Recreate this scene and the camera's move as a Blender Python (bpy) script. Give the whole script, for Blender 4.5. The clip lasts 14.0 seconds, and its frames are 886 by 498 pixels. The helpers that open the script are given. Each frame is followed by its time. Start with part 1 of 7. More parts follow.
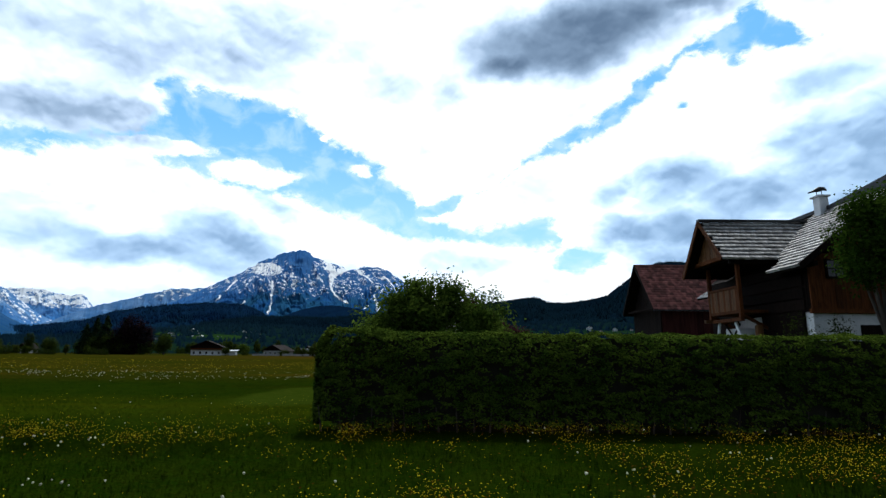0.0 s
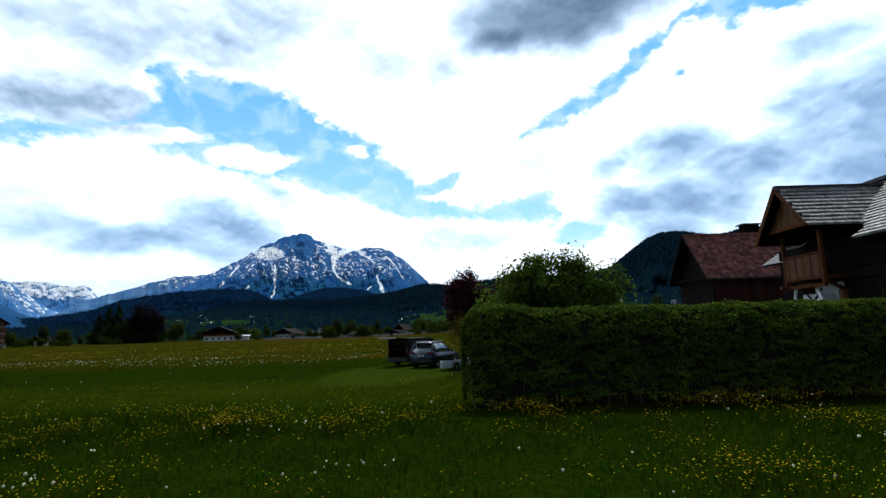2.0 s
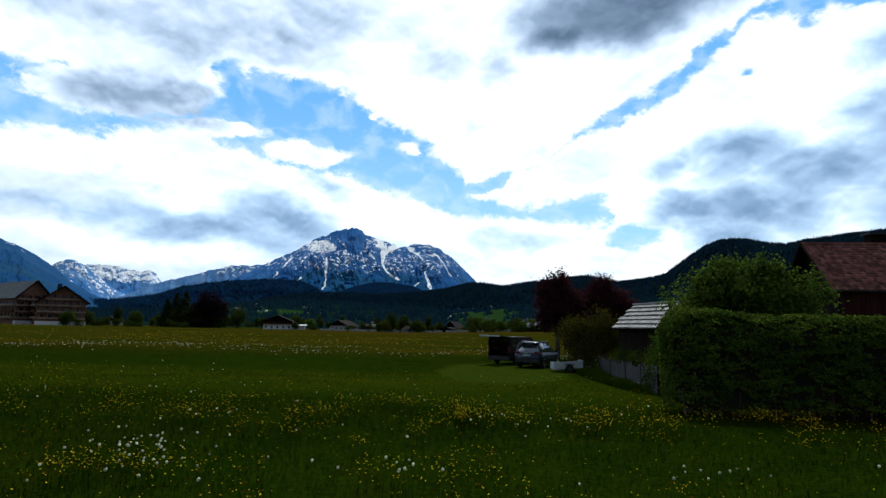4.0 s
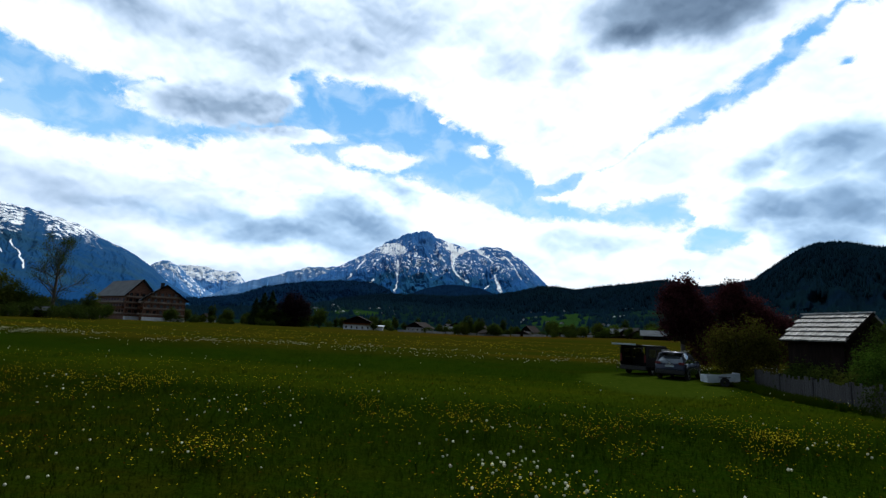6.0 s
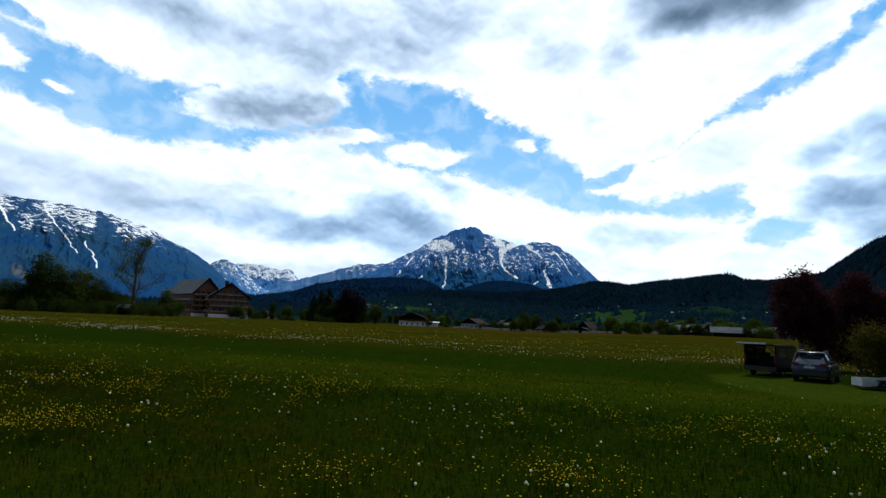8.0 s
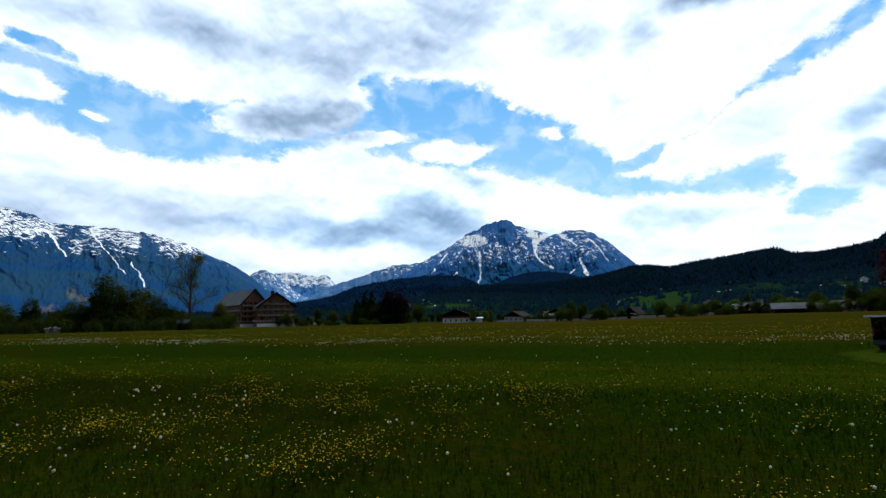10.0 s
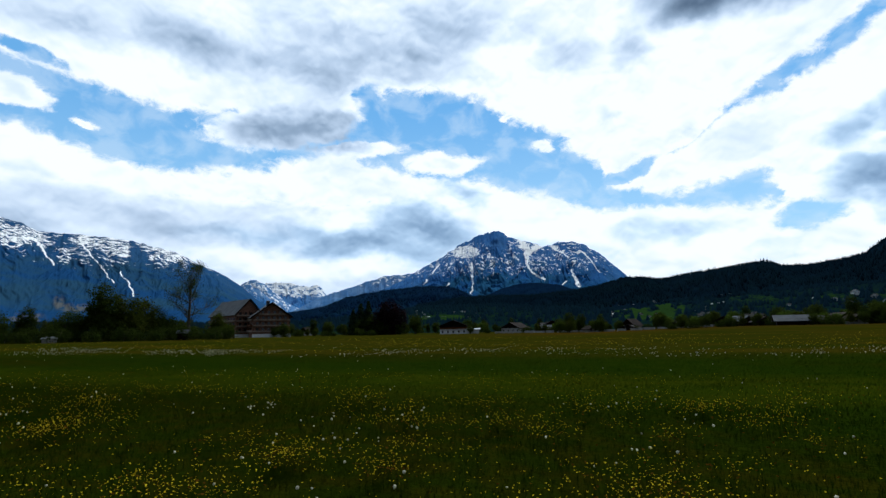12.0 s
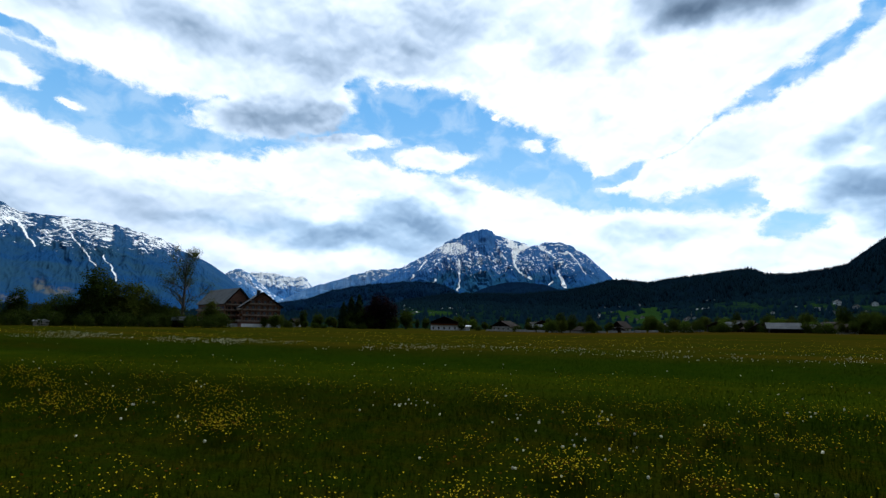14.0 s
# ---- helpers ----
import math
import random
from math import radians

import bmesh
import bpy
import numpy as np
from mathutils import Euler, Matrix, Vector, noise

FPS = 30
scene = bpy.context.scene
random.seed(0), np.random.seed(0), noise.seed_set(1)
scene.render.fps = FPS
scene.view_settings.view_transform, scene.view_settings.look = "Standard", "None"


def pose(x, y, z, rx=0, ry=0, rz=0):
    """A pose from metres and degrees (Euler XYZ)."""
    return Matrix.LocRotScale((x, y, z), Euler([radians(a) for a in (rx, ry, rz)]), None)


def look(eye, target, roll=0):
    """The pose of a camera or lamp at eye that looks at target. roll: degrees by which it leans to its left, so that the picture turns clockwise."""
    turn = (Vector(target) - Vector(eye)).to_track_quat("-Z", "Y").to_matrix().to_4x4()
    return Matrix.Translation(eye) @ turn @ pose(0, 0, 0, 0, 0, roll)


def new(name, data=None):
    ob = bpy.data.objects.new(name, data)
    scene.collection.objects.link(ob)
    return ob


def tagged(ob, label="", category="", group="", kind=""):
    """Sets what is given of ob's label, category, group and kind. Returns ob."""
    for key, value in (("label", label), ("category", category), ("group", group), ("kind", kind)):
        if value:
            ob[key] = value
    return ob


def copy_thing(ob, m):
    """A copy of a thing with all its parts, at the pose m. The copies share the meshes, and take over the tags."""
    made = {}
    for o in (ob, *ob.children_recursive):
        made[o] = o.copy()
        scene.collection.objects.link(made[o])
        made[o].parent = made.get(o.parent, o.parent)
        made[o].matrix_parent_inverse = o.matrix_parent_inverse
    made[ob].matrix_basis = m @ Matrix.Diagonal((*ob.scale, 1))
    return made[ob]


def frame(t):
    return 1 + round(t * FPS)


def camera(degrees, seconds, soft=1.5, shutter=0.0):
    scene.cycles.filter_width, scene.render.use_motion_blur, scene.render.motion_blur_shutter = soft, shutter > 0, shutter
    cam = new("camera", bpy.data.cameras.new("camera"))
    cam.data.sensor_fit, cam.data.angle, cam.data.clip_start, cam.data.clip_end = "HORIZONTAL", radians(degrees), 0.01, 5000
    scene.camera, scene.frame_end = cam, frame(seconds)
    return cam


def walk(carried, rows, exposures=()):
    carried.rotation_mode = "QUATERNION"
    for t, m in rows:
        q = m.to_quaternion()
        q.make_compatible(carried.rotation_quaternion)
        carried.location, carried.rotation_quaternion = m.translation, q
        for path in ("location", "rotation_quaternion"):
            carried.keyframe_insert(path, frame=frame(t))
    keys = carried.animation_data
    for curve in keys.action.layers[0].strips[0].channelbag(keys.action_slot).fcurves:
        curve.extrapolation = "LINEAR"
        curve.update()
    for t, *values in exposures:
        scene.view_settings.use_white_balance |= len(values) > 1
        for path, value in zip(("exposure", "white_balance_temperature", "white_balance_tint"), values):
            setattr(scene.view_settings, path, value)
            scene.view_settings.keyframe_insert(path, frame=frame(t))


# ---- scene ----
cam = camera(79.78, 14.0, soft=1.4)
PATH = [  # seconds, x, y, z, turn, tilt, lean
    (0, 0.000, -0.000, 1.960, -0.000, 11.075, -0.492),
    (0.5, -0.894, -0.075, 1.943, -2.741, 10.415, -1.419),
    (1, -1.862, -0.136, 1.953, -1.953, 8.430, -1.520),
    (1.5, -2.763, -0.107, 1.968, -1.741, 7.831, 0.368),
    (2, -3.741, -0.059, 1.981, 0.424, 8.703, 1.610),
    (2.2, -4.122, -0.031, 1.974, -0.062, 8.834, 1.795),
    (4.3, -8.505, 0.021, 1.961, 7.040, 8.358, -1.492),
    (4.5, -8.938, 0.014, 1.976, 8.339, 7.568, -1.424),
    (5, -10.026, 0.006, 1.979, 10.569, 7.001, -1.226),
    (5.5, -11.025, 0.027, 1.974, 12.915, 7.872, -1.381),
    (6, -12.044, 0.078, 1.970, 12.582, 8.603, -2.530),
    (6.5, -13.065, 0.104, 1.971, 13.827, 7.389, -2.203),
    (7, -14.106, 0.159, 1.959, 16.656, 7.260, -0.583),
    (7.5, -15.090, 0.203, 1.943, 18.785, 7.113, -2.117),
    (8, -16.108, 0.235, 1.926, 17.760, 7.954, -2.495),
    (8.5, -17.084, 0.208, 1.907, 20.138, 8.731, -0.515),
    (8.7, -17.477, 0.199, 1.903, 21.010, 8.228, 0.226),
    (10.8, -21.622, 0.102, 1.906, 21.960, 7.602, 1.923),
    (11, -22.000, 0.105, 1.916, 22.000, 8.048, 2.179),
    (11.5, -22.938, 0.098, 1.936, 20.821, 8.349, 0.589),
    (12, -23.920, 0.072, 1.923, 20.830, 8.677, 1.002),
    (12.5, -24.853, 0.065, 1.925, 20.035, 7.618, 1.791),
    (13, -25.857, 0.003, 1.902, 18.910, 6.660, -1.480),
    (13.5, -26.829, -0.141, 1.896, 19.753, 7.338, -3.449),
    (14, -27.859, -0.331, 1.897, 19.160, 8.269, -0.947),
]
walk(cam, [(t, pose(x, y, z, 90 + p, r, w)) for t, x, y, z, w, p, r in PATH],
     exposures=[(0, 0.20, 6000, 6), (2.2, 0.24, 6000, 6), (4.5, 0.02, 6000, 6), (8.7, -0.02, 6000, 6), (11, 0.04, 6000, 6), (12.3, -0.16, 6000, 6), (13, -0.08, 6000, 6), (14, -0.05, 6000, 6)])

# ---- sky, sun ----
world = bpy.data.worlds.new("sky")
scene.world = world
world.use_nodes = True
WN, WL = world.node_tree.nodes, world.node_tree.links


def wnode(kind, **inputs):
    n = WN.new(kind)
    for k, v in inputs.items():
        n.inputs[int(k[1:])].default_value = v
    return n


def wmath(op, a, b=None, clamp=False):
    n = WN.new("ShaderNodeMath")
    n.operation, n.use_clamp = op, clamp
    for i, v in enumerate((a, b)):
        if v is None:
            continue
        if isinstance(v, (int, float)):
            n.inputs[i].default_value = v
        else:
            WL.new(v, n.inputs[i])
    return n.outputs[0]


def wstep(v, lo, hi):
    n = WN.new("ShaderNodeMapRange")
    n.interpolation_type = "SMOOTHSTEP"
    WL.new(v, n.inputs[0])
    n.inputs[1].default_value, n.inputs[2].default_value = lo, hi
    return n.outputs[0]


def wmix(f, a, b):
    n = WN.new("ShaderNodeMix")
    n.data_type = "RGBA"
    if isinstance(f, (int, float)):
        n.inputs[0].default_value = f
    else:
        WL.new(f, n.inputs[0])
    for i, v in ((6, a), (7, b)):
        if isinstance(v, tuple):
            n.inputs[i].default_value = (*v, 1)
        else:
            WL.new(v, n.inputs[i])
    return n.outputs[2]


SUN_EL, SUN_AZ = 60, 8
sky = WN.new("ShaderNodeTexSky")
sky.sky_type, sky.sun_disc = "NISHITA", False
sky.sun_elevation, sky.sun_rotation = radians(SUN_EL), radians(SUN_AZ)
sky.air_density, sky.dust_density, sky.ozone_density = 1.0, 0.2, 2.0

where = WN.new("ShaderNodeTexCoord")
parts_of = WN.new("ShaderNodeSeparateXYZ")
WL.new(where.outputs["Generated"], parts_of.inputs[0])
bearing = wmath("MULTIPLY", wmath("ARCTAN2", parts_of.outputs[0], parts_of.outputs[1]), 180 / math.pi)
height = wmath("MULTIPLY", wmath("ARCSINE", parts_of.outputs[2]), 180 / math.pi)
flat = WN.new("ShaderNodeCombineXYZ")
WL.new(bearing, flat.inputs[0])
WL.new(height, flat.inputs[1])


def wnoise(scale, detail, rough, stretch=(1, 1, 1), distort=0.0):
    m = WN.new("ShaderNodeMapping")
    m.inputs[3].default_value = stretch
    WL.new(flat.outputs[0], m.inputs[0])
    n = WN.new("ShaderNodeTexNoise")
    n.inputs["Scale"].default_value, n.inputs["Detail"].default_value = scale, detail
    n.inputs["Roughness"].default_value, n.inputs["Distortion"].default_value = rough, distort
    WL.new(m.outputs[0], n.inputs["Vector"])
    return n


# the edges of the clouds are torn by two sizes of turbulence
def warp_by(noise_node, across, upward):
    shift = WN.new("ShaderNodeVectorMath")
    shift.operation = "MULTIPLY_ADD"
    WL.new(noise_node.outputs["Color"], shift.inputs[0])
    shift.inputs[1].default_value, shift.inputs[2].default_value = (across, upward, 0), (-across / 2, -upward / 2, 0)
    moved = WN.new("ShaderNodeVectorMath")
    WL.new(flat.outputs[0], moved.inputs[0])
    WL.new(shift.outputs[0], moved.inputs[1])
    return moved.outputs[0]


edge_place = warp_by(wnoise(0.30, 7, 0.62, (0.8, 1.2, 1)), 3.6, 2.6)
shade_place = warp_by(wnoise(0.17, 4, 0.55, (0.9, 1.2, 1)), 6.0, 4.4)
edge_parts = WN.new("ShaderNodeSeparateXYZ")
WL.new(edge_place, edge_parts.inputs[0])


def field(spots, at=None):
    """The strongest of some soft ellipses: bearing, height, half width, half height, lean (degrees), strength."""
    total = None
    for az, el, rx, ry, lean, power in spots:
        m = WN.new("ShaderNodeMapping")
        m.vector_type = "TEXTURE"
        m.inputs[1].default_value, m.inputs[2].default_value = (az, el, 0), (0, 0, radians(lean))
        m.inputs[3].default_value = (rx * 1.6, ry * 1.6, 1)
        WL.new(at or shade_place, m.inputs[0])
        g = WN.new("ShaderNodeTexGradient")
        g.gradient_type = "SPHERICAL"
        WL.new(m.outputs[0], g.inputs[0])
        v = wmath("MULTIPLY", g.outputs["Fac"], power)
        total = v if total is None else wmath("MAXIMUM", total, v)
    return total


def rift(edges):
    """How far, in degrees, a place lies inside a long gap in the clouds: rows of bearing, upper edge, lower edge."""
    ramp = WN.new("ShaderNodeValToRGB")
    lo, hi = edges[0][0], edges[-1][0]
    stops = ramp.color_ramp.elements
    while len(stops) < len(edges):
        stops.new(0.5)
    for k, (az, up, down) in enumerate(edges):
        stops[k].position = (az - lo) / (hi - lo)
    for k, (az, up, down) in enumerate(edges):
        stops[k].color = (up / 40, down / 40, 0, 1)
    WL.new(wmath("DIVIDE", wmath("SUBTRACT", edge_parts.outputs[0], lo), hi - lo), ramp.inputs[0])
    split = WN.new("ShaderNodeSeparateColor")
    WL.new(ramp.outputs[0], split.inputs[0])
    below = wmath("SUBTRACT", wmath("MULTIPLY", split.outputs[0], 40), edge_parts.outputs[1])
    over = wmath("SUBTRACT", edge_parts.outputs[1], wmath("MULTIPLY", split.outputs[1], 40))
    return wmath("MINIMUM", below, over)


LONG_RIFT = [(-80, 24, 20), (-68, 23.4, 18.5), (-61, 23.0, 17.9), (-57, 22.8, 16.8), (-53, 22.2, 15.9), (-49.8, 21.4, 15.5), (-44, 21.8, 16.2), (-40, 21.2, 16.8), (-37, 21, 17.9),
             (-33, 22, 18.9), (-30.8, 24.6, 18.6), (-29.6, 25.6, 18.0), (-27.2, 25.0, 17.6), (-25, 24.8, 16.8), (-22, 25.1, 16.4), (-17.6, 25.0, 15.9), (-15.7, 23.9, 15.7), (-12.4, 21.9, 14.3),
             (-9, 20.7, 14.3), (-7, 18.8, 13.2), (-5, 17.3, 12.5), (-3.4, 16.6, 12.0), (-2.6, 14.0, 11.9), (4.5, 13.0, 11.8), (6.4, 13.6, 11.6), (11, 14.3, 11.4), (12.6, 12.9, 11.4), (13.4, 10.9, 11.4), (30, 9, 13)]
SLANT_RIFT = [(-4, 13, 14), (2, 15.6, 16.0), (6.4, 18.4, 18.8), (9.6, 20.6, 20.4), (13, 22.5, 20.9), (16, 23.9, 22.2), (19.4, 25.3, 23.6), (21.5, 26.9, 24.8), (23.6, 27.9, 26.2), (24.9, 28.1, 27.3),
              (26.2, 29.8, 28.8), (29.5, 30.0, 28.2), (31.2, 30.9, 27.0), (32.8, 31.9, 27.8), (35.7, 29.0, 27.1), (37.4, 27.3, 27.6), (45, 27, 29)]
GAPS = [(-0.9, 15.5, 3.4, 0.75, 16, 1), (14.4, 9.7, 3.0, 1.25, 0, 0.8), (-60.5, 24.0, 3.0, 0.7, -10, 0.8), (25.4, 24.2, 1.3, 0.6, 30, 0.42)]
ISLANDS = [(-20.4, 17.75, 4.4, 1.15, 0, 1), (-29.8, 19.1, 4.8, 0.85, 3, 1), (-39.5, 20.7, 6.0, 2.1, 6, 1.1), (-34.5, 22.4, 4.6, 2.8, 10, 1.1), (-13.1, 22.5, 1.0, 0.35, 0, 0.9), (-60.9, 20.4, 2.6, 1.2, -8, 1),
           (-55.6, 18.7, 1.4, 0.4, -8, 0.8), (-9.3, 19.0, 1.6, 0.6, -10, 0.8)]
# thick cloud that lets little light through, and thin white cloud
THICK = [(-36.5, 20.6, 8.0, 2.0, 7, 0.66), (-34.0, 21.0, 4.4, 1.6, 8, 0.92), (-36, 27.0, 13, 3.6, -6, 0.42), (-27, 28.8, 10, 3.0, -10, 0.46), (-20, 30.6, 9, 2.6, 0, 0.42), (-48, 27.6, 9, 3, -4, 0.42), (-57, 27.4, 8, 2.2, 0, 0.34),
         (-46, 9.9, 8.5, 1.2, -4, 0.30), (-53, 11.6, 10, 2.0, -6, 0.20), (-2.4, 21.4, 1.8, 1.7, 0, 0.32), (0, 27.4, 3.0, 2.2, 0, 0.38), (4.9, 18.6, 1.8, 1.2, 0, 0.26), (-7, 27.5, 5, 2, 0, 0.3),
         (-38.5, 13.6, 6, 1.2, -6, 0.26), (-62, 9.2, 7, 2, 0, 0.3)]
THICK_BLUE = [(-29.0, 9.5, 8.5, 2.0, -6, 0.42), (-22.6, 11.4, 5.4, 2.0, -14, 0.50), (-18.4, 14.6, 3.6, 1.2, -12, 0.42), (-39, 9.4, 8, 1.4, -4, 0.22), (19.6, 11.8, 5.4, 2.4, 0, 0.66), (26.6, 12.4, 6.6, 2.4, 4, 0.72),
              (24.0, 17.0, 6.6, 2.4, 6, 0.58), (18.2, 16.8, 3.2, 2.0, 20, 0.52), (30.5, 14.6, 5, 2.6, 0, 0.70), (39.2, 17.6, 7.0, 3.4, 8, 0.76), (37.0, 23.8, 4.6, 1.8, 0, 0.42), (44, 13, 9, 6, 0, 0.85),
              (23, 9.2, 4.5, 1.4, 0, 0.62), (3, 9.6, 8, 1.6, -4, 0.26), (11, 7.4, 6, 1.5, 0, 0.24), (-8, 8.4, 6, 1.4, -10, 0.24)]
THICK_DARK = [(15.5, 32.2, 12.5, 3.5, 6, 1.30), (8.0, 30.4, 5.6, 2.2, 14, 1.05), (27, 32.6, 6, 1.6, -6, 0.9)]
THIN = [(-31.2, 12.3, 4.6, 1.15, 0, 0.75), (20.4, 15.7, 3.4, 1.15, 6, 0.75), (-12.5, 12.0, 8.0, 1.8, -14, 0.6), (-47, 14.9, 15, 1.3, -3, 0.5), (15.0, 13.4, 2.4, 2.6, 20, 0.6), (9.0, 7.6, 6.0, 1.2, 0, 0.4),
        (3, 23.5, 9, 3.4, 24, 0.6), (-9, 25, 6, 2.6, -34, 0.6), (27, 23.5, 8, 3, 26, 0.6), (-35, 7.0, 12, 1.0, 0, 0.7), (30.4, 20.0, 4, 1.4, 14, 0.5), (-52, 24.4, 8, 1.3, -6, 0.5), (16.5, 8.0, 3, 1.6, 30, 0.5),
        (31.5, 17.0, 2.4, 1.5, 0, 0.5)]
fine = wnoise(0.75, 8, 0.64, (0.85, 1.2, 1), 0.4)
tear = wmath("SUBTRACT", fine.outputs["Fac"], 0.5)
inside = wmath("MAXIMUM", rift(LONG_RIFT), rift(SLANT_RIFT))
inside = wmath("MAXIMUM", inside, wmath("MULTIPLY", wmath("SUBTRACT", field(GAPS, edge_place), 0.36), 4.0))
inside = wmath("MINIMUM", inside, wmath("MULTIPLY", wmath("SUBTRACT", 0.36, field(ISLANDS, edge_place)), 4.0))
open_sky = wstep(wmath("ADD", inside, wmath("MULTIPLY", tear, 2.4)), -0.55, 0.45)
# heaps of cloud: the same turbulence read a little higher up tells the lit tops from the shaded bases
billow, puffs = wnoise(0.15, 4, 0.5, (0.95, 1.25, 1), 0.3), wnoise(0.36, 4, 0.52, (0.9, 1.2, 1), 0.4)
round_place = warp_by(wnoise(0.22, 3, 0.5), 4.0, 3.0)


def heads_of_cloud(lift):
    m = WN.new("ShaderNodeMapping")
    m.inputs[1].default_value, m.inputs[3].default_value = (0, lift, 0), (0.85, 1.25, 1)
    WL.new(round_place, m.inputs[0])
    v = WN.new("ShaderNodeTexVoronoi")
    v.feature = "SMOOTH_F1"
    v.inputs["Scale"].default_value, v.inputs["Detail"].default_value, v.inputs["Roughness"].default_value = 0.24, 2.5, 0.5
    v.inputs["Smoothness"].default_value = 0.6
    WL.new(m.outputs[0], v.inputs["Vector"])
    return v.outputs["Distance"]


knob = wmath("SUBTRACT", heads_of_cloud(0.5), heads_of_cloud(0.0))
lumps = wmath("ADD", wmath("MULTIPLY", wmath("SUBTRACT", billow.outputs["Fac"], 0.5), 0.75), wmath("MULTIPLY", wmath("SUBTRACT", puffs.outputs["Fac"], 0.5), 0.40))
lumps = wmath("SUBTRACT", lumps, wmath("MULTIPLY", knob, 0.60))
blue_side = field(THICK_BLUE)
mass = wmath("MAXIMUM", field(THICK), blue_side)
depth_of = wmath("SUBTRACT", wmath("ADD", 0.10, wmath("MULTIPLY", wstep(mass, 0.0, 0.58), 0.52)), wmath("MULTIPLY", field(THIN), 0.46))
low_band = wmath("MULTIPLY", wstep(height, 16.5, 12.0), wstep(bearing, -4, -22))
depth_of = wmath("ADD", depth_of, wmath("MULTIPLY", low_band, 0.14))
# thin near the rims of the gaps
depth_of = wmath("SUBTRACT", depth_of, wmath("MULTIPLY", wstep(inside, -2.0, -0.2), 0.20))
depth_of = wmath("ADD", depth_of, wmath("MULTIPLY", lumps, wmath("ADD", 0.50, wmath("MULTIPLY", mass, 0.7))))
depth_of = wmath("MAXIMUM", depth_of, wmath("ADD", wmath("MULTIPLY", wstep(field(THICK_DARK), 0.10, 0.95), 0.92), wmath("MULTIPLY", lumps, 0.5)))


def cloud_tone(stops):
    ramp = WN.new("ShaderNodeValToRGB")
    while len(ramp.color_ramp.elements) < len(stops):
        ramp.color_ramp.elements.new(0.5)
    for k, (at, *_) in enumerate(stops):
        ramp.color_ramp.elements[k].position = at
    for k, (_, *rgb) in enumerate(stops):
        ramp.color_ramp.elements[k].color = (*rgb, 1)
    WL.new(depth_of, ramp.inputs[0])
    return ramp.outputs[0]


grey_tone = cloud_tone([(0.0, 1, 1, 1), (0.15, 0.78, 0.86, 0.97), (0.35, 0.53, 0.63, 0.78), (0.6, 0.30, 0.39, 0.52), (1.0, 0.11, 0.16, 0.24)])
blue_tone = cloud_tone([(0.0, 1, 1, 1), (0.15, 0.72, 0.85, 1.0), (0.35, 0.46, 0.61, 0.80), (0.6, 0.26, 0.38, 0.55), (1.0, 0.10, 0.17, 0.28)])
cloud = wmix(wstep(blue_side, 0.02, 0.22), grey_tone, blue_tone)
brighten = WN.new("ShaderNodeVectorMath")
brighten.operation = "SCALE"
WL.new(cloud, brighten.inputs[0])
brighten.inputs["Scale"].default_value = 1.14
# Unseen sky above and behind is set darker to dim ground and fronts.
unseen_sky = wmath("MAXIMUM", wstep(height, 40, 60), wstep(wmath("ABSOLUTE", wmath("ADD", bearing, 10)), 68, 100))
cloud = wmix(unseen_sky, brighten.outputs[0], (0.20, 0.225, 0.26))
clear = WN.new("ShaderNodeVectorMath")
clear.operation = "MULTIPLY"
WL.new(sky.outputs[0], clear.inputs[0])
SKY_STRENGTH = 0.12
clear.inputs[1].default_value = (SKY_STRENGTH * 1.0, SKY_STRENGTH * 1.1, SKY_STRENGTH * 1.2)
azure = wmix(0.75, clear.outputs[0], wmix(wstep(height, 9, 25), (0.42, 0.73, 1.0), (0.18, 0.50, 0.90)))
haze_thin = wmath("MULTIPLY", wstep(wmath("ADD", puffs.outputs["Fac"], wmath("MULTIPLY", wstep(inside, 0.2, 2.0), -0.10)), 0.36, 0.62), 0.34)
azure = wmix(haze_thin, azure, (0.85, 0.95, 1.05))
both = wmix(open_sky, cloud, azure)
WL.new(both, WN["Background"].inputs[0])
WN["Background"].inputs[1].default_value = 1.0

sun_data = bpy.data.lights.new("sun", "SUN")
sun_data.energy, sun_data.angle, sun_data.color = 2.7, radians(6), (1.0, 0.95, 0.86)
sun = new("sun", sun_data)
sun.matrix_world = look((math.sin(radians(SUN_AZ)) * 100, math.cos(radians(SUN_AZ)) * 100, 100 * math.tan(radians(SUN_EL))), (0, 0, 0))

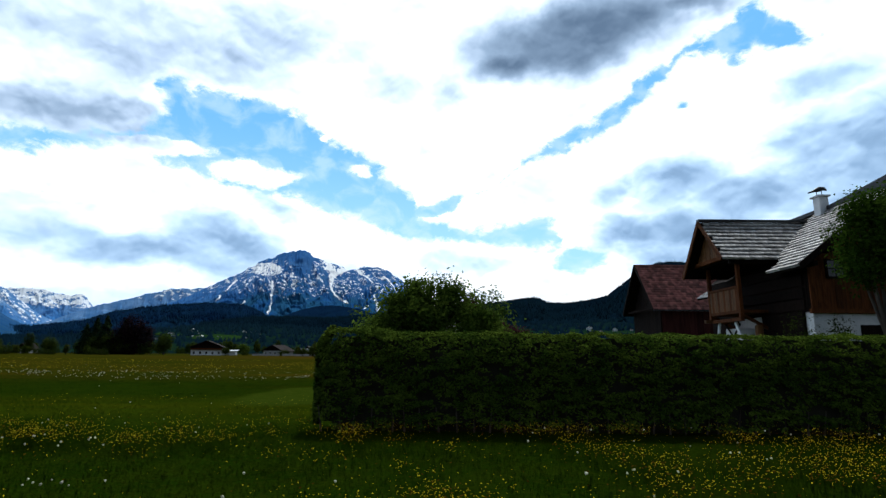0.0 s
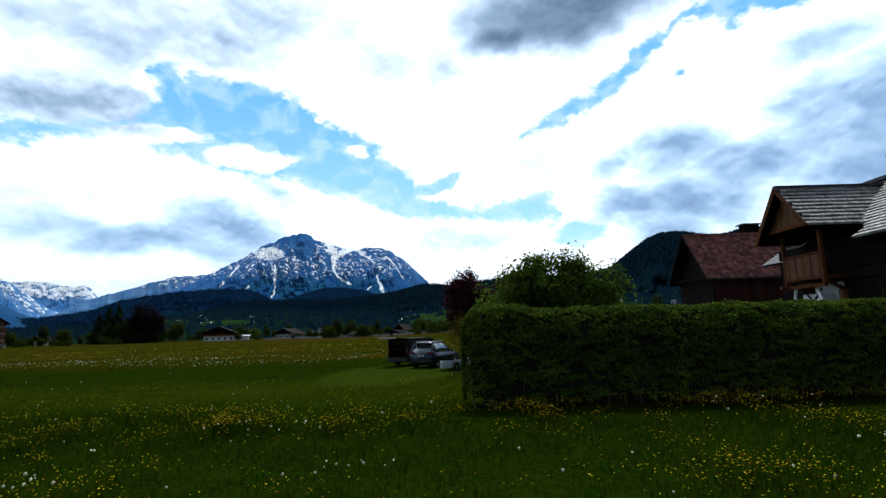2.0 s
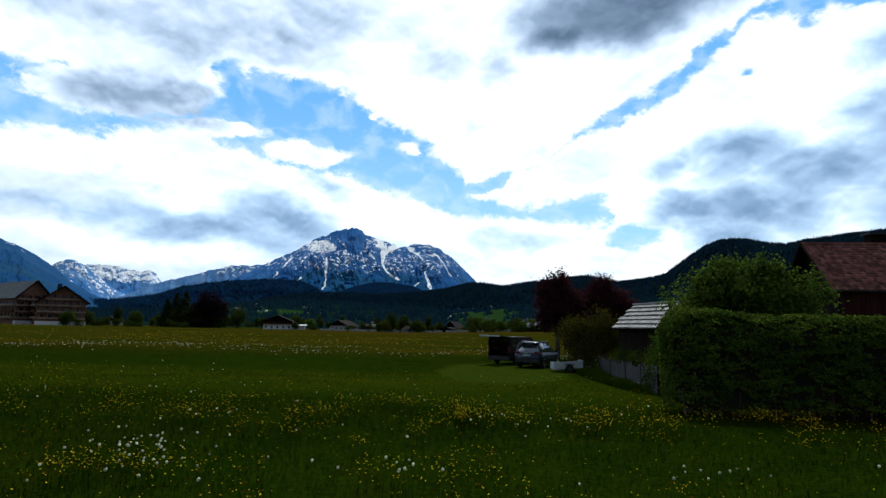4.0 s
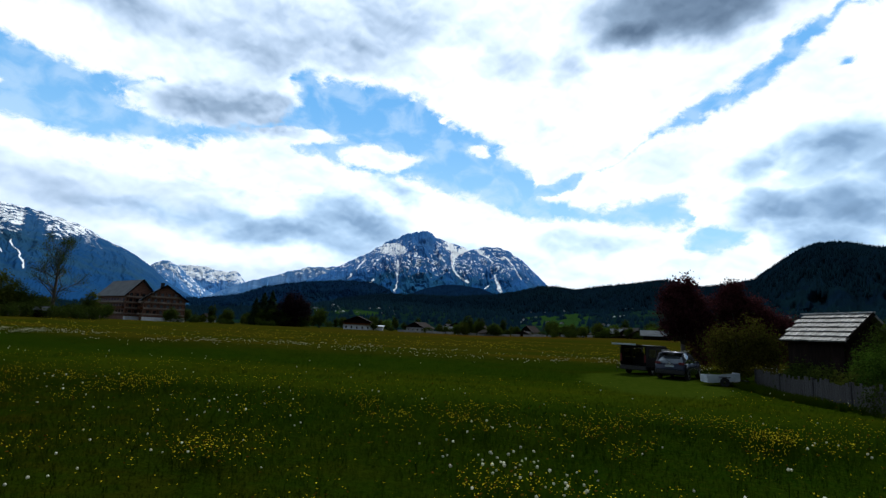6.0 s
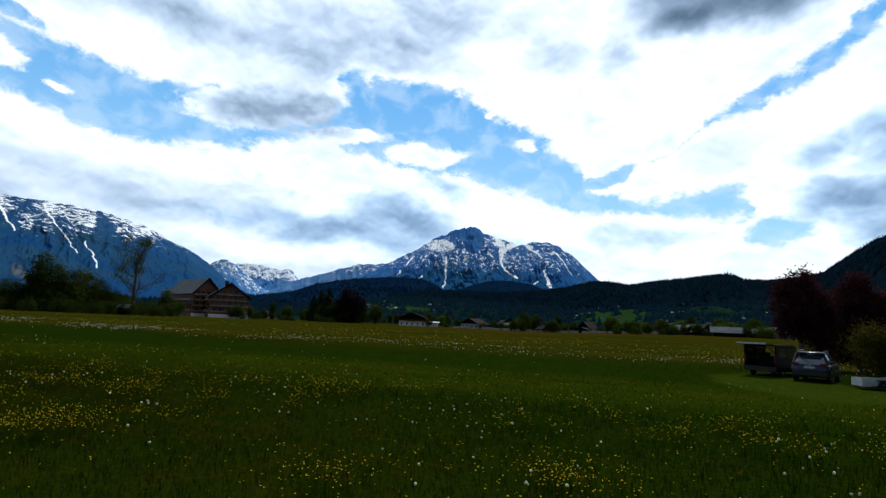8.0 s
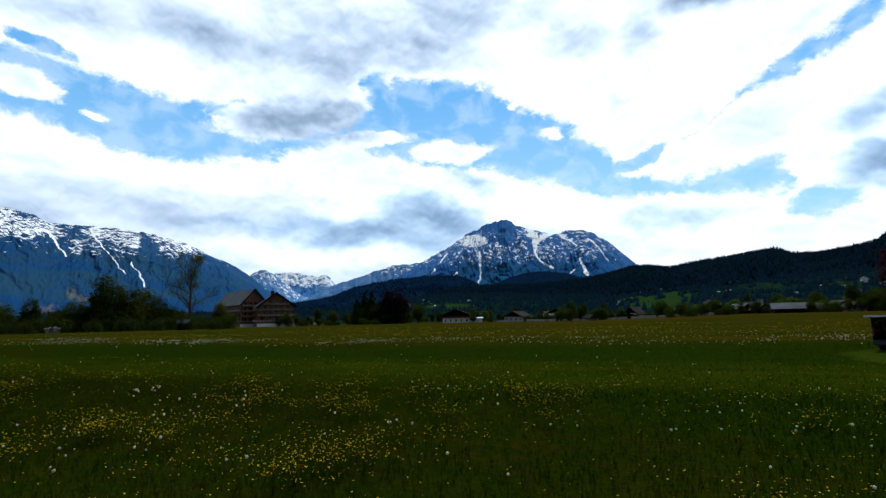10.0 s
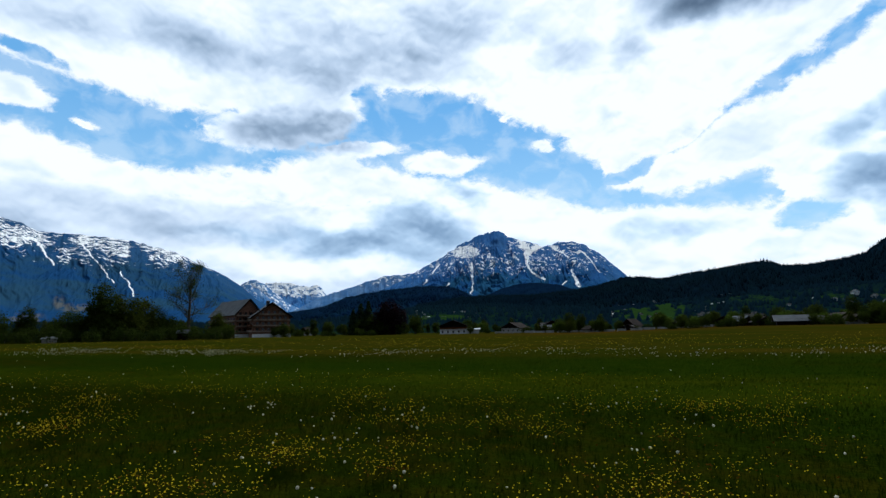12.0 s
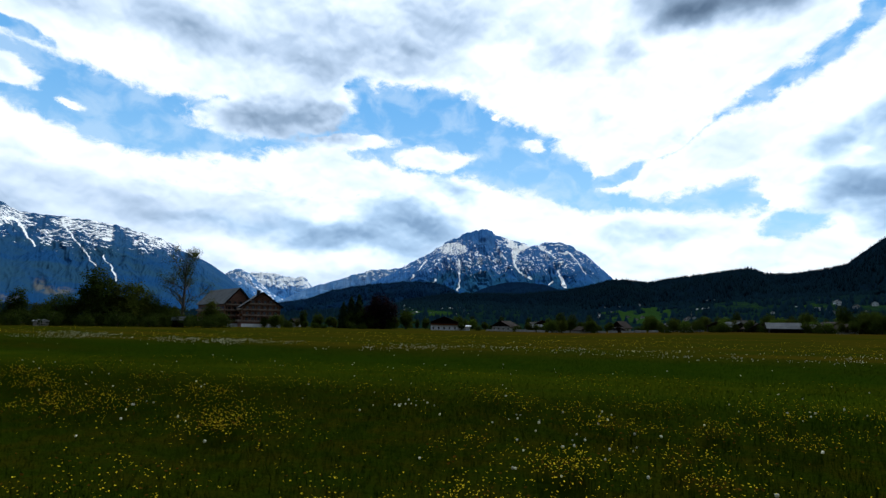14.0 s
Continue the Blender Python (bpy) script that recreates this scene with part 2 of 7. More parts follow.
# ---- materials ----
def material(name, a, b, scale=4.0, rough=0.75, bump=0.3, fine=40.0, metal=0.0, stretch=(1, 1, 1), spread=(0.35, 0.65), random_amount=0.0,
             object_random=0.0, specular=0.4, through_light=0.0, upright=0.0):
    """Two colours mixed by a coarse and a fine noise, with relief; random_amount varies the brightness from island to island."""
    m = bpy.data.materials.new(name)
    m.use_nodes = True
    N, L = m.node_tree.nodes, m.node_tree.links
    p = N["Principled BSDF"]
    co = N.new("ShaderNodeTexCoord")
    mp = N.new("ShaderNodeMapping")
    mp.inputs[3].default_value = stretch
    L.new(co.outputs["Object"], mp.inputs[0])
    big, small = N.new("ShaderNodeTexNoise"), N.new("ShaderNodeTexNoise")
    for n, s, d in ((big, scale, 5), (small, fine, 4)):
        n.inputs["Scale"].default_value, n.inputs["Detail"].default_value = s, d
        L.new(mp.outputs[0], n.inputs["Vector"])
    add = N.new("ShaderNodeMath")
    add.operation = "MULTIPLY_ADD"
    L.new(small.outputs[0], add.inputs[0])
    add.inputs[1].default_value = 0.4
    L.new(big.outputs[0], add.inputs[2])
    rng = N.new("ShaderNodeMapRange")
    rng.inputs[1].default_value, rng.inputs[2].default_value = spread[0] + 0.2, spread[1] + 0.2
    L.new(add.outputs[0], rng.inputs[0])
    mix = N.new("ShaderNodeMix")
    mix.data_type = "RGBA"
    mix.inputs[6].default_value, mix.inputs[7].default_value = (*a, 1), (*b, 1)
    L.new(rng.outputs[0], mix.inputs[0])
    colour = mix.outputs[2]
    for amount, src in ((random_amount, "ShaderNodeNewGeometry"), (object_random, "ShaderNodeObjectInfo")):
        if amount:
            g = N.new(src)
            hsv = N.new("ShaderNodeHueSaturation")
            r = N.new("ShaderNodeMapRange")
            r.inputs[3].default_value, r.inputs[4].default_value = 1 - amount, 1 + amount
            L.new(g.outputs["Random Per Island" if src.endswith("Geometry") else "Random"], r.inputs[0])
            L.new(r.outputs[0], hsv.inputs["Value"])
            L.new(colour, hsv.inputs["Color"])
            colour = hsv.outputs[0]
    L.new(colour, p.inputs["Base Color"])
    p.inputs["Roughness"].default_value, p.inputs["Metallic"].default_value = rough, metal
    p.inputs["Specular IOR Level"].default_value = specular
    if bump:
        bp = N.new("ShaderNodeBump")
        bp.inputs["Strength"].default_value, bp.inputs["Distance"].default_value = bump, 0.02
        L.new(small.outputs[0], bp.inputs["Height"])
        L.new(bp.outputs[0], p.inputs["Normal"])
    if upright:
        # thin blades take the light of the whole sward
        geo, bend = N.new("ShaderNodeNewGeometry"), N.new("ShaderNodeVectorMath")
        bend.operation = "MULTIPLY_ADD"
        L.new(geo.outputs["Normal"], bend.inputs[0])
        bend.inputs[1].default_value, bend.inputs[2].default_value = (1 - upright,) * 3, (0, 0, upright)
        norm = N.new("ShaderNodeVectorMath")
        norm.operation = "NORMALIZE"
        L.new(bend.outputs[0], norm.inputs[0])
        L.new(norm.outputs[0], p.inputs["Normal"])
    if through_light:
        tr = N.new("ShaderNodeBsdfTranslucent")
        L.new(colour, tr.inputs[0])
        ms = N.new("ShaderNodeMixShader")
        ms.inputs[0].default_value = through_light
        L.new(p.outputs[0], ms.inputs[1])
        L.new(tr.outputs[0], ms.inputs[2])
        L.new(ms.outputs[0], N["Material Output"].inputs[0])
    return m


def leaf_material(name, a, b, random_amount=0.45, scale=0.8, through_light=0.3):
    return material(name, a, b, scale, 0.55, 0, 6, random_amount=random_amount, specular=0.0, through_light=through_light)


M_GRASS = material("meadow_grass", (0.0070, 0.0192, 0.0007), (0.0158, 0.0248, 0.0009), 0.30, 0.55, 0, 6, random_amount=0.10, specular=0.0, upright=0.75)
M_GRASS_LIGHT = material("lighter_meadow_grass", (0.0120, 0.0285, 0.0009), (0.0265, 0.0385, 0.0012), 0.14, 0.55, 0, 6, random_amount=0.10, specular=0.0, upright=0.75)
M_YELLOW = leaf_material("buttercup_yellow", (0.76, 0.60, 0.03), (0.50, 0.36, 0.012), 0.4, 3, 0.3)
M_SORREL = leaf_material("rusty_sorrel", (0.095, 0.040, 0.006), (0.060, 0.038, 0.004), 0.4, 2, 0.3)
M_CLOCK = leaf_material("dandelion_seed_head", (0.78, 0.77, 0.66), (0.55, 0.56, 0.46), 0.3, 3, 0.4)
M_HEDGE = leaf_material("hornbeam_leaves", (0.030, 0.056, 0.008), (0.076, 0.114, 0.014), 0.55, 1.2, 0.25)
M_HEDGE_CORE = material("dark_hedge_filling", (0.010, 0.010, 0.005), (0.020, 0.018, 0.008), 3, 0.9)
M_LEAF = leaf_material("garden_tree_leaves", (0.048, 0.086, 0.012), (0.085, 0.130, 0.018), 0.5, 1.0, 0.48)
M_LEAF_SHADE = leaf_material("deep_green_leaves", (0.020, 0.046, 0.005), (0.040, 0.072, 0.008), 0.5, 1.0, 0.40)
M_LEAF_DARK = leaf_material("dark_tree_leaves", (0.018, 0.032, 0.006), (0.036, 0.050, 0.008), 0.45, 0.2, 0.4)
M_LEAF_MID = leaf_material("valley_tree_leaves", (0.028, 0.048, 0.007), (0.052, 0.068, 0.011), 0.45, 0.15, 0.4)
M_LEAF_OLIVE = leaf_material("young_olive_leaves", (0.032, 0.046, 0.007), (0.056, 0.066, 0.010), 0.45, 0.3, 0.42)
M_WILLOW = leaf_material("olive_willow_leaves", (0.034, 0.036, 0.006), (0.060, 0.054, 0.009), 0.5, 0.6, 0.4)
M_COPPER = leaf_material("copper_beech_leaves", (0.029, 0.009, 0.012), (0.058, 0.020, 0.022), 0.5, 0.4, 0.35)
M_COPPER_FAR = leaf_material("dark_beech_leaves", (0.010, 0.006, 0.008), (0.020, 0.011, 0.013), 0.5, 0.4, 0.2)
M_NEEDLE = leaf_material("conifer_needles", (0.010, 0.022, 0.010), (0.020, 0.034, 0.014), 0.4, 0.2, 0.05)
M_BARK = material("bark", (0.045, 0.036, 0.028), (0.085, 0.070, 0.055), 6, 0.9, 0.6, stretch=(1, 1, 0.3))
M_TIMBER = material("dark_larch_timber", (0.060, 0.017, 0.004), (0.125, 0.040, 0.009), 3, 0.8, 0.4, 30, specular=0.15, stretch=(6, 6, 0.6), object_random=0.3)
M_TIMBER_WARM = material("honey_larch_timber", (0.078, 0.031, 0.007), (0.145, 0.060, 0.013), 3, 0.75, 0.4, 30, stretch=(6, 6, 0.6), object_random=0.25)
M_TIMBER_BLACK = material("near_black_timber", (0.005, 0.003, 0.0024), (0.012, 0.007, 0.0055), 3, 0.9, 0.4, 30, specular=0.08, stretch=(5, 5, 0.6), object_random=0.3)
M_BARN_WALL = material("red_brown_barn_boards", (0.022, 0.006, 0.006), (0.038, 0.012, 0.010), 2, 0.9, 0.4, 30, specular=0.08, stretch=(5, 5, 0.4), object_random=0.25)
M_SHINGLE = material("grey_weathered_shingle", (0.22, 0.215, 0.215), (0.46, 0.45, 0.45), 2.2, 0.45, 0.5, 30, stretch=(4, 1, 4), object_random=0.42, random_amount=0.25, specular=0.45)
M_SHINGLE_OLD = material("old_grey_shingle", (0.095, 0.092, 0.09), (0.27, 0.265, 0.26), 2.2, 0.5, 0.5, 30, stretch=(4, 1, 4), object_random=0.4, random_amount=0.25, specular=0.4)
M_RED_TILE = material("red_brown_roof_tile", (0.15, 0.048, 0.040), (0.27, 0.10, 0.085), 2.2, 0.75, 0.4, 20, random_amount=0.6)
M_PLASTER = material("white_lime_plaster", (0.60, 0.62, 0.64), (0.78, 0.79, 0.80), 1.5, 0.9, 0.25, 30)
M_METAL_DARK = material("dark_sheet_metal", (0.02, 0.021, 0.024), (0.04, 0.042, 0.046), 3, 0.45, 0.1, metal=0.6)
M_GLASS = material("dark_window_glass", (0.010, 0.013, 0.016), (0.016, 0.020, 0.024), 2, 0.05, 0, specular=0.6)
M_CLEAR = material("clear_car_glass", (0.55, 0.60, 0.62), (0.60, 0.65, 0.68), 2, 0.02, 0, specular=0.5)
M_CLEAR.node_tree.nodes["Principled BSDF"].inputs["Transmission Weight"].default_value = 0.95
M_CAR = material("silver_blue_car_paint", (0.012, 0.016, 0.034), (0.016, 0.021, 0.042), 2, 0.25, 0, metal=0.4, specular=0.5)
M_CAR_GLASS = material("tinted_car_glass", (0.16, 0.19, 0.22), (0.20, 0.23, 0.26), 2, 0.06, 0, metal=0.75, specular=0.6)
M_VAN = material("black_van_paint", (0.005, 0.005, 0.007), (0.007, 0.007, 0.009), 2, 0.45, 0, specular=0.06)
M_ROOF_DIM = material("dull_grey_roof", (0.016, 0.017, 0.020), (0.034, 0.036, 0.040), 0.6, 0.8, 0.2, 4, specular=0.1)
M_VAN_INSIDE = material("dark_van_lining", (0.012, 0.012, 0.013), (0.02, 0.02, 0.02), 3, 0.9)
M_RUBBER = material("tyre_rubber", (0.010, 0.010, 0.010), (0.02, 0.02, 0.02), 5, 0.85)
M_ALLOY = material("alloy_rim", (0.35, 0.36, 0.38), (0.45, 0.46, 0.48), 5, 0.35, 0, metal=0.9)
M_TAIL = material("red_tail_light", (0.10, 0.006, 0.008), (0.13, 0.009, 0.011), 5, 0.3, 0)
M_TRIM = material("black_plastic_trim", (0.012, 0.012, 0.013), (0.02, 0.02, 0.02), 8, 0.6, 0.1)
M_PALE = material("pale_grey_sheet", (0.34, 0.38, 0.42), (0.48, 0.52, 0.55), 2, 0.5, 0.1)
# Tree shade over the fence is put into this dark board colour.
M_FENCE = material("shaded_fence_boards", (0.011, 0.011, 0.012), (0.027, 0.027, 0.029), 3, 0.85, 0.4, 30, stretch=(6, 6, 0.6), object_random=0.25)
M_ROOF_GREY = material("grey_metal_roof", (0.060, 0.072, 0.088), (0.09, 0.103, 0.12), 0.3, 0.9, 0.1, 2, specular=0.1)
M_ROOF_BROWN = material("brown_tiled_roof", (0.009, 0.006, 0.006), (0.020, 0.013, 0.012), 0.5, 0.9, 0.2, 3, specular=0.1)
M_HOTEL_WOOD = material("new_larch_cladding", (0.13, 0.058, 0.036), (0.21, 0.105, 0.070), 0.5, 0.8, 0.2, 4, stretch=(1, 1, 4))
M_BALCONY = material("pale_larch_balustrade", (0.19, 0.14, 0.11), (0.28, 0.21, 0.17), 0.5, 0.8, 0.1, 4)
M_VILLAGE_WALL = material("pale_village_plaster", (0.26, 0.26, 0.26), (0.40, 0.39, 0.37), 0.5, 0.9, 0.1, 4)


def ground_material():
    m = bpy.data.materials.new("meadow_ground")
    m.use_nodes = True
    N, L = m.node_tree.nodes, m.node_tree.links
    p = N["Principled BSDF"]
    p.inputs["Roughness"].default_value, p.inputs["Specular IOR Level"].default_value = 0.95, 0.0
    co = N.new("ShaderNodeTexCoord")
    sp = N.new("ShaderNodeSeparateXYZ")
    L.new(co.outputs["Object"], sp.inputs[0])

    def noise_of(scale, detail=5, stretch=(1, 1, 1)):
        mp = N.new("ShaderNodeMapping")
        mp.inputs[3].default_value = stretch
        L.new(co.outputs["Object"], mp.inputs[0])
        n = N.new("ShaderNodeTexNoise")
        n.inputs["Scale"].default_value, n.inputs["Detail"].default_value = scale, detail
        L.new(mp.outputs[0], n.inputs["Vector"])
        return n.outputs[0]

    def calc(op, a, b):
        n = N.new("ShaderNodeMath")
        n.operation = op
        for i, v in enumerate((a, b)):
            if isinstance(v, (int, float)):
                n.inputs[i].default_value = v
            else:
                L.new(v, n.inputs[i])
        return n.outputs[0]

    def step(v, lo, hi):
        n = N.new("ShaderNodeMapRange")
        n.interpolation_type = "SMOOTHSTEP"
        L.new(v, n.inputs[0])
        n.inputs[1].default_value, n.inputs[2].default_value = lo, hi
        return n.outputs[0]

    def mix(f, a, b):
        n = N.new("ShaderNodeMix")
        n.data_type = "RGBA"
        L.new(f, n.inputs[0])
        for i, v in ((6, a), (7, b)):
            if isinstance(v, tuple):
                n.inputs[i].default_value = (*v, 1)
            else:
                L.new(v, n.inputs[i])
        return n.outputs[2]

    wob = noise_of(0.06, 4, (0.5, 1, 1))
    y = calc("ADD", sp.outputs[1], calc("MULTIPLY", calc("SUBTRACT", wob, 0.5), 16))
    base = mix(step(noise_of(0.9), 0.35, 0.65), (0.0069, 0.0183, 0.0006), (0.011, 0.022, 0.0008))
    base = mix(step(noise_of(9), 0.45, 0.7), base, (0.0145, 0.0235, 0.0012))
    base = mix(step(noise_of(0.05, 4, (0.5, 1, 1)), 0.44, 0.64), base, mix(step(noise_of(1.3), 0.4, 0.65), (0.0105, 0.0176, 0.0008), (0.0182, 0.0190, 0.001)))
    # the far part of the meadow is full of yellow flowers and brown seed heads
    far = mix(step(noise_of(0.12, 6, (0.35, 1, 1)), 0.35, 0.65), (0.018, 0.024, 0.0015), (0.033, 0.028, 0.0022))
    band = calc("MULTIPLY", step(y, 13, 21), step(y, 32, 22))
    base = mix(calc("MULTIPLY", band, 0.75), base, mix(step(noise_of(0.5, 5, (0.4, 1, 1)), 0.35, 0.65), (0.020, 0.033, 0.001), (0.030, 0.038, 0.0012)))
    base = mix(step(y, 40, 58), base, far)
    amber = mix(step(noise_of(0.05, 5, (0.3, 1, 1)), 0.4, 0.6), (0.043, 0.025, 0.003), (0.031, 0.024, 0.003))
    base = mix(calc("MULTIPLY", step(y, 150, 210), step(sp.outputs[0], -150, -40)), base, amber)
    # short mown grass where the cars turned in, and a mown strip along the field
    dx, dy = calc("MULTIPLY", calc("ADD", sp.outputs[0], 7.3), 0.27), calc("MULTIPLY", calc("SUBTRACT", sp.outputs[1], 32.0), 0.115)
    spot = calc("ADD", calc("MULTIPLY", dx, dx), calc("MULTIPLY", dy, dy))
    mown = step(calc("ADD", spot, calc("MULTIPLY", calc("SUBTRACT", noise_of(0.45), 0.5), 1.0)), 1.25, 0.75)
    base = mix(mown, base, mix(step(noise_of(3), 0.4, 0.6), (0.018, 0.031, 0.002), (0.025, 0.038, 0.003)))
    L.new(base, p.inputs["Base Color"])
    bp = N.new("ShaderNodeBump")
    bp.inputs["Strength"].default_value, bp.inputs["Distance"].default_value = 0.8, 0.08
    L.new(noise_of(6), bp.inputs["Height"])
    L.new(bp.outputs[0], p.inputs["Normal"])
    return m


def relief_material(name, low, rock, rock_b, snow, scale, green=(0.05, 0.08, 0.03)):
    """A mountain: forest below, rock above, snow where the mesh's own snow mask lies."""
    m = bpy.data.materials.new(name)
    m.use_nodes = True
    N, L = m.node_tree.nodes, m.node_tree.links
    p = N["Principled BSDF"]
    p.inputs["Roughness"].default_value, p.inputs["Specular IOR Level"].default_value = 0.95, 0.0
    co = N.new("ShaderNodeTexCoord")

    def tex(s, d=6):
        n = N.new("ShaderNodeTexNoise")
        n.inputs["Scale"].default_value, n.inputs["Detail"].default_value, n.inputs["Roughness"].default_value = s, d, 0.68
        L.new(co.outputs["Object"], n.inputs["Vector"])
        return n.outputs[0]

    def ramp(v, lo, hi):
        n = N.new("ShaderNodeMapRange")
        n.interpolation_type = "SMOOTHSTEP"
        L.new(v, n.inputs[0])
        n.inputs[1].default_value, n.inputs[2].default_value = lo, hi
        return n.outputs[0]

    def mix(f, a, b):
        n = N.new("ShaderNodeMix")
        n.data_type = "RGBA"
        L.new(f, n.inputs[0])
        for i, v in ((6, a), (7, b)):
            if isinstance(v, tuple):
                n.inputs[i].default_value = (*v, 1)
            else:
                L.new(v, n.inputs[i])
        return n.outputs[2]

    def attr(k):
        n = N.new("ShaderNodeAttribute")
        n.attribute_name = k
        return n.outputs["Fac"]

    def plus(a, b, k):
        n = N.new("ShaderNodeMath")
        n.operation = "MULTIPLY_ADD"
        L.new(a, n.inputs[0])
        n.inputs[1].default_value = k
        L.new(b, n.inputs[2])
        return n.outputs[0]

    stone = mix(ramp(tex(0.012 * scale), 0.35, 0.65), rock, rock_b)
    wood = mix(ramp(tex(0.006 * scale), 0.4, 0.62), low, green)
    base = mix(ramp(plus(tex(0.008 * scale), attr("rise"), 0.35), 0.42, 0.62), wood, stone)
    base = mix(attr("clearing"), base, (0.115, 0.115, 0.105))
    base = mix(ramp(plus(attr("snow"), tex(0.034 * scale, 12), 0.5), 0.745, 0.80), base, snow)
    L.new(base, p.inputs["Base Color"])
    bp = N.new("ShaderNodeBump")
    bp.inputs["Strength"].default_value, bp.inputs["Distance"].default_value = 0.18, 2.0
    L.new(tex(0.03 * scale), bp.inputs["Height"])
    L.new(bp.outputs[0], p.inputs["Normal"])
    return m


M_GROUND = ground_material()
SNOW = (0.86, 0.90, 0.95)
# Blue aerial haze is put into these mountains' rock and forest colours.
M_MOUNTAIN = relief_material("hazed_limestone", (0.016, 0.074, 0.222), (0.030, 0.108, 0.305), (0.052, 0.145, 0.345), SNOW, 1.0, (0.019, 0.082, 0.175))
M_LEFT = relief_material("hazed_wooded_mountain", (0.011, 0.052, 0.150), (0.014, 0.062, 0.170), (0.030, 0.082, 0.175), SNOW, 1.0, (0.019, 0.060, 0.115))
M_FAR = relief_material("hazed_snowy_range", (0.045, 0.165, 0.42), (0.08, 0.21, 0.45), (0.15, 0.28, 0.50), SNOW, 1.0, (0.05, 0.18, 0.45))
# The next two forest colours hold the navy of distance haze.
M_HILL = relief_material("hazed_forest_hill", (0.0026, 0.0085, 0.0185), (0.0029, 0.009, 0.019), (0.0032, 0.0105, 0.019), SNOW, 3.0, (0.0033, 0.011, 0.0165))
M_HILL_HAZED = relief_material("hazed_distant_hill", (0.003, 0.013, 0.038), (0.0035, 0.014, 0.040), (0.004, 0.016, 0.042), SNOW, 2.0, (0.004, 0.016, 0.034))
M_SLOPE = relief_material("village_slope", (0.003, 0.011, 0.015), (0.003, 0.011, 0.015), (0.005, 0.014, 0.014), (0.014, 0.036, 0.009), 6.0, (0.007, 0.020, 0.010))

# ---- building helpers ----
RNG = np.random.RandomState(7)


def thing(name, at, label, category, group="", kind=""):
    ob = new(name)
    ob.location = at
    ob.empty_display_size = 0.2
    return tagged(ob, label, category, group, kind)


def mesh_np(name, V, F, mat):
    me = bpy.data.meshes.new(name)
    V, F = np.asarray(V, dtype=np.float32), np.asarray(F, dtype=np.int32)
    me.vertices.add(len(V))
    me.vertices.foreach_set("co", V.ravel())
    me.loops.add(F.size)
    me.loops.foreach_set("vertex_index", F.ravel())
    me.polygons.add(len(F))
    me.polygons.foreach_set("loop_start", np.arange(len(F), dtype=np.int32) * F.shape[1])
    me.update(calc_edges=True)
    me.materials.append(mat)
    return me


def child(name, me, parent, label=""):
    ob = new(name, me)
    ob.parent = parent
    return tagged(ob, label)


def part(name, bm, mat, parent, label="", smooth=False):
    """Links a bmesh, built in its thing's own coordinates, as one mesh under a thing or a part."""
    bmesh.ops.recalc_face_normals(bm, faces=bm.faces)
    me = bpy.data.meshes.new(name)
    bm.to_mesh(me)
    bm.free()
    me.materials.append(mat)
    if smooth:
        for f in me.polygons:
            f.use_smooth = True
    return child(name, me, parent, label)


def bm_hex(bm, pts):
    """A solid of eight corners: four below, then four above, both in turn."""
    v = [bm.verts.new(p) for p in pts]
    for q in ((0, 3, 2, 1), (4, 5, 6, 7), (0, 1, 5, 4), (1, 2, 6, 5), (2, 3, 7, 6), (3, 0, 4, 7)):
        bm.faces.new([v[i] for i in q])
    return v


def bm_box(bm, x0, x1, y0, y1, z0, z1):
    return bm_hex(bm, [(x0, y0, z0), (x1, y0, z0), (x1, y1, z0), (x0, y1, z0), (x0, y0, z1), (x1, y0, z1), (x1, y1, z1), (x0, y1, z1)])


def box(x0, x1, y0, y1, z0, z1, bevel=0.0):
    bm = bmesh.new()
    bm_box(bm, x0, x1, y0, y1, z0, z1)
    if bevel:
        bmesh.ops.bevel(bm, geom=bm.edges[:], offset=bevel, segments=2, affect="EDGES")
    return bm


def bar(a, b, w, h=None):
    """A beam of width w and height h from a to b."""
    a, b = Vector(a), Vector(b)
    d = (b - a).normalized()
    up = Vector((0, 0, 1)) if abs(d.z) < 0.95 else Vector((0, 1, 0))
    s = d.cross(up).normalized() * w / 2
    u = s.cross(d).normalized() * (h or w) / 2
    bm = bmesh.new()
    bm_hex(bm, [a - s - u, a + s - u, b + s - u, b - s - u, a - s + u, a + s + u, b + s + u, b - s + u])
    return bm


def tube(bm, pts, radii, sides=7):
    rings = []
    for i, p in enumerate(pts):
        p = Vector(p)
        d = (Vector(pts[min(i + 1, len(pts) - 1)]) - Vector(pts[max(i - 1, 0)])).normalized()
        s = d.cross(Vector((0.3, 1, 0.1))).normalized()
        u = d.cross(s)
        rings.append([bm.verts.new(p + (s * math.cos(k * 6.2832 / sides) + u * math.sin(k * 6.2832 / sides)) * radii[i]) for k in range(sides)])
    for a, b in zip(rings, rings[1:]):
        for k in range(sides):
            bm.faces.new((a[k], a[(k + 1) % sides], b[(k + 1) % sides], b[k]))
    bm.faces.new(rings[0][::-1])
    bm.faces.new(rings[-1])


def slab(p0, p1, p2, p3, thick):
    """A roof board: the four corners of its upper face, in turn, and its thickness."""
    p = [Vector(q) for q in (p0, p1, p2, p3)]
    n = (p[1] - p[0]).cross(p[3] - p[0]).normalized() * thick
    if n.z < 0:
        n = -n
    bm = bmesh.new()
    bm_hex(bm, [q - n for q in p] + p)
    return bm


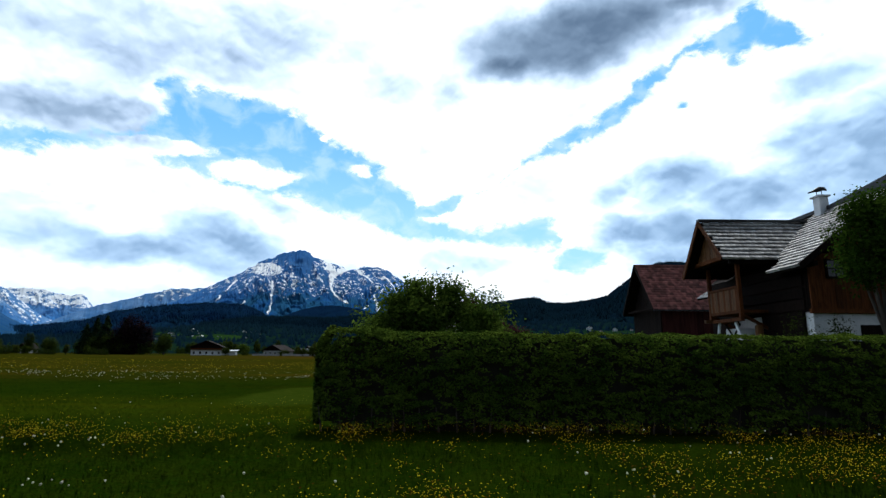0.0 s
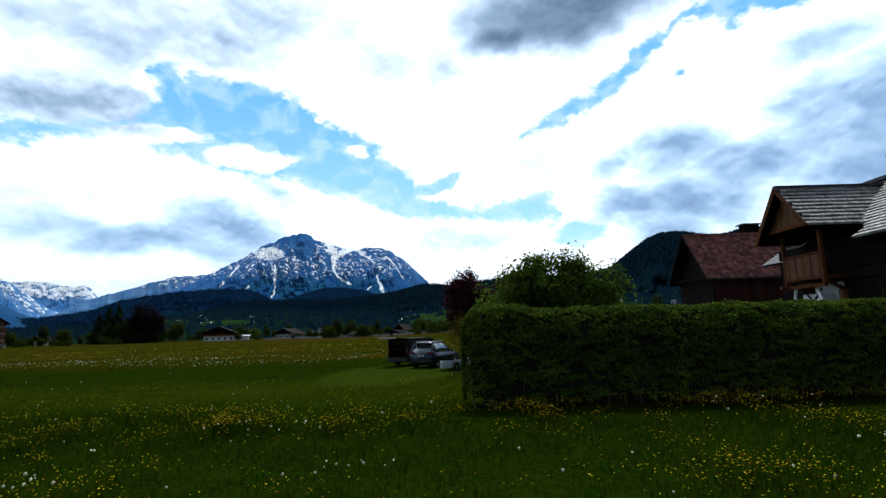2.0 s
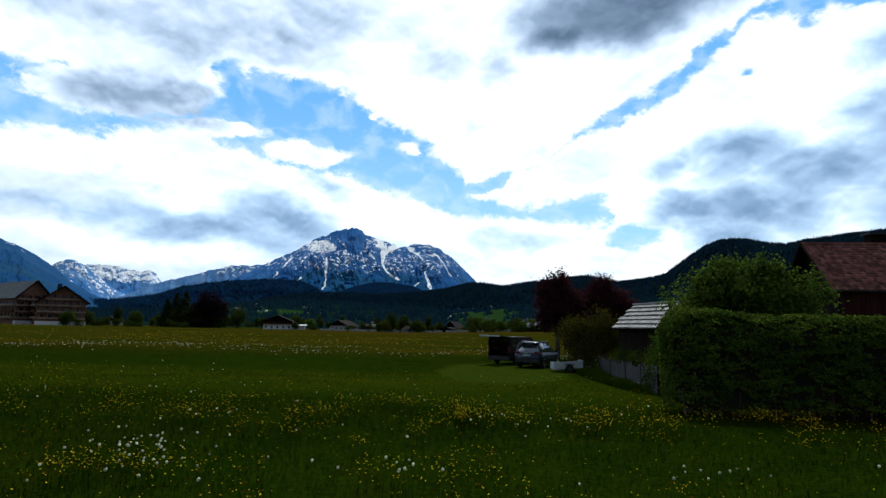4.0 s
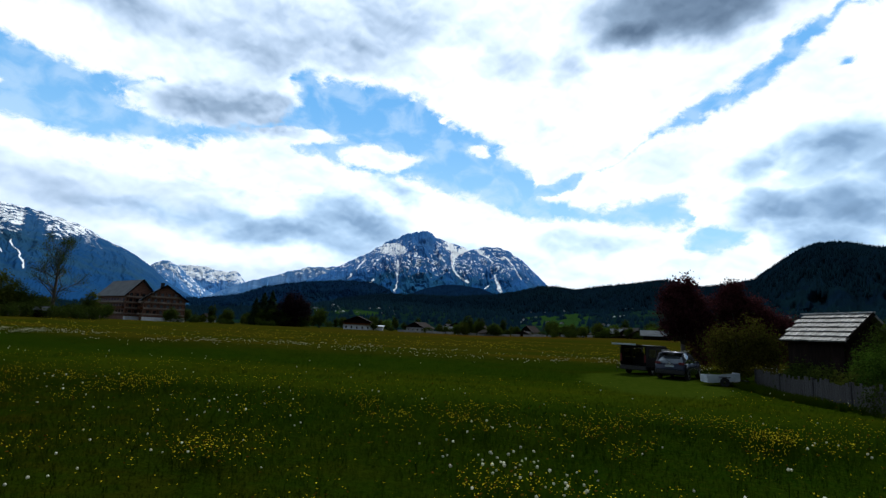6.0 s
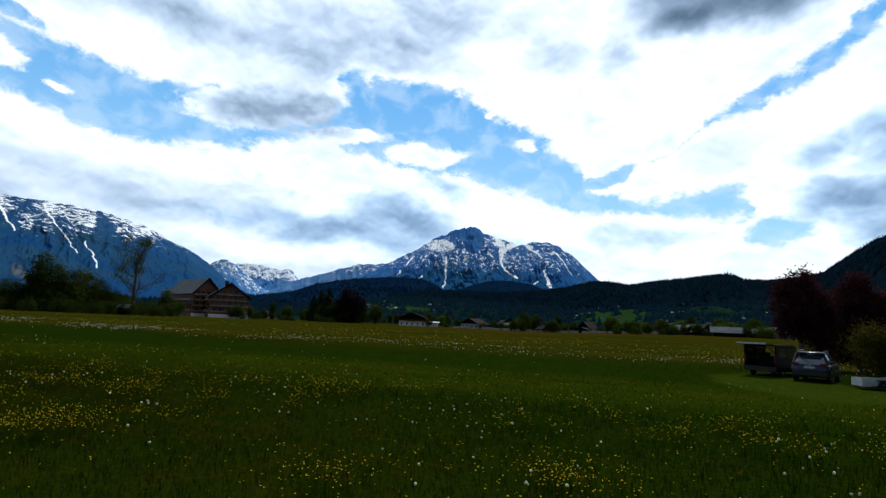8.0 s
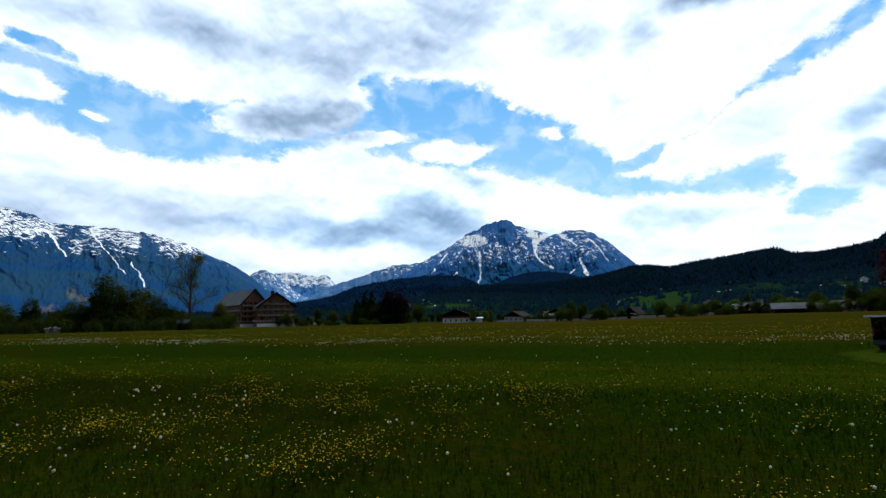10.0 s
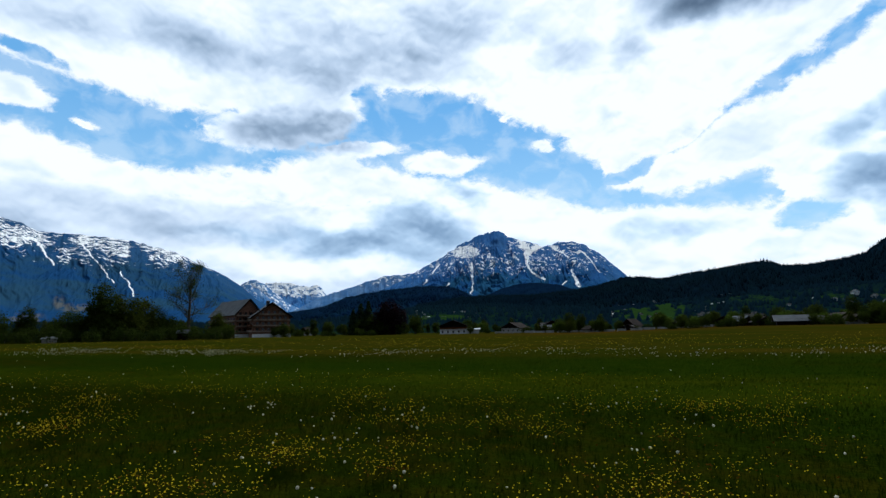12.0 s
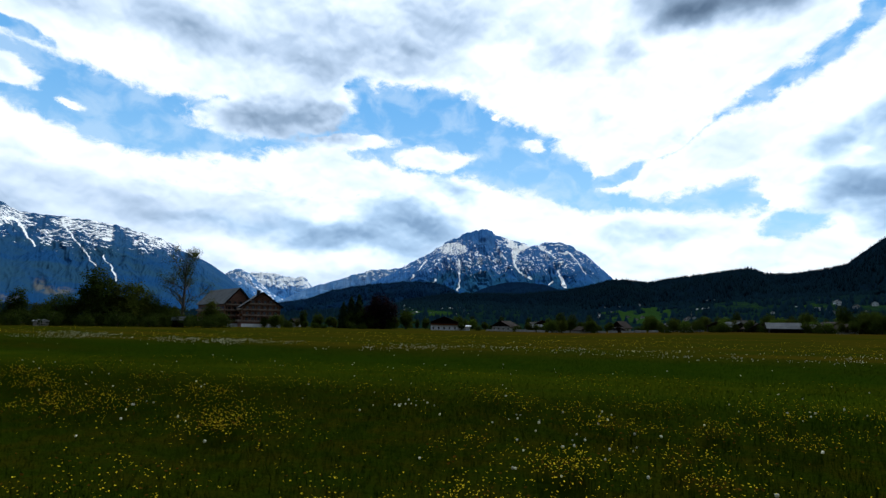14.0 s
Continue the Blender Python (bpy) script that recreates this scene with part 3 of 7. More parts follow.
def prism(outline, axis, a, b):
    """An outline of (u, z) pairs pushed along x or y from a to b."""
    bm = bmesh.new()
    put = (lambda u, z, w: (w, u, z)) if axis == "x" else (lambda u, z, w: (u, w, z))
    lo = [bm.verts.new(put(u, z, a)) for u, z in outline]
    hi = [bm.verts.new(put(u, z, b)) for u, z in outline]
    bm.faces.new(lo)
    bm.faces.new(hi[::-1])
    for i in range(len(outline)):
        j = (i + 1) % len(outline)
        bm.faces.new((lo[i], lo[j], hi[j], hi[i]))
    return bm


def unit(a):
    return a / np.maximum(np.linalg.norm(a, axis=1, keepdims=True), 1e-6)


def leaves(at, facing, size, rng, narrow=0.62):
    """Diamond leaves at some places, roughly facing some ways."""
    n = len(at)
    facing = unit(facing)
    side = unit(np.cross(facing, unit(rng.normal(size=(n, 3)))))
    along = np.cross(facing, side)
    s = np.asarray(size).reshape(-1, 1) * np.ones((n, 1))
    V = np.stack([at - along * s * .5, at + side * s * .5 * narrow, at + along * s * .5, at - side * s * .5 * narrow], 1)
    return V.reshape(-1, 3), np.arange(4 * n).reshape(n, 4)


def smooth01(v, lo, hi):
    k = np.clip((v - lo) / (hi - lo), 0, 1)
    return k * k * (3 - 2 * k)


TABLE = np.random.RandomState(3).rand(256, 256)


def vnoise(x, y):
    xi, yi = np.floor(x).astype(int), np.floor(y).astype(int)
    fx, fy = x - xi, y - yi
    fx, fy = fx * fx * (3 - 2 * fx), fy * fy * (3 - 2 * fy)
    t = lambda a, b: TABLE[a % 256, b % 256]
    return (t(xi, yi) * (1 - fx) + t(xi + 1, yi) * fx) * (1 - fy) + (t(xi, yi + 1) * (1 - fx) + t(xi + 1, yi + 1) * fx) * fy


def fbm(x, y, octaves=5, gain=0.5):
    total, amp, norm = 0, 1.0, 0
    for k in range(octaves):
        total, norm = total + amp * vnoise(x * 2 ** k + 17.3 * k, y * 2 ** k + 9.1 * k), norm + amp
        amp *= gain
    return total / norm


def ridged(x, y, octaves=5):
    total, amp, norm = 0, 1.0, 0
    for k in range(octaves):
        total, norm = total + amp * (1 - np.abs(2 * vnoise(x * 2 ** k + 31.7 * k, y * 2 ** k + 3.9 * k) - 1)), norm + amp
        amp *= 0.55
    return total / norm


def ground_z(x, y):
    x, y = np.asarray(x, dtype=float), np.asarray(y, dtype=float)
    near = 0.05 * (fbm(x * 0.25, y * 0.25, 3) - 0.5)
    rise = 2.0 * smooth01(y, 90, 200) * smooth01(x, -60, 20) * smooth01(-y, -900, -300) + 1.0 * smooth01(-x, 80, 135) * smooth01(y, 30, 75) * smooth01(-y, -230, -140)
    return rise - 0.5 * smooth01(y, 11, 33) + near * smooth01(1 / (1 + np.hypot(x, y) / 80), 0.2, 0.6)

# ---- ground, hills, mountains ----
def spaced(lo, hi, near_lo, near_hi, step, grow=1.22):
    a = list(np.arange(near_lo, near_hi + 1e-6, step))
    s = step
    while a[-1] < hi:
        s *= grow
        a.append(min(a[-1] + s, hi))
    s = step
    while a[0] > lo:
        s *= grow
        a.insert(0, max(a[0] - s, lo))
    return np.array(a)


def build_ground():
    gx, gy = spaced(-4800, 4800, -60, 30, 1.0), spaced(-4800, 4800, -6, 60, 1.0)
    X, Y = np.meshgrid(gx, gy)
    V = np.stack([X, Y, ground_z(X, Y)], -1).reshape(-1, 3)
    nx, ny = len(gx), len(gy)
    i = (np.arange(ny - 1)[:, None] * nx + np.arange(nx - 1)[None]).ravel()
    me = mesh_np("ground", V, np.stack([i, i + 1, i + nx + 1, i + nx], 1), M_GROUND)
    me.polygons.foreach_set("use_smooth", np.ones(len(me.polygons), dtype=bool))
    tagged(new("ground", me), "flat flowering hay meadow with yellow and white blossoms", "meadow", kind="structure")


build_ground()
RIDGES = {}


def relief(name, label, profile, far_off, depth, mat, eye_x, rough=0.25, jag=0.02, step=0.06, rows=110, power=1.3, streak=2.0, snow=None, foot=-1.0, clearing=None):
    """A range of hills. profile: bearing and height in degrees, as seen from (eye_x, 0, 2); far_off: the ridge's distance."""
    az0, el0 = np.array([p[0] for p in profile]), np.array([p[1] for p in profile])
    az = np.arange(az0[0], az0[-1], step)
    top = np.interp(az, az0, el0)
    k = max(1, int(0.35 / step))
    top = np.convolve(np.pad(top, k, mode="edge"), np.ones(2 * k + 1) / (2 * k + 1), "valid")
    top = top + jag * top * (fbm(az * 2.2, az * 0 + 5, 5, 0.6) - 0.5) * 4
    s = np.concatenate([np.linspace(0, 1, rows), [1.06, 1.2, 1.5]])
    A, S = np.meshgrid(az, s)
    crest = far_off * np.tan(np.radians(np.meshgrid(top, s)[0])) + 2
    R = far_off - depth * (1 - S)
    front = np.clip(S, 0, 1)
    warp = A + (fbm(A * 0.5, S * 4, 4) - 0.5) * 5 + S * 3 * np.sin(A * 0.7)
    n = ridged(warp * streak * 0.30, S * 4.5 + fbm(A * 0.3, S * 2, 3) * 3, 6)
    body = front * (1 - front) * 4
    Z = foot + (crest - foot) * front ** power * (1 - rough * body * (1 - n) * 1.2)
    R = R - depth * 0.5 * rough * (n - 0.5) * body
    Z = np.where(S > 1, crest * (1 - (S - 1) * 1.2), Z)
    x, y = eye_x + R * np.sin(np.radians(A)), R * np.cos(np.radians(A))
    nx, ny = len(az), len(s)
    i = (np.arange(ny - 1)[:, None] * nx + np.arange(nx - 1)[None]).ravel()
    me = mesh_np(name, np.stack([x, y, Z], -1).reshape(-1, 3), np.stack([i, i + 1, i + nx + 1, i + nx], 1), mat)
    me.polygons.foreach_set("use_smooth", np.ones(len(me.polygons), dtype=bool))
    E = np.degrees(np.arctan2(Z - 2, R))
    for key, values in (("rise", front * 0.5), ("snow", snow(A, E, front, n) if snow else A * 0), ("clearing", clearing(A, E) if clearing else A * 0)):
        at = me.attributes.new(key, "FLOAT", "POINT")
        at.data.foreach_set("value", values.astype(np.float32).ravel())
    ob = tagged(new(name, me), label, "mountain" if "mountain" in name else "hill", kind="structure")
    RIDGES[name] = (az, top, far_off, depth, eye_x, power, foot)
    return ob


def gully(A, E, pts):
    """How far a place lies inside a snow-filled gully: pts are bearing, height and half width, in degrees, from top to bottom."""
    best = A * 0
    for (a0, e0, w0), (a1, e1, w1) in zip(pts, pts[1:]):
        k = np.clip(((A - a0) * (a1 - a0) + (E - e0) * (e1 - e0)) / ((a1 - a0) ** 2 + (e1 - e0) ** 2), 0, 1)
        d = np.hypot(A - a0 - k * (a1 - a0), E - e0 - k * (e1 - e0))
        w = (w0 + k * (w1 - w0)) * (0.05 + 1.15 * fbm(A * 5 + 9, E * 5, 4, 0.68))
        best = np.maximum(best, smooth01(1 - d / w, -0.1, 0.3))
    return best


def main_snow(A, E, front, n):
    belt = smooth01(E, 4.0, 6.6) * (1 - 0.5 * smooth01(E, 8.9, 10.0))
    spots = belt * (0.22 + 0.38 * fbm(A * 2.6 + E * 1.4, E * 1.3, 4, 0.6))
    left = 0.62 * smooth01(1 - np.hypot((A + 18.2) / 2.6, (E - 8.3) / 1.2), 0, 0.6)
    bare = smooth01(1 - np.hypot((A + 14.6) / 1.6, (E - 9.2) / 2.2), 0.1, 0.6)
    bend = A + 0.35 * (fbm(A * 0.6, E * 2.2, 3) - 0.5) + 0.25 * (fbm(E * 3.1, E * 0 + 2, 2) - 0.5)
    lines = A * 0
    for course in ([(-12.3, 9.3, 0.45), (-11.6, 8.5, 0.75), (-11.7, 7.1, 0.22), (-11.2, 5.9, 0.16), (-9.9, 5.1, 0.24)],
                   [(-10.0, 8.75, 0.35), (-10.9, 8.4, 0.5), (-11.5, 7.7, 0.25)],
                   [(-17.6, 7.2, 0.10), (-17.5, 6.4, 0.28), (-17.5, 4.7, 0.10), (-17.7, 3.8, 0.18)],
                   [(-7.0, 6.0, 0.12), (-6.7, 5.2, 0.28), (-6.5, 4.4, 0.34)], [(-7.6, 4.9, 0.10), (-7.9, 4.5, 0.16)],
                   [(-21.1, 6.95, 0.18), (-21.9, 6.0, 0.08)], [(-22.3, 5.4, 0.12), (-22.9, 4.8, 0.06)], [(-20.0, 5.0, 0.14), (-20.5, 4.5, 0.08)],
                   [(-9.0, 8.6, 0.24), (-8.2, 8.1, 0.20), (-7.2, 7.3, 0.08)], [(-6.0, 8.0, 0.12), (-5.0, 7.0, 0.10), (-4.2, 5.6, 0.06)]):
        lines = np.maximum(lines, gully(bend, E, course))
    return np.clip(np.maximum(np.maximum(spots, left) * (1 - bare * 0.5), lines * np.clip(0.35 + 1.0 * fbm(A * 5 + 2, E * 7, 4, 0.65), 0, 1)), 0, 1)


def left_snow(A, E, front, n):
    # ledges along the strata, drawn out level and broken, thicker in the bowls
    tilt = E + 0.10 * (A + 55) + 1.2 * (fbm(A * 0.8, E * 0.5, 3) - 0.5)
    ledge = ridged(A * 0.9 + 3, tilt * 2.6, 3)
    bowl = fbm(A * 0.55 + 8, E * 0.7, 3)
    high = smooth01(E, 4.2 + 0.6 * (bowl - 0.5), 7.8)
    cover = high * (0.24 + 0.30 * smooth01(bowl, 0.36, 0.64) + 0.16 * smooth01(ledge, 0.6, 0.9))
    A = A + 0.4 * (fbm(A * 0.5, E * 1.6, 3) - 0.5) + 0.3 * (fbm(E * 2.6, E * 0 + 4, 2) - 0.5)
    lines = gully(A, E, [(-55.5, 8.6, 0.14), (-54.6, 7.2, 0.07), (-53.2, 5.6, 0.055), (-52.6, 4.8, 0.08)])
    lines = np.maximum(lines, gully(A, E, [(-52.2, 5.9, 0.07), (-51.4, 4.8, 0.10), (-50.9, 3.6, 0.12)]))
    lines = np.maximum(lines, gully(A, E, [(-58.5, 8.0, 0.2), (-57.8, 7.0, 0.11), (-57.2, 6.2, 0.07)]))
    return np.clip(np.maximum(cover, lines), 0, 1)


def bare_slopes(A, E):
    """Pale scree and cleared ground low on the wooded mountain."""
    at = lambda a, e, w, h: smooth01(1 - np.hypot((A - a) / w, (E - e) / h), 0, 0.5)
    return 0.75 * np.maximum.reduce([at(-58.6, 1.6, 1.6, 0.55), at(-55.4, 2.5, 1.6, 0.5), at(-56.6, 3.0, 0.5, 0.8), at(-62.5, 2.0, 1.5, 0.5)]) * smooth01(fbm(A * 3, E * 6, 4), 0.35, 0.6)


def far_snow(A, E, front, n):
    return (0.35 + 0.6 * fbm(A * 2.6 + 1, E * 6, 4, 0.6)) * smooth01(E, 3.0, 4.1)


def rim_snow(A, E, front, n):
    return (0.25 + 0.4 * fbm(A * 3 + 5, E * 5.0 + A * 1.5, 4, 0.6)) * smooth01(front, 0.4, 0.85)


def open_meadow(A, E, front, n):
    """Bright meadows cleared on the lower slope."""
    at = lambda a, e, w, h: smooth01(1 - np.hypot((A - a) / w, (E - e) / h), 0, 0.3)
    m = np.maximum.reduce([0.5 * at(9, 2.3, 3, 0.5), 0.5 * at(17, 2.2, 5, 0.5), at(-21.5, 1.3, 3.0, 0.35), at(-26, 1.5, 1.5, 0.3)]) * smooth01(fbm(A * 0.9, E * 4, 4), 0.38, 0.5)
    return np.maximum(m, at(-0.2, 1.6, 4.0, 1.3) * smooth01(fbm(A * 0.9, E * 4, 4), 0.26, 0.36))


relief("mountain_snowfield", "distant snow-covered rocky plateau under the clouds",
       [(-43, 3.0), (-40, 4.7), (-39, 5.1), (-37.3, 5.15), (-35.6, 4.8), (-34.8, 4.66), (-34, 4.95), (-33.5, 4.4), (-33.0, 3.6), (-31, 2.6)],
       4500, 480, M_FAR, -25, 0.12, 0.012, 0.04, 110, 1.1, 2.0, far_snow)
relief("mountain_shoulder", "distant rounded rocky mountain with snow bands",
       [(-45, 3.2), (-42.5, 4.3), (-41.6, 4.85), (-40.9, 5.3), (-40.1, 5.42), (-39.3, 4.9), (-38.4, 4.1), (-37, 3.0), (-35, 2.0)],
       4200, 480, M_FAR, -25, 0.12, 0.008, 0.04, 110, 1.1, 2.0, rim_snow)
relief("mountain_ridge", "long wooded mountain ridge in haze blue, with a little snow",
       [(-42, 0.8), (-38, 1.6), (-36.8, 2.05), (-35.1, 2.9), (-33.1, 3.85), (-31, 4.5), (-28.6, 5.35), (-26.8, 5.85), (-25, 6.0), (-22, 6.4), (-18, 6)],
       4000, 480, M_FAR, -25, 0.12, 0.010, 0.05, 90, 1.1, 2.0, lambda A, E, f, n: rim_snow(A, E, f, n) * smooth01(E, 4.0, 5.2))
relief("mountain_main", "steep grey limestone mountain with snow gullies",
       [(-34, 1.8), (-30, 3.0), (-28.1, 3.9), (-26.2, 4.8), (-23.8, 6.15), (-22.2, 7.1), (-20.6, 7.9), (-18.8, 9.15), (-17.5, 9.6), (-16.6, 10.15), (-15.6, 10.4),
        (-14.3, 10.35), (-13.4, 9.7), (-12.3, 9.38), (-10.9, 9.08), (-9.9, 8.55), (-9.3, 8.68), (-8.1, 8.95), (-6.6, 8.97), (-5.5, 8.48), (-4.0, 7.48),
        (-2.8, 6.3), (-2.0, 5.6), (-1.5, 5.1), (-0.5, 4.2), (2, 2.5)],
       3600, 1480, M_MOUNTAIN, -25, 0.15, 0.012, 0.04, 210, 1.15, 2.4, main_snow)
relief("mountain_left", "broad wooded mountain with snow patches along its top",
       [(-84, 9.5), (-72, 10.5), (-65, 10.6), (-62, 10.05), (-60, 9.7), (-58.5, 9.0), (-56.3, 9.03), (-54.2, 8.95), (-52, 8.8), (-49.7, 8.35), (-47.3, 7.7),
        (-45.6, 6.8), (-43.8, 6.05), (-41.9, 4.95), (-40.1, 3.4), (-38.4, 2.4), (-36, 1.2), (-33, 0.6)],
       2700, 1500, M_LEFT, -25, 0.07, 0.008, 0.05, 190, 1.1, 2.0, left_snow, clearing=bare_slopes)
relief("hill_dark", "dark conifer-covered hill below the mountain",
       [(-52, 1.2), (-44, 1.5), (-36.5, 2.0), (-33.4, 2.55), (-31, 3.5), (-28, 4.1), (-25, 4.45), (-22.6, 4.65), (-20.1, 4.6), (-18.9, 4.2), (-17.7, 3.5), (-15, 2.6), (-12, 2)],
       2300, 800, M_HILL_HAZED, -25, 0.2, 0.010, 0.08, 60, 0.9, 2.0)
relief("hill_blue", "hazy blue-green forest hill below the mountain",
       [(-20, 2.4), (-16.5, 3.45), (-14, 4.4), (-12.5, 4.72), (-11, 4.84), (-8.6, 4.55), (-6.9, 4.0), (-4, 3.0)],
       2450, 500, M_HILL_HAZED, -25, 0.2, 0.010, 0.08, 60, 0.9, 2.0)
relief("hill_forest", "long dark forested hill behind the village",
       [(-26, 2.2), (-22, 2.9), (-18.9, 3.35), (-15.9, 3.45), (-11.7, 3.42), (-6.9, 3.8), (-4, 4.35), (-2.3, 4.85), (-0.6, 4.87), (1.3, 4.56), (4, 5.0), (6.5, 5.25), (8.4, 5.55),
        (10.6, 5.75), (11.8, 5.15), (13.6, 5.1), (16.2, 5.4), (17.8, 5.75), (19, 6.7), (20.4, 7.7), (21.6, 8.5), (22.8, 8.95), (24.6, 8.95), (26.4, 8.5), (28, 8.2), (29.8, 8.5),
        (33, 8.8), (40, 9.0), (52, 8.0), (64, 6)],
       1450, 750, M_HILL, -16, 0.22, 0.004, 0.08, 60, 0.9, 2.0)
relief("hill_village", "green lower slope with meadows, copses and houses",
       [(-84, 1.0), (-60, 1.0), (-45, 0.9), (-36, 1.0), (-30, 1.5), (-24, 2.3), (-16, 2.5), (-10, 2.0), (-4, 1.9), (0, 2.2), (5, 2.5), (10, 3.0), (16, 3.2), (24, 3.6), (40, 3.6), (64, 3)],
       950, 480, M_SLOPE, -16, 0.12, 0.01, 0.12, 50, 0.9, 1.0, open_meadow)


def slope_z(name, az, s):
    """The height of a range's front at a bearing and a share of the way up, and the distance there."""
    b, top, far_off, depth, eye_x, power, foot = RIDGES[name]
    crest = far_off * np.tan(np.radians(np.interp(az, b, top))) + 2
    return foot + (crest - foot) * s ** power, far_off - depth * (1 - s), eye_x


def conifer_stand(name, label, count, seed, ridge, az_lo, az_hi, s_lo, size, mat, plump=1.0):
    """Many small firs on the front of a hill, crowding its crest."""
    rng = np.random.RandomState(seed)
    az = rng.uniform(az_lo, az_hi, count)
    s = np.where(rng.rand(count) < 0.35, rng.uniform(0.97, 1.0, count), rng.uniform(s_lo, 1.0, count))
    z, r, ex = slope_z(ridge, az, s)
    if plump > 1:
        free = open_meadow(az, np.degrees(np.arctan2(z - 2, r)), s, s) < 0.4
        az, s, z, r = az[free], s[free], z[free], r[free]
        count = len(az)
    h = size * rng.uniform(0.5, 1.25, count) * np.where(rng.rand(count) < 0.10, 1.5, 1)
    w = h * rng.uniform(0.16, 0.26, count) * plump
    c = np.stack([ex + r * np.sin(np.radians(az)), r * np.cos(np.radians(az)), z - 0.58 * h], 1)
    ang = rng.uniform(0, 6.28, count)[:, None] + np.arange(5)[None] * 2 * math.pi / 5
    ring = np.stack([np.cos(ang), np.sin(ang), ang * 0], -1)
    V = np.concatenate([c[:, None] + ring * w[:, None, None], (c + np.stack([h * 0, h * 0, h * 1.25], 1))[:, None]], 1)
    k = np.arange(5)
    F = np.stack([k, (k + 1) % 5, k * 0 + 5], 1)[None] + (np.arange(count) * 6)[:, None, None]
    ob = new(name, mesh_np(name, V.reshape(-1, 3), F.reshape(-1, 3), mat))
    tagged(ob, label, "forest", kind="stuff")


# Far firs carry the same painted haze blue instead of needle green.
M_FIR_FAR = leaf_material("hazed_fir_forest", (0.0029, 0.0098, 0.0190), (0.0040, 0.0128, 0.0200), 0.20, 0.004, 0.05)
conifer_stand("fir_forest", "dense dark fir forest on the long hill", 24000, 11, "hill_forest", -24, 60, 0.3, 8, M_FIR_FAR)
conifer_stand("fir_forest", "dark haze-blue fir forest on the far hill", 4000, 12, "hill_dark", -40, -14, 0.5, 11, M_HILL_HAZED)
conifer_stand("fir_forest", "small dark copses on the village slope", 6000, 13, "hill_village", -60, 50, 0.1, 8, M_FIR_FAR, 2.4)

# ---- the meadow's grass and flowers ----
def patchy(x, y, scale, lo, hi):
    return smooth01(fbm(x * scale + 40, y * scale + 11, 4), lo, hi)


def mown_area(x, y):
    return np.hypot((x + 7.3) * 0.27, (y - 32.0) * 0.115) + 0.5 * (fbm(x * 0.6, y * 0.6, 3) - 0.5) < 1.0


def scatter(count, rng, x0, x1, y0, y1):
    x, y = rng.uniform(x0, x1, count), rng.uniform(y0, y1, count)
    return x, y


def grass_blades(name, count, seed, x0, x1, y0, y1, length, width, mat):
    rng = np.random.RandomState(seed)
    x, y = scatter(count, rng, x0, x1, y0, y1)
    edge = smooth01(y, y0 - 1, y0 + 0.3 * (y1 - y0)) if y0 > 3 else 1.0
    inside = (rng.rand(count) < edge * (1 - smooth01(y, y0 + 0.55 * (y1 - y0), y1))) & ~((x > -3.1) & (y > 13.8) & (y < 15.6)) & ~mown_area(x, y)
    x, y = x[inside], y[inside]
    n = len(x)
    tall = 0.45 + 0.9 * fbm(x * 0.35, y * 0.35, 4)
    h = length * tall * rng.uniform(0.6, 1.2, n)
    a = rng.uniform(0, 6.2832, n)
    lean = rng.uniform(0.1, 0.95, n)
    base = np.stack([x, y, ground_z(x, y) - 0.02], 1)
    side = np.stack([np.cos(a), np.sin(a), a * 0], 1) * (width * rng.uniform(0.6, 1.3, n))[:, None] / 2
    b = rng.uniform(0, 6.2832, n)
    out = np.stack([np.cos(b), np.sin(b), b * 0], 1)
    mid = base + out * (h * lean * 0.35)[:, None] + np.stack([h * 0, h * 0, h * 0.6], 1)
    tip = base + out * (h * lean)[:, None] + np.stack([h * 0, h * 0, h * (1 - lean * 0.35)], 1)
    V = np.stack([base - side, base + side, mid + side * 0.7, tip, mid - side * 0.7], 1)
    F = (np.array([[0, 1, 2, 4], [4, 2, 3, 3]])[None] + (np.arange(n) * 5)[:, None, None])
    quads, tris = F[:, 0], F[:, 1, :3]
    me = mesh_np(name, V.reshape(-1, 3), np.concatenate([np.stack([quads[:, 0], quads[:, 1], quads[:, 2]], 1), np.stack([quads[:, 0], quads[:, 2], quads[:, 3]], 1), tris]), mat)
    tagged(new(name, me), "tall dark green hay grass of the meadow", "grass", kind="stuff")


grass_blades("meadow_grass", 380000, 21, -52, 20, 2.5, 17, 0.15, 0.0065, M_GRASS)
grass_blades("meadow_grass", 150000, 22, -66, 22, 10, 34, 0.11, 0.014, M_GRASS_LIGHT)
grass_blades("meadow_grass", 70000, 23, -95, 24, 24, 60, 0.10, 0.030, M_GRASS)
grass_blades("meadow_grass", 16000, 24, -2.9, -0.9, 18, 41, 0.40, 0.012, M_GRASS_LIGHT)


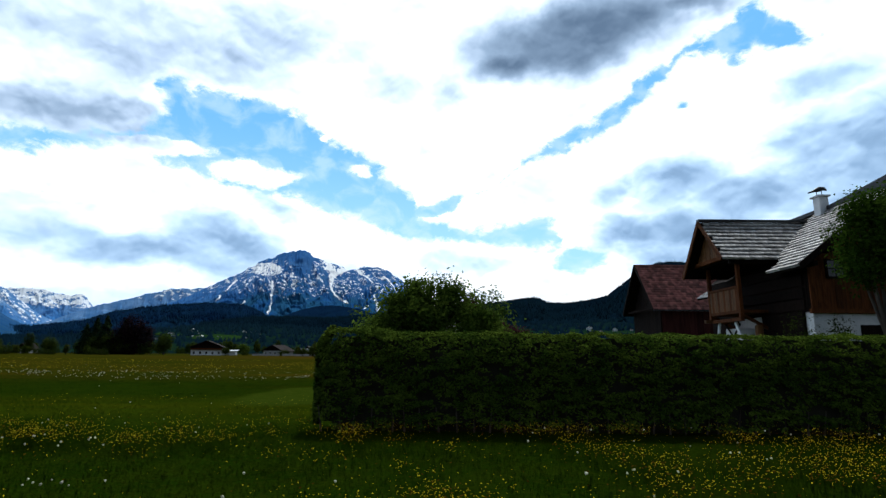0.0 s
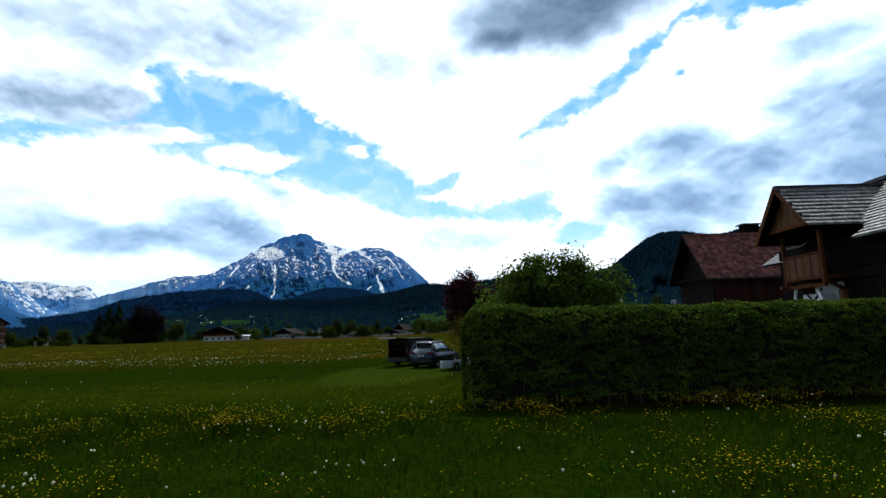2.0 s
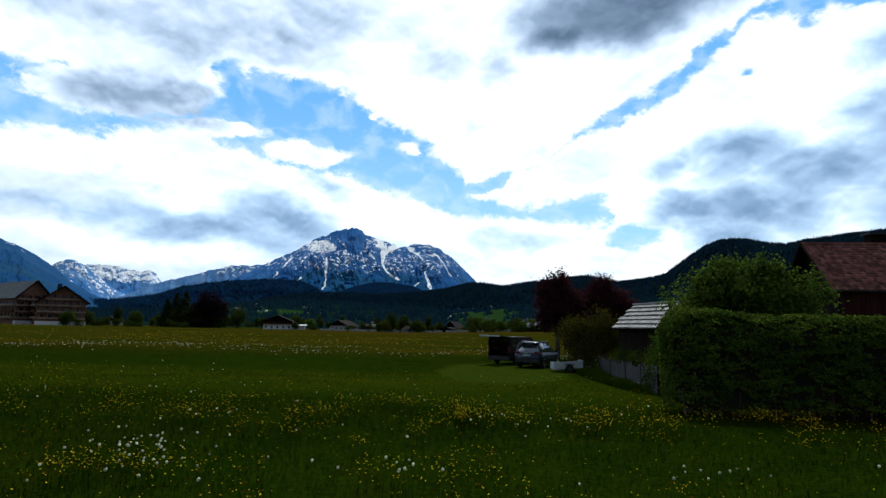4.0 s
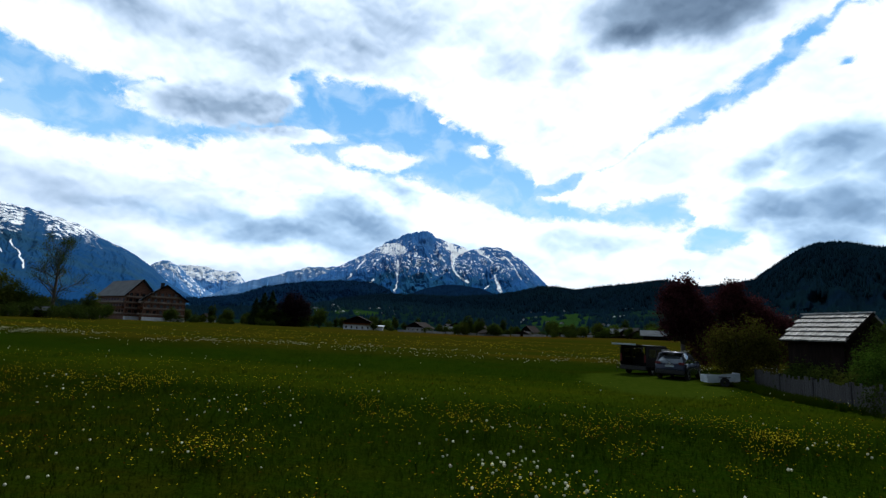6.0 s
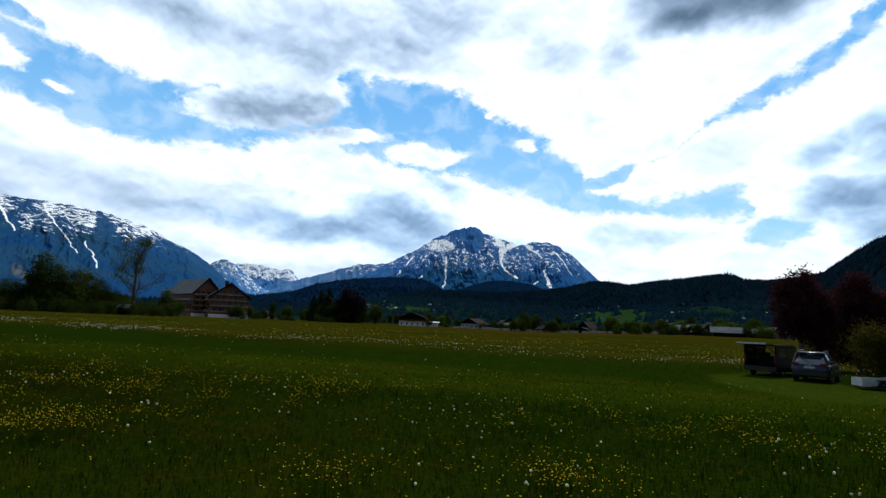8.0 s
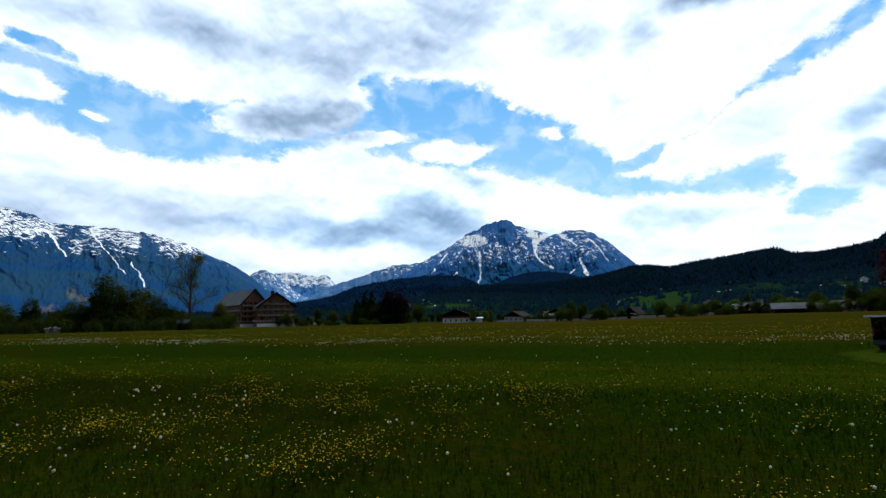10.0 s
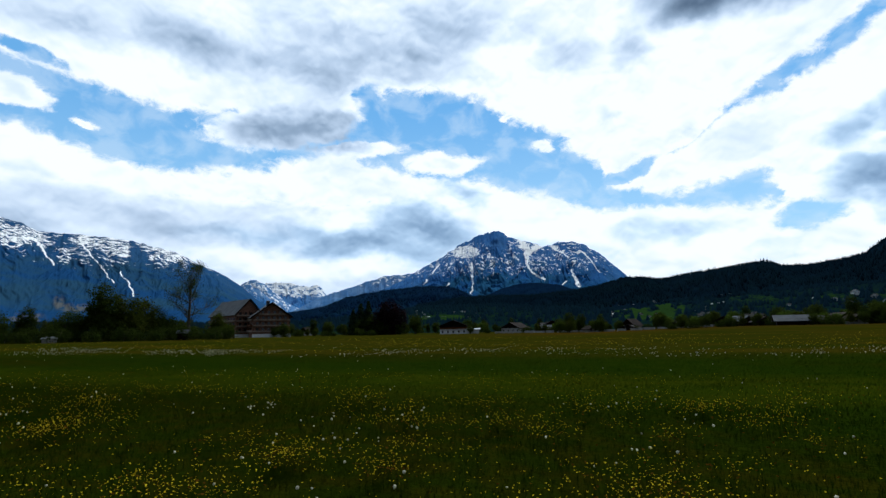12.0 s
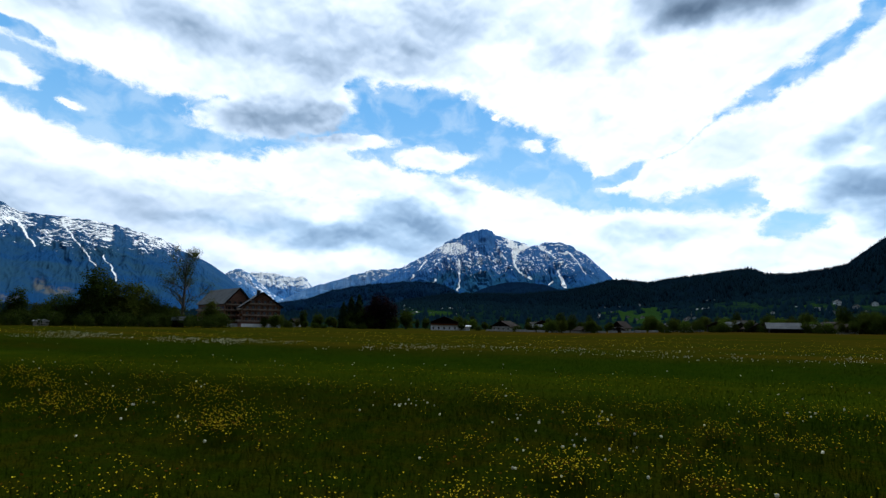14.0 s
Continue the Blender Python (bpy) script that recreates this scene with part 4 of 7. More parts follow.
def heads(name, label, x, y, z, size, shape, mat, category, stalk=0.006, rng=RNG):
    """Flower heads on thin stalks: cups of five petals, or round seed heads."""
    n = len(x)
    g = ground_z(x, y)
    c = np.stack([x, y, g + z], 1)
    if shape == "cup":
        tilt = unit(np.stack([rng.normal(0, .35, n), rng.normal(0, .35, n), np.ones(n)], 1))
        u = unit(np.cross(tilt, np.tile([[1.0, 0.2, 0]], (n, 1))))
        v = np.cross(tilt, u)
        k = np.arange(5) * 2 * math.pi / 5
        ring = c[:, None] + (u[:, None] * np.cos(k)[None, :, None] + v[:, None] * np.sin(k)[None, :, None]) * (size / 2)[:, None, None] + tilt[:, None] * (size * 0.28)[:, None, None]
        V = np.concatenate([ring, c[:, None]], 1)
        i = np.arange(5)
        F = np.stack([i, (i + 1) % 5, i * 0 + 5], 1)
    else:
        t = (1 + 5 ** 0.5) / 2
        ico = np.array([(-1, t, 0), (1, t, 0), (-1, -t, 0), (1, -t, 0), (0, -1, t), (0, 1, t), (0, -1, -t), (0, 1, -t), (t, 0, -1), (t, 0, 1), (-t, 0, -1), (-t, 0, 1)]) / 1.9
        V = c[:, None] + ico[None] * (size / 2)[:, None, None] * rng.uniform(0.8, 1.15, (n, 12, 1))
        F = np.array([(0, 11, 5), (0, 5, 1), (0, 1, 7), (0, 7, 10), (0, 10, 11), (1, 5, 9), (5, 11, 4), (11, 10, 2), (10, 7, 6), (7, 1, 8), (3, 9, 4), (3, 4, 2),
                      (3, 2, 6), (3, 6, 8), (3, 8, 9), (4, 9, 5), (2, 4, 11), (6, 2, 10), (8, 6, 7), (9, 8, 1)])
    m = V.shape[1]
    F = (F[None] + (np.arange(n) * m)[:, None, None]).reshape(-1, 3)
    me = mesh_np(name, V.reshape(-1, 3), F, mat)
    ob = tagged(new(name, me), label, category, kind="stuff")
    foot = np.stack([x, y, g], 1)
    w = np.array([[stalk / 2, 0, 0]])
    S = np.stack([foot - w, foot + w, c], 1).reshape(-1, 3)
    child("stalks", mesh_np("stalks", S, np.arange(3 * n).reshape(n, 3), M_GRASS), ob)


def keep(x, y, chance, rng):
    ok = (rng.rand(len(x)) < chance) & ~((x > -3.3) & (y > 13.4) & (y < 15.8)) & ~mown_area(x, y)
    return x[ok], y[ok]


def flowery(x, y):
    """Where the buttercups crowd: loose drifts, tight clusters in them, and a belt before the hedge."""
    drift = patchy(x, y, 0.22, 0.41, 0.57) * (0.42 + 0.50 * smooth01(y, 5.0, 8.0)) * (0.10 + 0.90 * smooth01(-y, -15, -9))
    belt = smooth01(1 - np.abs(y - 11.6 - 2.2 * (fbm(x * 0.2, x * 0 + 3, 3) - 0.5)) / 3.2, 0, 0.6) * patchy(x, y, 0.3, 0.30, 0.46) * (0.35 + 0.65 * smooth01(x, -18, -8))
    return np.maximum(drift, belt) * patchy(x, y, 1.1, 0.49, 0.57) * (0.25 + 0.75 * patchy(x, y, 3.1, 0.40, 0.62))


CLOCK_SPOTS = [(-12.7, 7.6, 26), (-11.9, 6.5, 22), (-32.2, 10.0, 14), (-28.8, 7.6, 12), (-7.2, 10.2, 14), (-4.9, 7.0, 10)]
CUP_SPOTS = [(-28.6, 6.3, 150), (-27.1, 6.2, 110), (-29.3, 4.7, 120), (-23.8, 6.1, 140), (-34.0, 6.7, 160), (-24.1, 5.3, 150), (-16.8, 6.7, 90), (-12.8, 6.2, 70),
             (-19.1, 5.6, 90), (-16.5, 6.4, 80), (-8.4, 11.2, 130), (-6.0, 10.7, 140), (0.2, 6.6, 90), (-28.3, 4.7, 90), (-23.1, 12.2, 120)]


def clustered(spots, spread, rng):
    c = np.concatenate([np.tile([[a, b]], (n, 1)) for a, b, n in spots])
    return c + rng.normal(size=c.shape) * spread * (0.5 + rng.rand(len(c), 1))


rng = np.random.RandomState(31)
x, y = scatter(340000, rng, -52, 20, 3.0, 24)
x, y = keep(x, y, flowery(x, y) * 0.9 + 0.016 * (y < 15), rng)
more = np.concatenate([clustered(CUP_SPOTS, 0.30, rng), clustered(CUP_SPOTS, 0.75, rng)])
x, y = np.append(x, more[:, 0]), np.append(y, more[:, 1])
heads("buttercups", "yellow buttercups in drifts and clusters in the grass", x, y, rng.uniform(0.24, 0.42, len(x)), rng.uniform(0.010, 0.024, len(x)), "cup", M_YELLOW, "flowers", 0.003, rng)
x, y = scatter(70000, rng, -52, 20, 3.0, 20)
x, y = keep(x, y, flowery(x, y) * 0.9 + 0.03 * patchy(x, y, 0.12, 0.45, 0.6), rng)
more = clustered(CUP_SPOTS, 0.26, rng)[::3]
x, y = np.append(x, more[:, 0]), np.append(y, more[:, 1])
heads("sorrel", "rusty brown sorrel among the buttercups", x, y, rng.uniform(0.2, 0.36, len(x)), rng.uniform(0.02, 0.045, len(x)), "cup", M_SORREL, "flowers", 0.004, rng)
x, y = scatter(16000, rng, -52, 20, 4.0, 26)
x, y = keep(x, y, patchy(x + 7, y, 0.5, 0.52, 0.66) * patchy(x, y, 1.7, 0.46, 0.6) * 0.25 * (1 - 0.85 * smooth01(y, 9, 16)) + 0.012 * (y < 16) + 0.003, rng)
more = clustered(CLOCK_SPOTS, 0.45, rng)
x, y = np.append(x, more[:, 0]), np.append(y, more[:, 1])
heads("dandelion_clocks", "round white dandelion seed heads in the grass", x, y, rng.uniform(0.24, 0.38, len(x)), rng.uniform(0.026, 0.048, len(x)), "ball", M_CLOCK, "flowers", 0.004, rng)
x, y = scatter(70000, rng, -110, 30, 24, 84)
x, y = keep(x, y, 0.002 + 0.55 * smooth01(1 - np.abs(y - 51 - 10 * (fbm(x * 0.05, y * 0.05, 3) - 0.5)) / 11, 0, 1) * patchy(x, y, 0.12, 0.40, 0.60) * patchy(x, y, 0.7, 0.4, 0.6), rng)
heads("dandelion_clocks", "white dandelion seed heads far out in the meadow", x, y, rng.uniform(0.26, 0.40, len(x)), rng.uniform(0.035, 0.085, len(x)), "ball", M_CLOCK, "flowers", 0.01, rng)
x, y = scatter(44000, rng, -130, 40, 40, 130)
x, y = keep(x, y, patchy(x, y, 0.10, 0.30, 0.75) * smooth01(y, 41, 60) * 0.45, rng)
heads("meadow_blossoms", "yellow blossoms far out in the meadow", x, y, rng.uniform(0.28, 0.42, len(x)), rng.uniform(0.03, 0.075, len(x)), "cup", M_YELLOW, "flowers", 0.01, rng)

# ---- trees, hedge ----
def crown_points(lobes, count, clump, rng, shell=0.55):
    """Leaf places in clumps near the surface of some ellipsoids (x, y, z, rx, ry, rz)."""
    lobes = np.array(lobes, dtype=float)
    vol = lobes[:, 3] * lobes[:, 4] * lobes[:, 5]
    per = 22
    k = rng.choice(len(lobes), count // per, p=vol ** 0.7 / (vol ** 0.7).sum())
    d = unit(rng.normal(size=(len(k), 3)))
    r = rng.uniform(shell, 1.06, (len(k), 1)) * (0.86 + 0.28 * rng.rand(len(k), 1))
    c = lobes[k, :3] + d * r * lobes[k, 3:]
    at = np.repeat(c, per, 0) + rng.normal(size=(len(k) * per, 3)) * clump * rng.uniform(0.5, 1.3, (len(k) * per, 1))
    face = np.repeat(d, per, 0) + rng.normal(size=at.shape) * 0.7 + np.array([[0, 0, 0.5]])
    return at, face


def tree(name, at, lobes, count, leaf, clump, mat, label, category="tree", trunk=0.15, fork=None, seed=1, group="", shell=0.55, twigs=6, bark=None):
    rng = np.random.RandomState(seed)
    t = thing(name, at, label, category, group)
    lob = np.array(lobes, dtype=float)
    low = (lob[:, 2] - lob[:, 5]).min()
    fork = fork if fork is not None else max(0.3, low + 0.25 * (lob[:, 2].max() - low))
    bm = bmesh.new()
    tube(bm, [(0, 0, -0.1), (0.02, 0.03, fork * 0.5), (0, 0, fork)], [trunk * 1.25, trunk, trunk * 0.8], 8)
    for i in range(twigs):
        l = lob[i % len(lob)]
        end = l[:3] + unit(rng.normal(size=(1, 3)))[0] * l[3:] * 0.8
        mid = np.array([0, 0, fork]) * 0.45 + end * 0.55 + rng.normal(size=3) * 0.08 * l[3]
        tube(bm, [(0, 0, fork * 0.85), tuple(mid), tuple(end)], [trunk * 0.6, trunk * 0.32, trunk * 0.08], 5)
    part("trunk", bm, bark or M_BARK, t, smooth=True)
    p, f = crown_points(lobes, count, clump, rng, shell)
    V, F = leaves(p, f, leaf * rng.uniform(0.6, 1.3, (len(p), 1)), rng)
    child("crown", mesh_np("crown", V, F, mat), t)
    return t


def fir(name, at, tall, wide, mat, label, seed, group=""):
    """A dark conifer: whorls of drooping boughs round a straight trunk."""
    rng = np.random.RandomState(seed)
    t = thing(name, at, label, "tree", group)
    bm = bmesh.new()
    tube(bm, [(0, 0, -0.2), (0, 0, tall * 0.5), (0, 0, tall * 0.97)], [tall * 0.022, tall * 0.014, tall * 0.003], 6)
    part("trunk", bm, M_BARK, t)
    n = 2600
    h = rng.beta(1.0, 1.35, n) * 0.95 + 0.05
    a = rng.uniform(0, 6.2832, n)
    r = wide * (1.02 - h) ** 0.8 * rng.uniform(0.35, 1.0, n) * (0.85 + 0.3 * np.sin(a * 3 + h * 30))
    p = np.stack([np.cos(a) * r, np.sin(a) * r, h * tall - r * 0.25], 1)
    f = np.stack([np.cos(a) * 0.6, np.sin(a) * 0.6, 0.8 + a * 0], 1) + rng.normal(size=(n, 3)) * 0.35
    V, F = leaves(p, f, tall * 0.06 * rng.uniform(0.6, 1.3, (n, 1)), rng)
    child("crown", mesh_np("crown", V, F, mat), t)
    return t


def build_hedge():
    x0, x1, y0, y1, top = -3.32, 27.0, 13.85, 15.45, 2.46
    rng = np.random.RandomState(41)
    t = thing("hedge", ((x0 + x1) / 2, (y0 + y1) / 2, 0), "tall clipped dark green hornbeam hedge with rounded end", "hedge")
    o = np.array([t.location.x, t.location.y, 0])
    # A solid near-black block fills the hedge behind its leaves.
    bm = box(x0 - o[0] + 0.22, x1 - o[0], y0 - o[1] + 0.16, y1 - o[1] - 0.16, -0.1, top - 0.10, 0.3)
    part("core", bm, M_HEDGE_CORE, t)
    for i in range(70):
        sx = x0 - o[0] + 0.3 + i * 0.42 + rng.uniform(-.1, .1)
        stem = bmesh.new()
        tube(stem, [(sx, y0 - o[1] + 0.2, -0.05), (sx + rng.uniform(-.1, .1), y0 - o[1] + 0.14, 0.6)], [0.03, 0.015], 5)
        part("stem", stem, M_BARK, t)
    P, Nn = [], []
    per = 22

    def sprays(count, point, out):
        """Flat drooping sprays of leaves, set like small shelves on one face."""
        c = np.repeat(point(rng.rand(count), rng.rand(count)), per, 0)
        o3, side = np.array(out, dtype=float), np.cross(out, (0, 0, 1.0))
        far, wide = rng.rand(len(c)), rng.normal(0, 0.085, len(c))
        lift = np.repeat(rng.uniform(-0.05, 0.11, count), per)
        P.append(c + o3 * (far * 0.13 + lift)[:, None] + side * wide[:, None] + np.stack([far * 0, far * 0, rng.normal(0, 0.018, len(c)) - 0.09 * far ** 2 + 0.02], 1))
        Nn.append(np.tile(o3 * 0.65 + np.array([0, 0, 0.8]), (len(c), 1)))

    def cap(count, point, normal):
        p = point(rng.rand(count), rng.rand(count))
        P.append(p)
        Nn.append(np.tile([normal], (count, 1)))

    L = x1 - x0
    sprays(3600, lambda u, v: np.stack([x0 + u * L, y0 + 0 * u, 0.12 + (top - 0.16) * v ** 0.85], 1), (0, -1, 0))
    sprays(460, lambda u, v: np.stack([x0 + 0 * u, y0 + u * (y1 - y0), 0.12 + (top - 0.16) * v], 1), (-1, 0, 0))
    sprays(500, lambda u, v: np.stack([x0 + u * L, y1 + 0 * u, 0.12 + (top - 0.16) * v], 1), (0, 1, 0))
    cap(34000, lambda u, v: np.stack([x0 + u * L, y0 + v * (y1 - y0), top + 0 * u], 1), (0, -0.2, 1))
    p, n = np.concatenate(P), np.concatenate(Nn)
    # waves in the clipped faces, and rounded shoulders
    wave = (fbm(p[:, 0] * 0.9 + 3, p[:, 2] * 1.2 + p[:, 1], 3) - 0.5) * 0.6 + (fbm(p[:, 0] * 2.6, p[:, 2] * 7.5 + p[:, 1], 3) - 0.5) * 0.55
    p = p + unit(n) * (wave * 0.42 + rng.normal(0, 0.02, len(p)))[:, None]
    mid_y, edge = (y0 + y1) / 2, np.maximum(p[:, 2] - (top - 0.55), 0) / 0.55
    p[:, 1] = mid_y + (p[:, 1] - mid_y) * (1 - 0.22 * edge ** 2)
    p[:, 0] = np.maximum(p[:, 0], x0 + 0.38 * edge ** 2 + rng.uniform(-.04, .04, len(p)))
    p[:, 2] += 0.17 * np.exp(-((p[:, 0] - x0 - 0.8) / 1.0) ** 2) * (p[:, 2] / top)
    n = n + rng.normal(size=n.shape) * 0.35
    # the end is rounded in plan
    end = np.maximum(x0 + 0.75 - p[:, 0], 0) / 0.75
    p[:, 1] = mid_y + (p[:, 1] - mid_y) * (1 - 0.45 * end ** 2)
    V, F = leaves(p - o, n, rng.uniform(0.055, 0.105, (len(p), 1)), rng, 0.6)
    child("foliage", mesh_np("foliage", V, F, M_HEDGE), t)


build_hedge()
tree("garden_tree", (-0.5, 16.6, 0), [(-1.15, 0, 2.6, 1.2, 1.0, 1.0), (0.1, 0, 2.9, 1.4, 1.1, 1.3), (1.6, 0.1, 2.8, 1.0, 0.9, 1.1), (-0.4, 0.2, 3.7, 0.6, 0.6, 0.7), (0.7, -0.2, 3.7, 0.7, 0.6, 0.6), (-1.0, 0, 3.4, 0.5, 0.5, 0.5)],
     24000, 0.115, 0.13, M_LEAF, "bushy light green garden tree behind the hedge", trunk=0.09, seed=51, twigs=14, shell=0.2)
tree("garden_tree", (14.35, 17.2, 0), [(0.1, 0, 5.9, 1.4, 1.2, 1.4), (1.3, 0.2, 6.2, 1.5, 1.2, 1.7), (-0.4, 0, 5.0, 0.9, 0.9, 0.8), (1.6, 0.1, 4.9, 1.2, 1.0, 0.9), (-0.3, 0, 6.7, 0.6, 0.6, 0.6)],
     26000, 0.11, 0.16, M_LEAF_SHADE, "leafy dark green tree before the farmhouse", trunk=0.14, fork=2.6, seed=52, twigs=12)
tree("shrub", (-0.7, 22.6, -0.3), [(0, 0, 1.2, 0.7, 1.0, 1.1), (0.3, 1.3, 1.2, 0.7, 0.9, 1.1), (0.1, -1.0, 1.5, 0.6, 0.8, 1.3)],
     12000, 0.09, 0.14, M_LEAF_SHADE, "dark green shrub behind the garden fence", "shrub", 0.04, seed=58)
tree("shrub", (-0.7, 19.2, -0.2), [(0, 0, 1.2, 1.1, 1.4, 1.2), (0.5, 1.6, 1.4, 1.0, 1.2, 1.4), (-0.5, -1.6, 1.0, 0.9, 1.0, 1.0), (0.2, 0.3, 2.2, 0.8, 1.0, 0.9)],
     20000, 0.10, 0.15, M_LEAF_SHADE, "light green shrub beside the garden fence", "shrub", 0.04, seed=53)
tree("shrub", (-0.6, 24.0, -0.4), [(0, 0, 0.75, 0.7, 1.2, 0.7), (0.4, 2.4, 0.6, 0.6, 1.0, 0.55)],
     7000, 0.10, 0.15, M_LEAF_OLIVE, "yellow-green shrub beside the garden fence", "shrub", 0.04, seed=54)
tree("shrub", (1.2, 21.5, -0.3), [(0, 0, 1.9, 1.2, 1.4, 1.6), (0.6, 0.6, 2.7, 1.0, 1.0, 1.3), (0.3, -1.0, 2.2, 1.0, 1.0, 1.3)],
     20000, 0.10, 0.16, M_LEAF, "tall light green shrub in the garden", "shrub", 0.05, seed=57)
tree("shrub", (-1.75, 20.3, -0.35), [(0, 0, 0.6, 0.5, 0.8, 0.55), (0.2, 1.1, 0.5, 0.45, 0.7, 0.5), (0.1, -0.9, 0.7, 0.5, 0.7, 0.6)],
     7000, 0.09, 0.13, M_LEAF_DARK, "low dark green shrub at the end of the fence", "shrub", 0.04, seed=65)
tree("shrub", (0.6, 25.4, -0.4), [(0, 0, 1.5, 1.1, 0.9, 1.3), (0.9, 0.3, 2.2, 0.9, 0.8, 1.0), (-0.6, -0.2, 1.0, 0.7, 0.7, 0.9), (0.4, 0, 2.8, 0.7, 0.6, 0.6)],
     12000, 0.10, 0.15, M_LEAF_DARK, "leafy dark green shrub against the shed's gable", "shrub", 0.05, seed=59)
tree("shrub", (-0.75, 29.2, -0.5), [(0, 0, 0.8, 0.5, 1.0, 0.8), (0.1, 1.6, 0.7, 0.5, 0.9, 0.7), (0.1, -1.7, 0.8, 0.5, 0.9, 0.8)],
     9000, 0.10, 0.14, M_LEAF_DARK, "low dark green shrub before the shed wall", "shrub", 0.04, seed=64)
tree("willow_shrub", (-1.6, 36.3, -0.5), [(0.2, 0, 2.0, 2.0, 1.3, 1.4), (1.2, 0.2, 2.9, 0.9, 0.8, 1.3), (-0.9, 0, 2.5, 1.0, 0.8, 0.9), (0.1, 0.1, 1.0, 1.4, 1.1, 0.9), (1.8, 0.2, 1.8, 0.9, 0.8, 1.3)],
     12000, 0.13, 0.28, M_WILLOW, "feathery olive green shrub behind the trailer", "shrub", 0.07, seed=55, shell=0.4)
tree("shrub", (14.3, 19.8, 0), [(0, 0, 1.8, 0.6, 0.6, 1.5), (-1.1, 0.2, 2.0, 0.6, 0.5, 1.4), (0.4, 0, 2.9, 0.35, 0.3, 0.5), (-0.5, 0, 1.2, 0.9, 0.5, 1.1)], 5200, 0.08, 0.15, M_LEAF_DARK,
     "dark shrub against the white farmhouse wall", "shrub", 0.05, seed=56)
tree("copper_beech", (-1.9, 50, -0.5), [(0, 0, 5.7, 1.8, 1.6, 1.6), (0.2, 0, 4.6, 2.1, 1.8, 1.5), (0.3, 0, 7.1, 0.9, 0.9, 0.9), (-1.0, 0, 6.4, 0.9, 0.8, 0.9), (1.6, 0, 4.9, 1.2, 1.2, 1.3), (-0.6, 0, 3.5, 1.4, 1.0, 0.9), (1.2, 0, 3.0, 1.5, 1.2, 1.2), (1.6, 0, 1.6, 1.2, 1.0, 1.2)],
     24000, 0.20, 0.24, M_COPPER, "dark purple-leaved copper beech at the meadow's edge", trunk=0.22, fork=2.4, seed=61)
tree("copper_beech", (2.5, 51, -0.5), [(-0.4, 0, 5.6, 1.3, 1.4, 1.5), (0.0, 0, 6.9, 0.9, 0.9, 0.9), (1.3, 0, 4.9, 1.5, 1.5, 1.5), (0, 0, 3.2, 2.3, 2, 1.8), (0, 0, 1.8, 1.8, 1.5, 1.3)],
     26000, 0.20, 0.24, M_COPPER, "dark purple-leaved copper beech behind the shed", trunk=0.22, fork=2.2, seed=62)
tree("copper_beech", (6.0, 52.5, -0.5), [(-0.6, 0, 3.8, 1.9, 1.7, 1.7), (1.4, 0, 3.2, 1.6, 1.5, 1.6), (0, 0, 1.8, 2, 1.5, 1.4)],
     16000, 0.20, 0.24, M_COPPER, "smaller purple-leaved copper beech behind the shed", trunk=0.2, fork=1.8, seed=63)

# ---- the farmhouse, the barn, the shed, the fence ----
def shingle_mesh(name, wide, deep, thick, mat, seed):
    rng = np.random.RandomState(seed)
    bm = bmesh.new()
    j = lambda k: rng.uniform(-k, k)
    bm_hex(bm, [(0, j(.01), -thick), (wide, j(.01), -thick), (wide, deep, -thick * .4), (0, deep, -thick * .4),
                (0, j(.012), 0), (wide, j(.012), 0), (wide, deep, 0), (0, deep, 0)])
    me = bpy.data.meshes.new(name)
    bm.to_mesh(me)
    bm.free()
    me.materials.append(mat)
    return me


def roof_frame(corner, along, up):
    """Axes of a roof face: along the eave, up the slope, outwards."""
    a, u = Vector(along).normalized(), Vector(up).normalized()
    n = a.cross(u).normalized()
    if n.z < 0:
        n = -n
    return Vector(corner), a, u, n


def lay_shingles(parent, corner, along, up, length, rise, course, wide, keep, seed, name="shingle", thick=0.03, mat=None, cover=0.8):
    """Courses of single shingles, each an object, where keep(u, v) allows them; they share a few meshes."""
    rng = random.Random(seed)
    o, a, u, n = roof_frame(corner, along, up)
    # Shingles stop short; the black slab between them stands in for shadow lines.
    kinds = [shingle_mesh(name, w, course * cover, thick, mat or M_SHINGLE, seed + i) for i, w in enumerate((wide * 0.84, wide * 0.94, wide * 1.08))]
    sizes = (wide * 0.84, wide * 0.94, wide * 1.08)
    made = 0
    rows = int(rise / course)
    for r in range(rows):
        x = -rng.uniform(0, wide * 0.5)
        while x < length - 0.02:
            k = rng.randrange(3)
            if keep(x + sizes[k] / 2, (r + 0.5) * course) and x > -wide * 0.3 and x + sizes[k] < length + 0.06:
                p = o + a * x + u * (r * course) + n * (0.06 + rng.uniform(0, 0.018))
                lift = u * math.cos(0.17) - n * math.sin(0.17)
                m = Matrix((a, lift, a.cross(lift) if a.cross(lift).z > 0 else -a.cross(lift))).transposed().to_4x4()
                ob = new(name, kinds[k])
                ob.parent = parent
                ob.matrix_basis = Matrix.Translation(p) @ m
                made += 1
            x += sizes[k] + 0.014
    return made


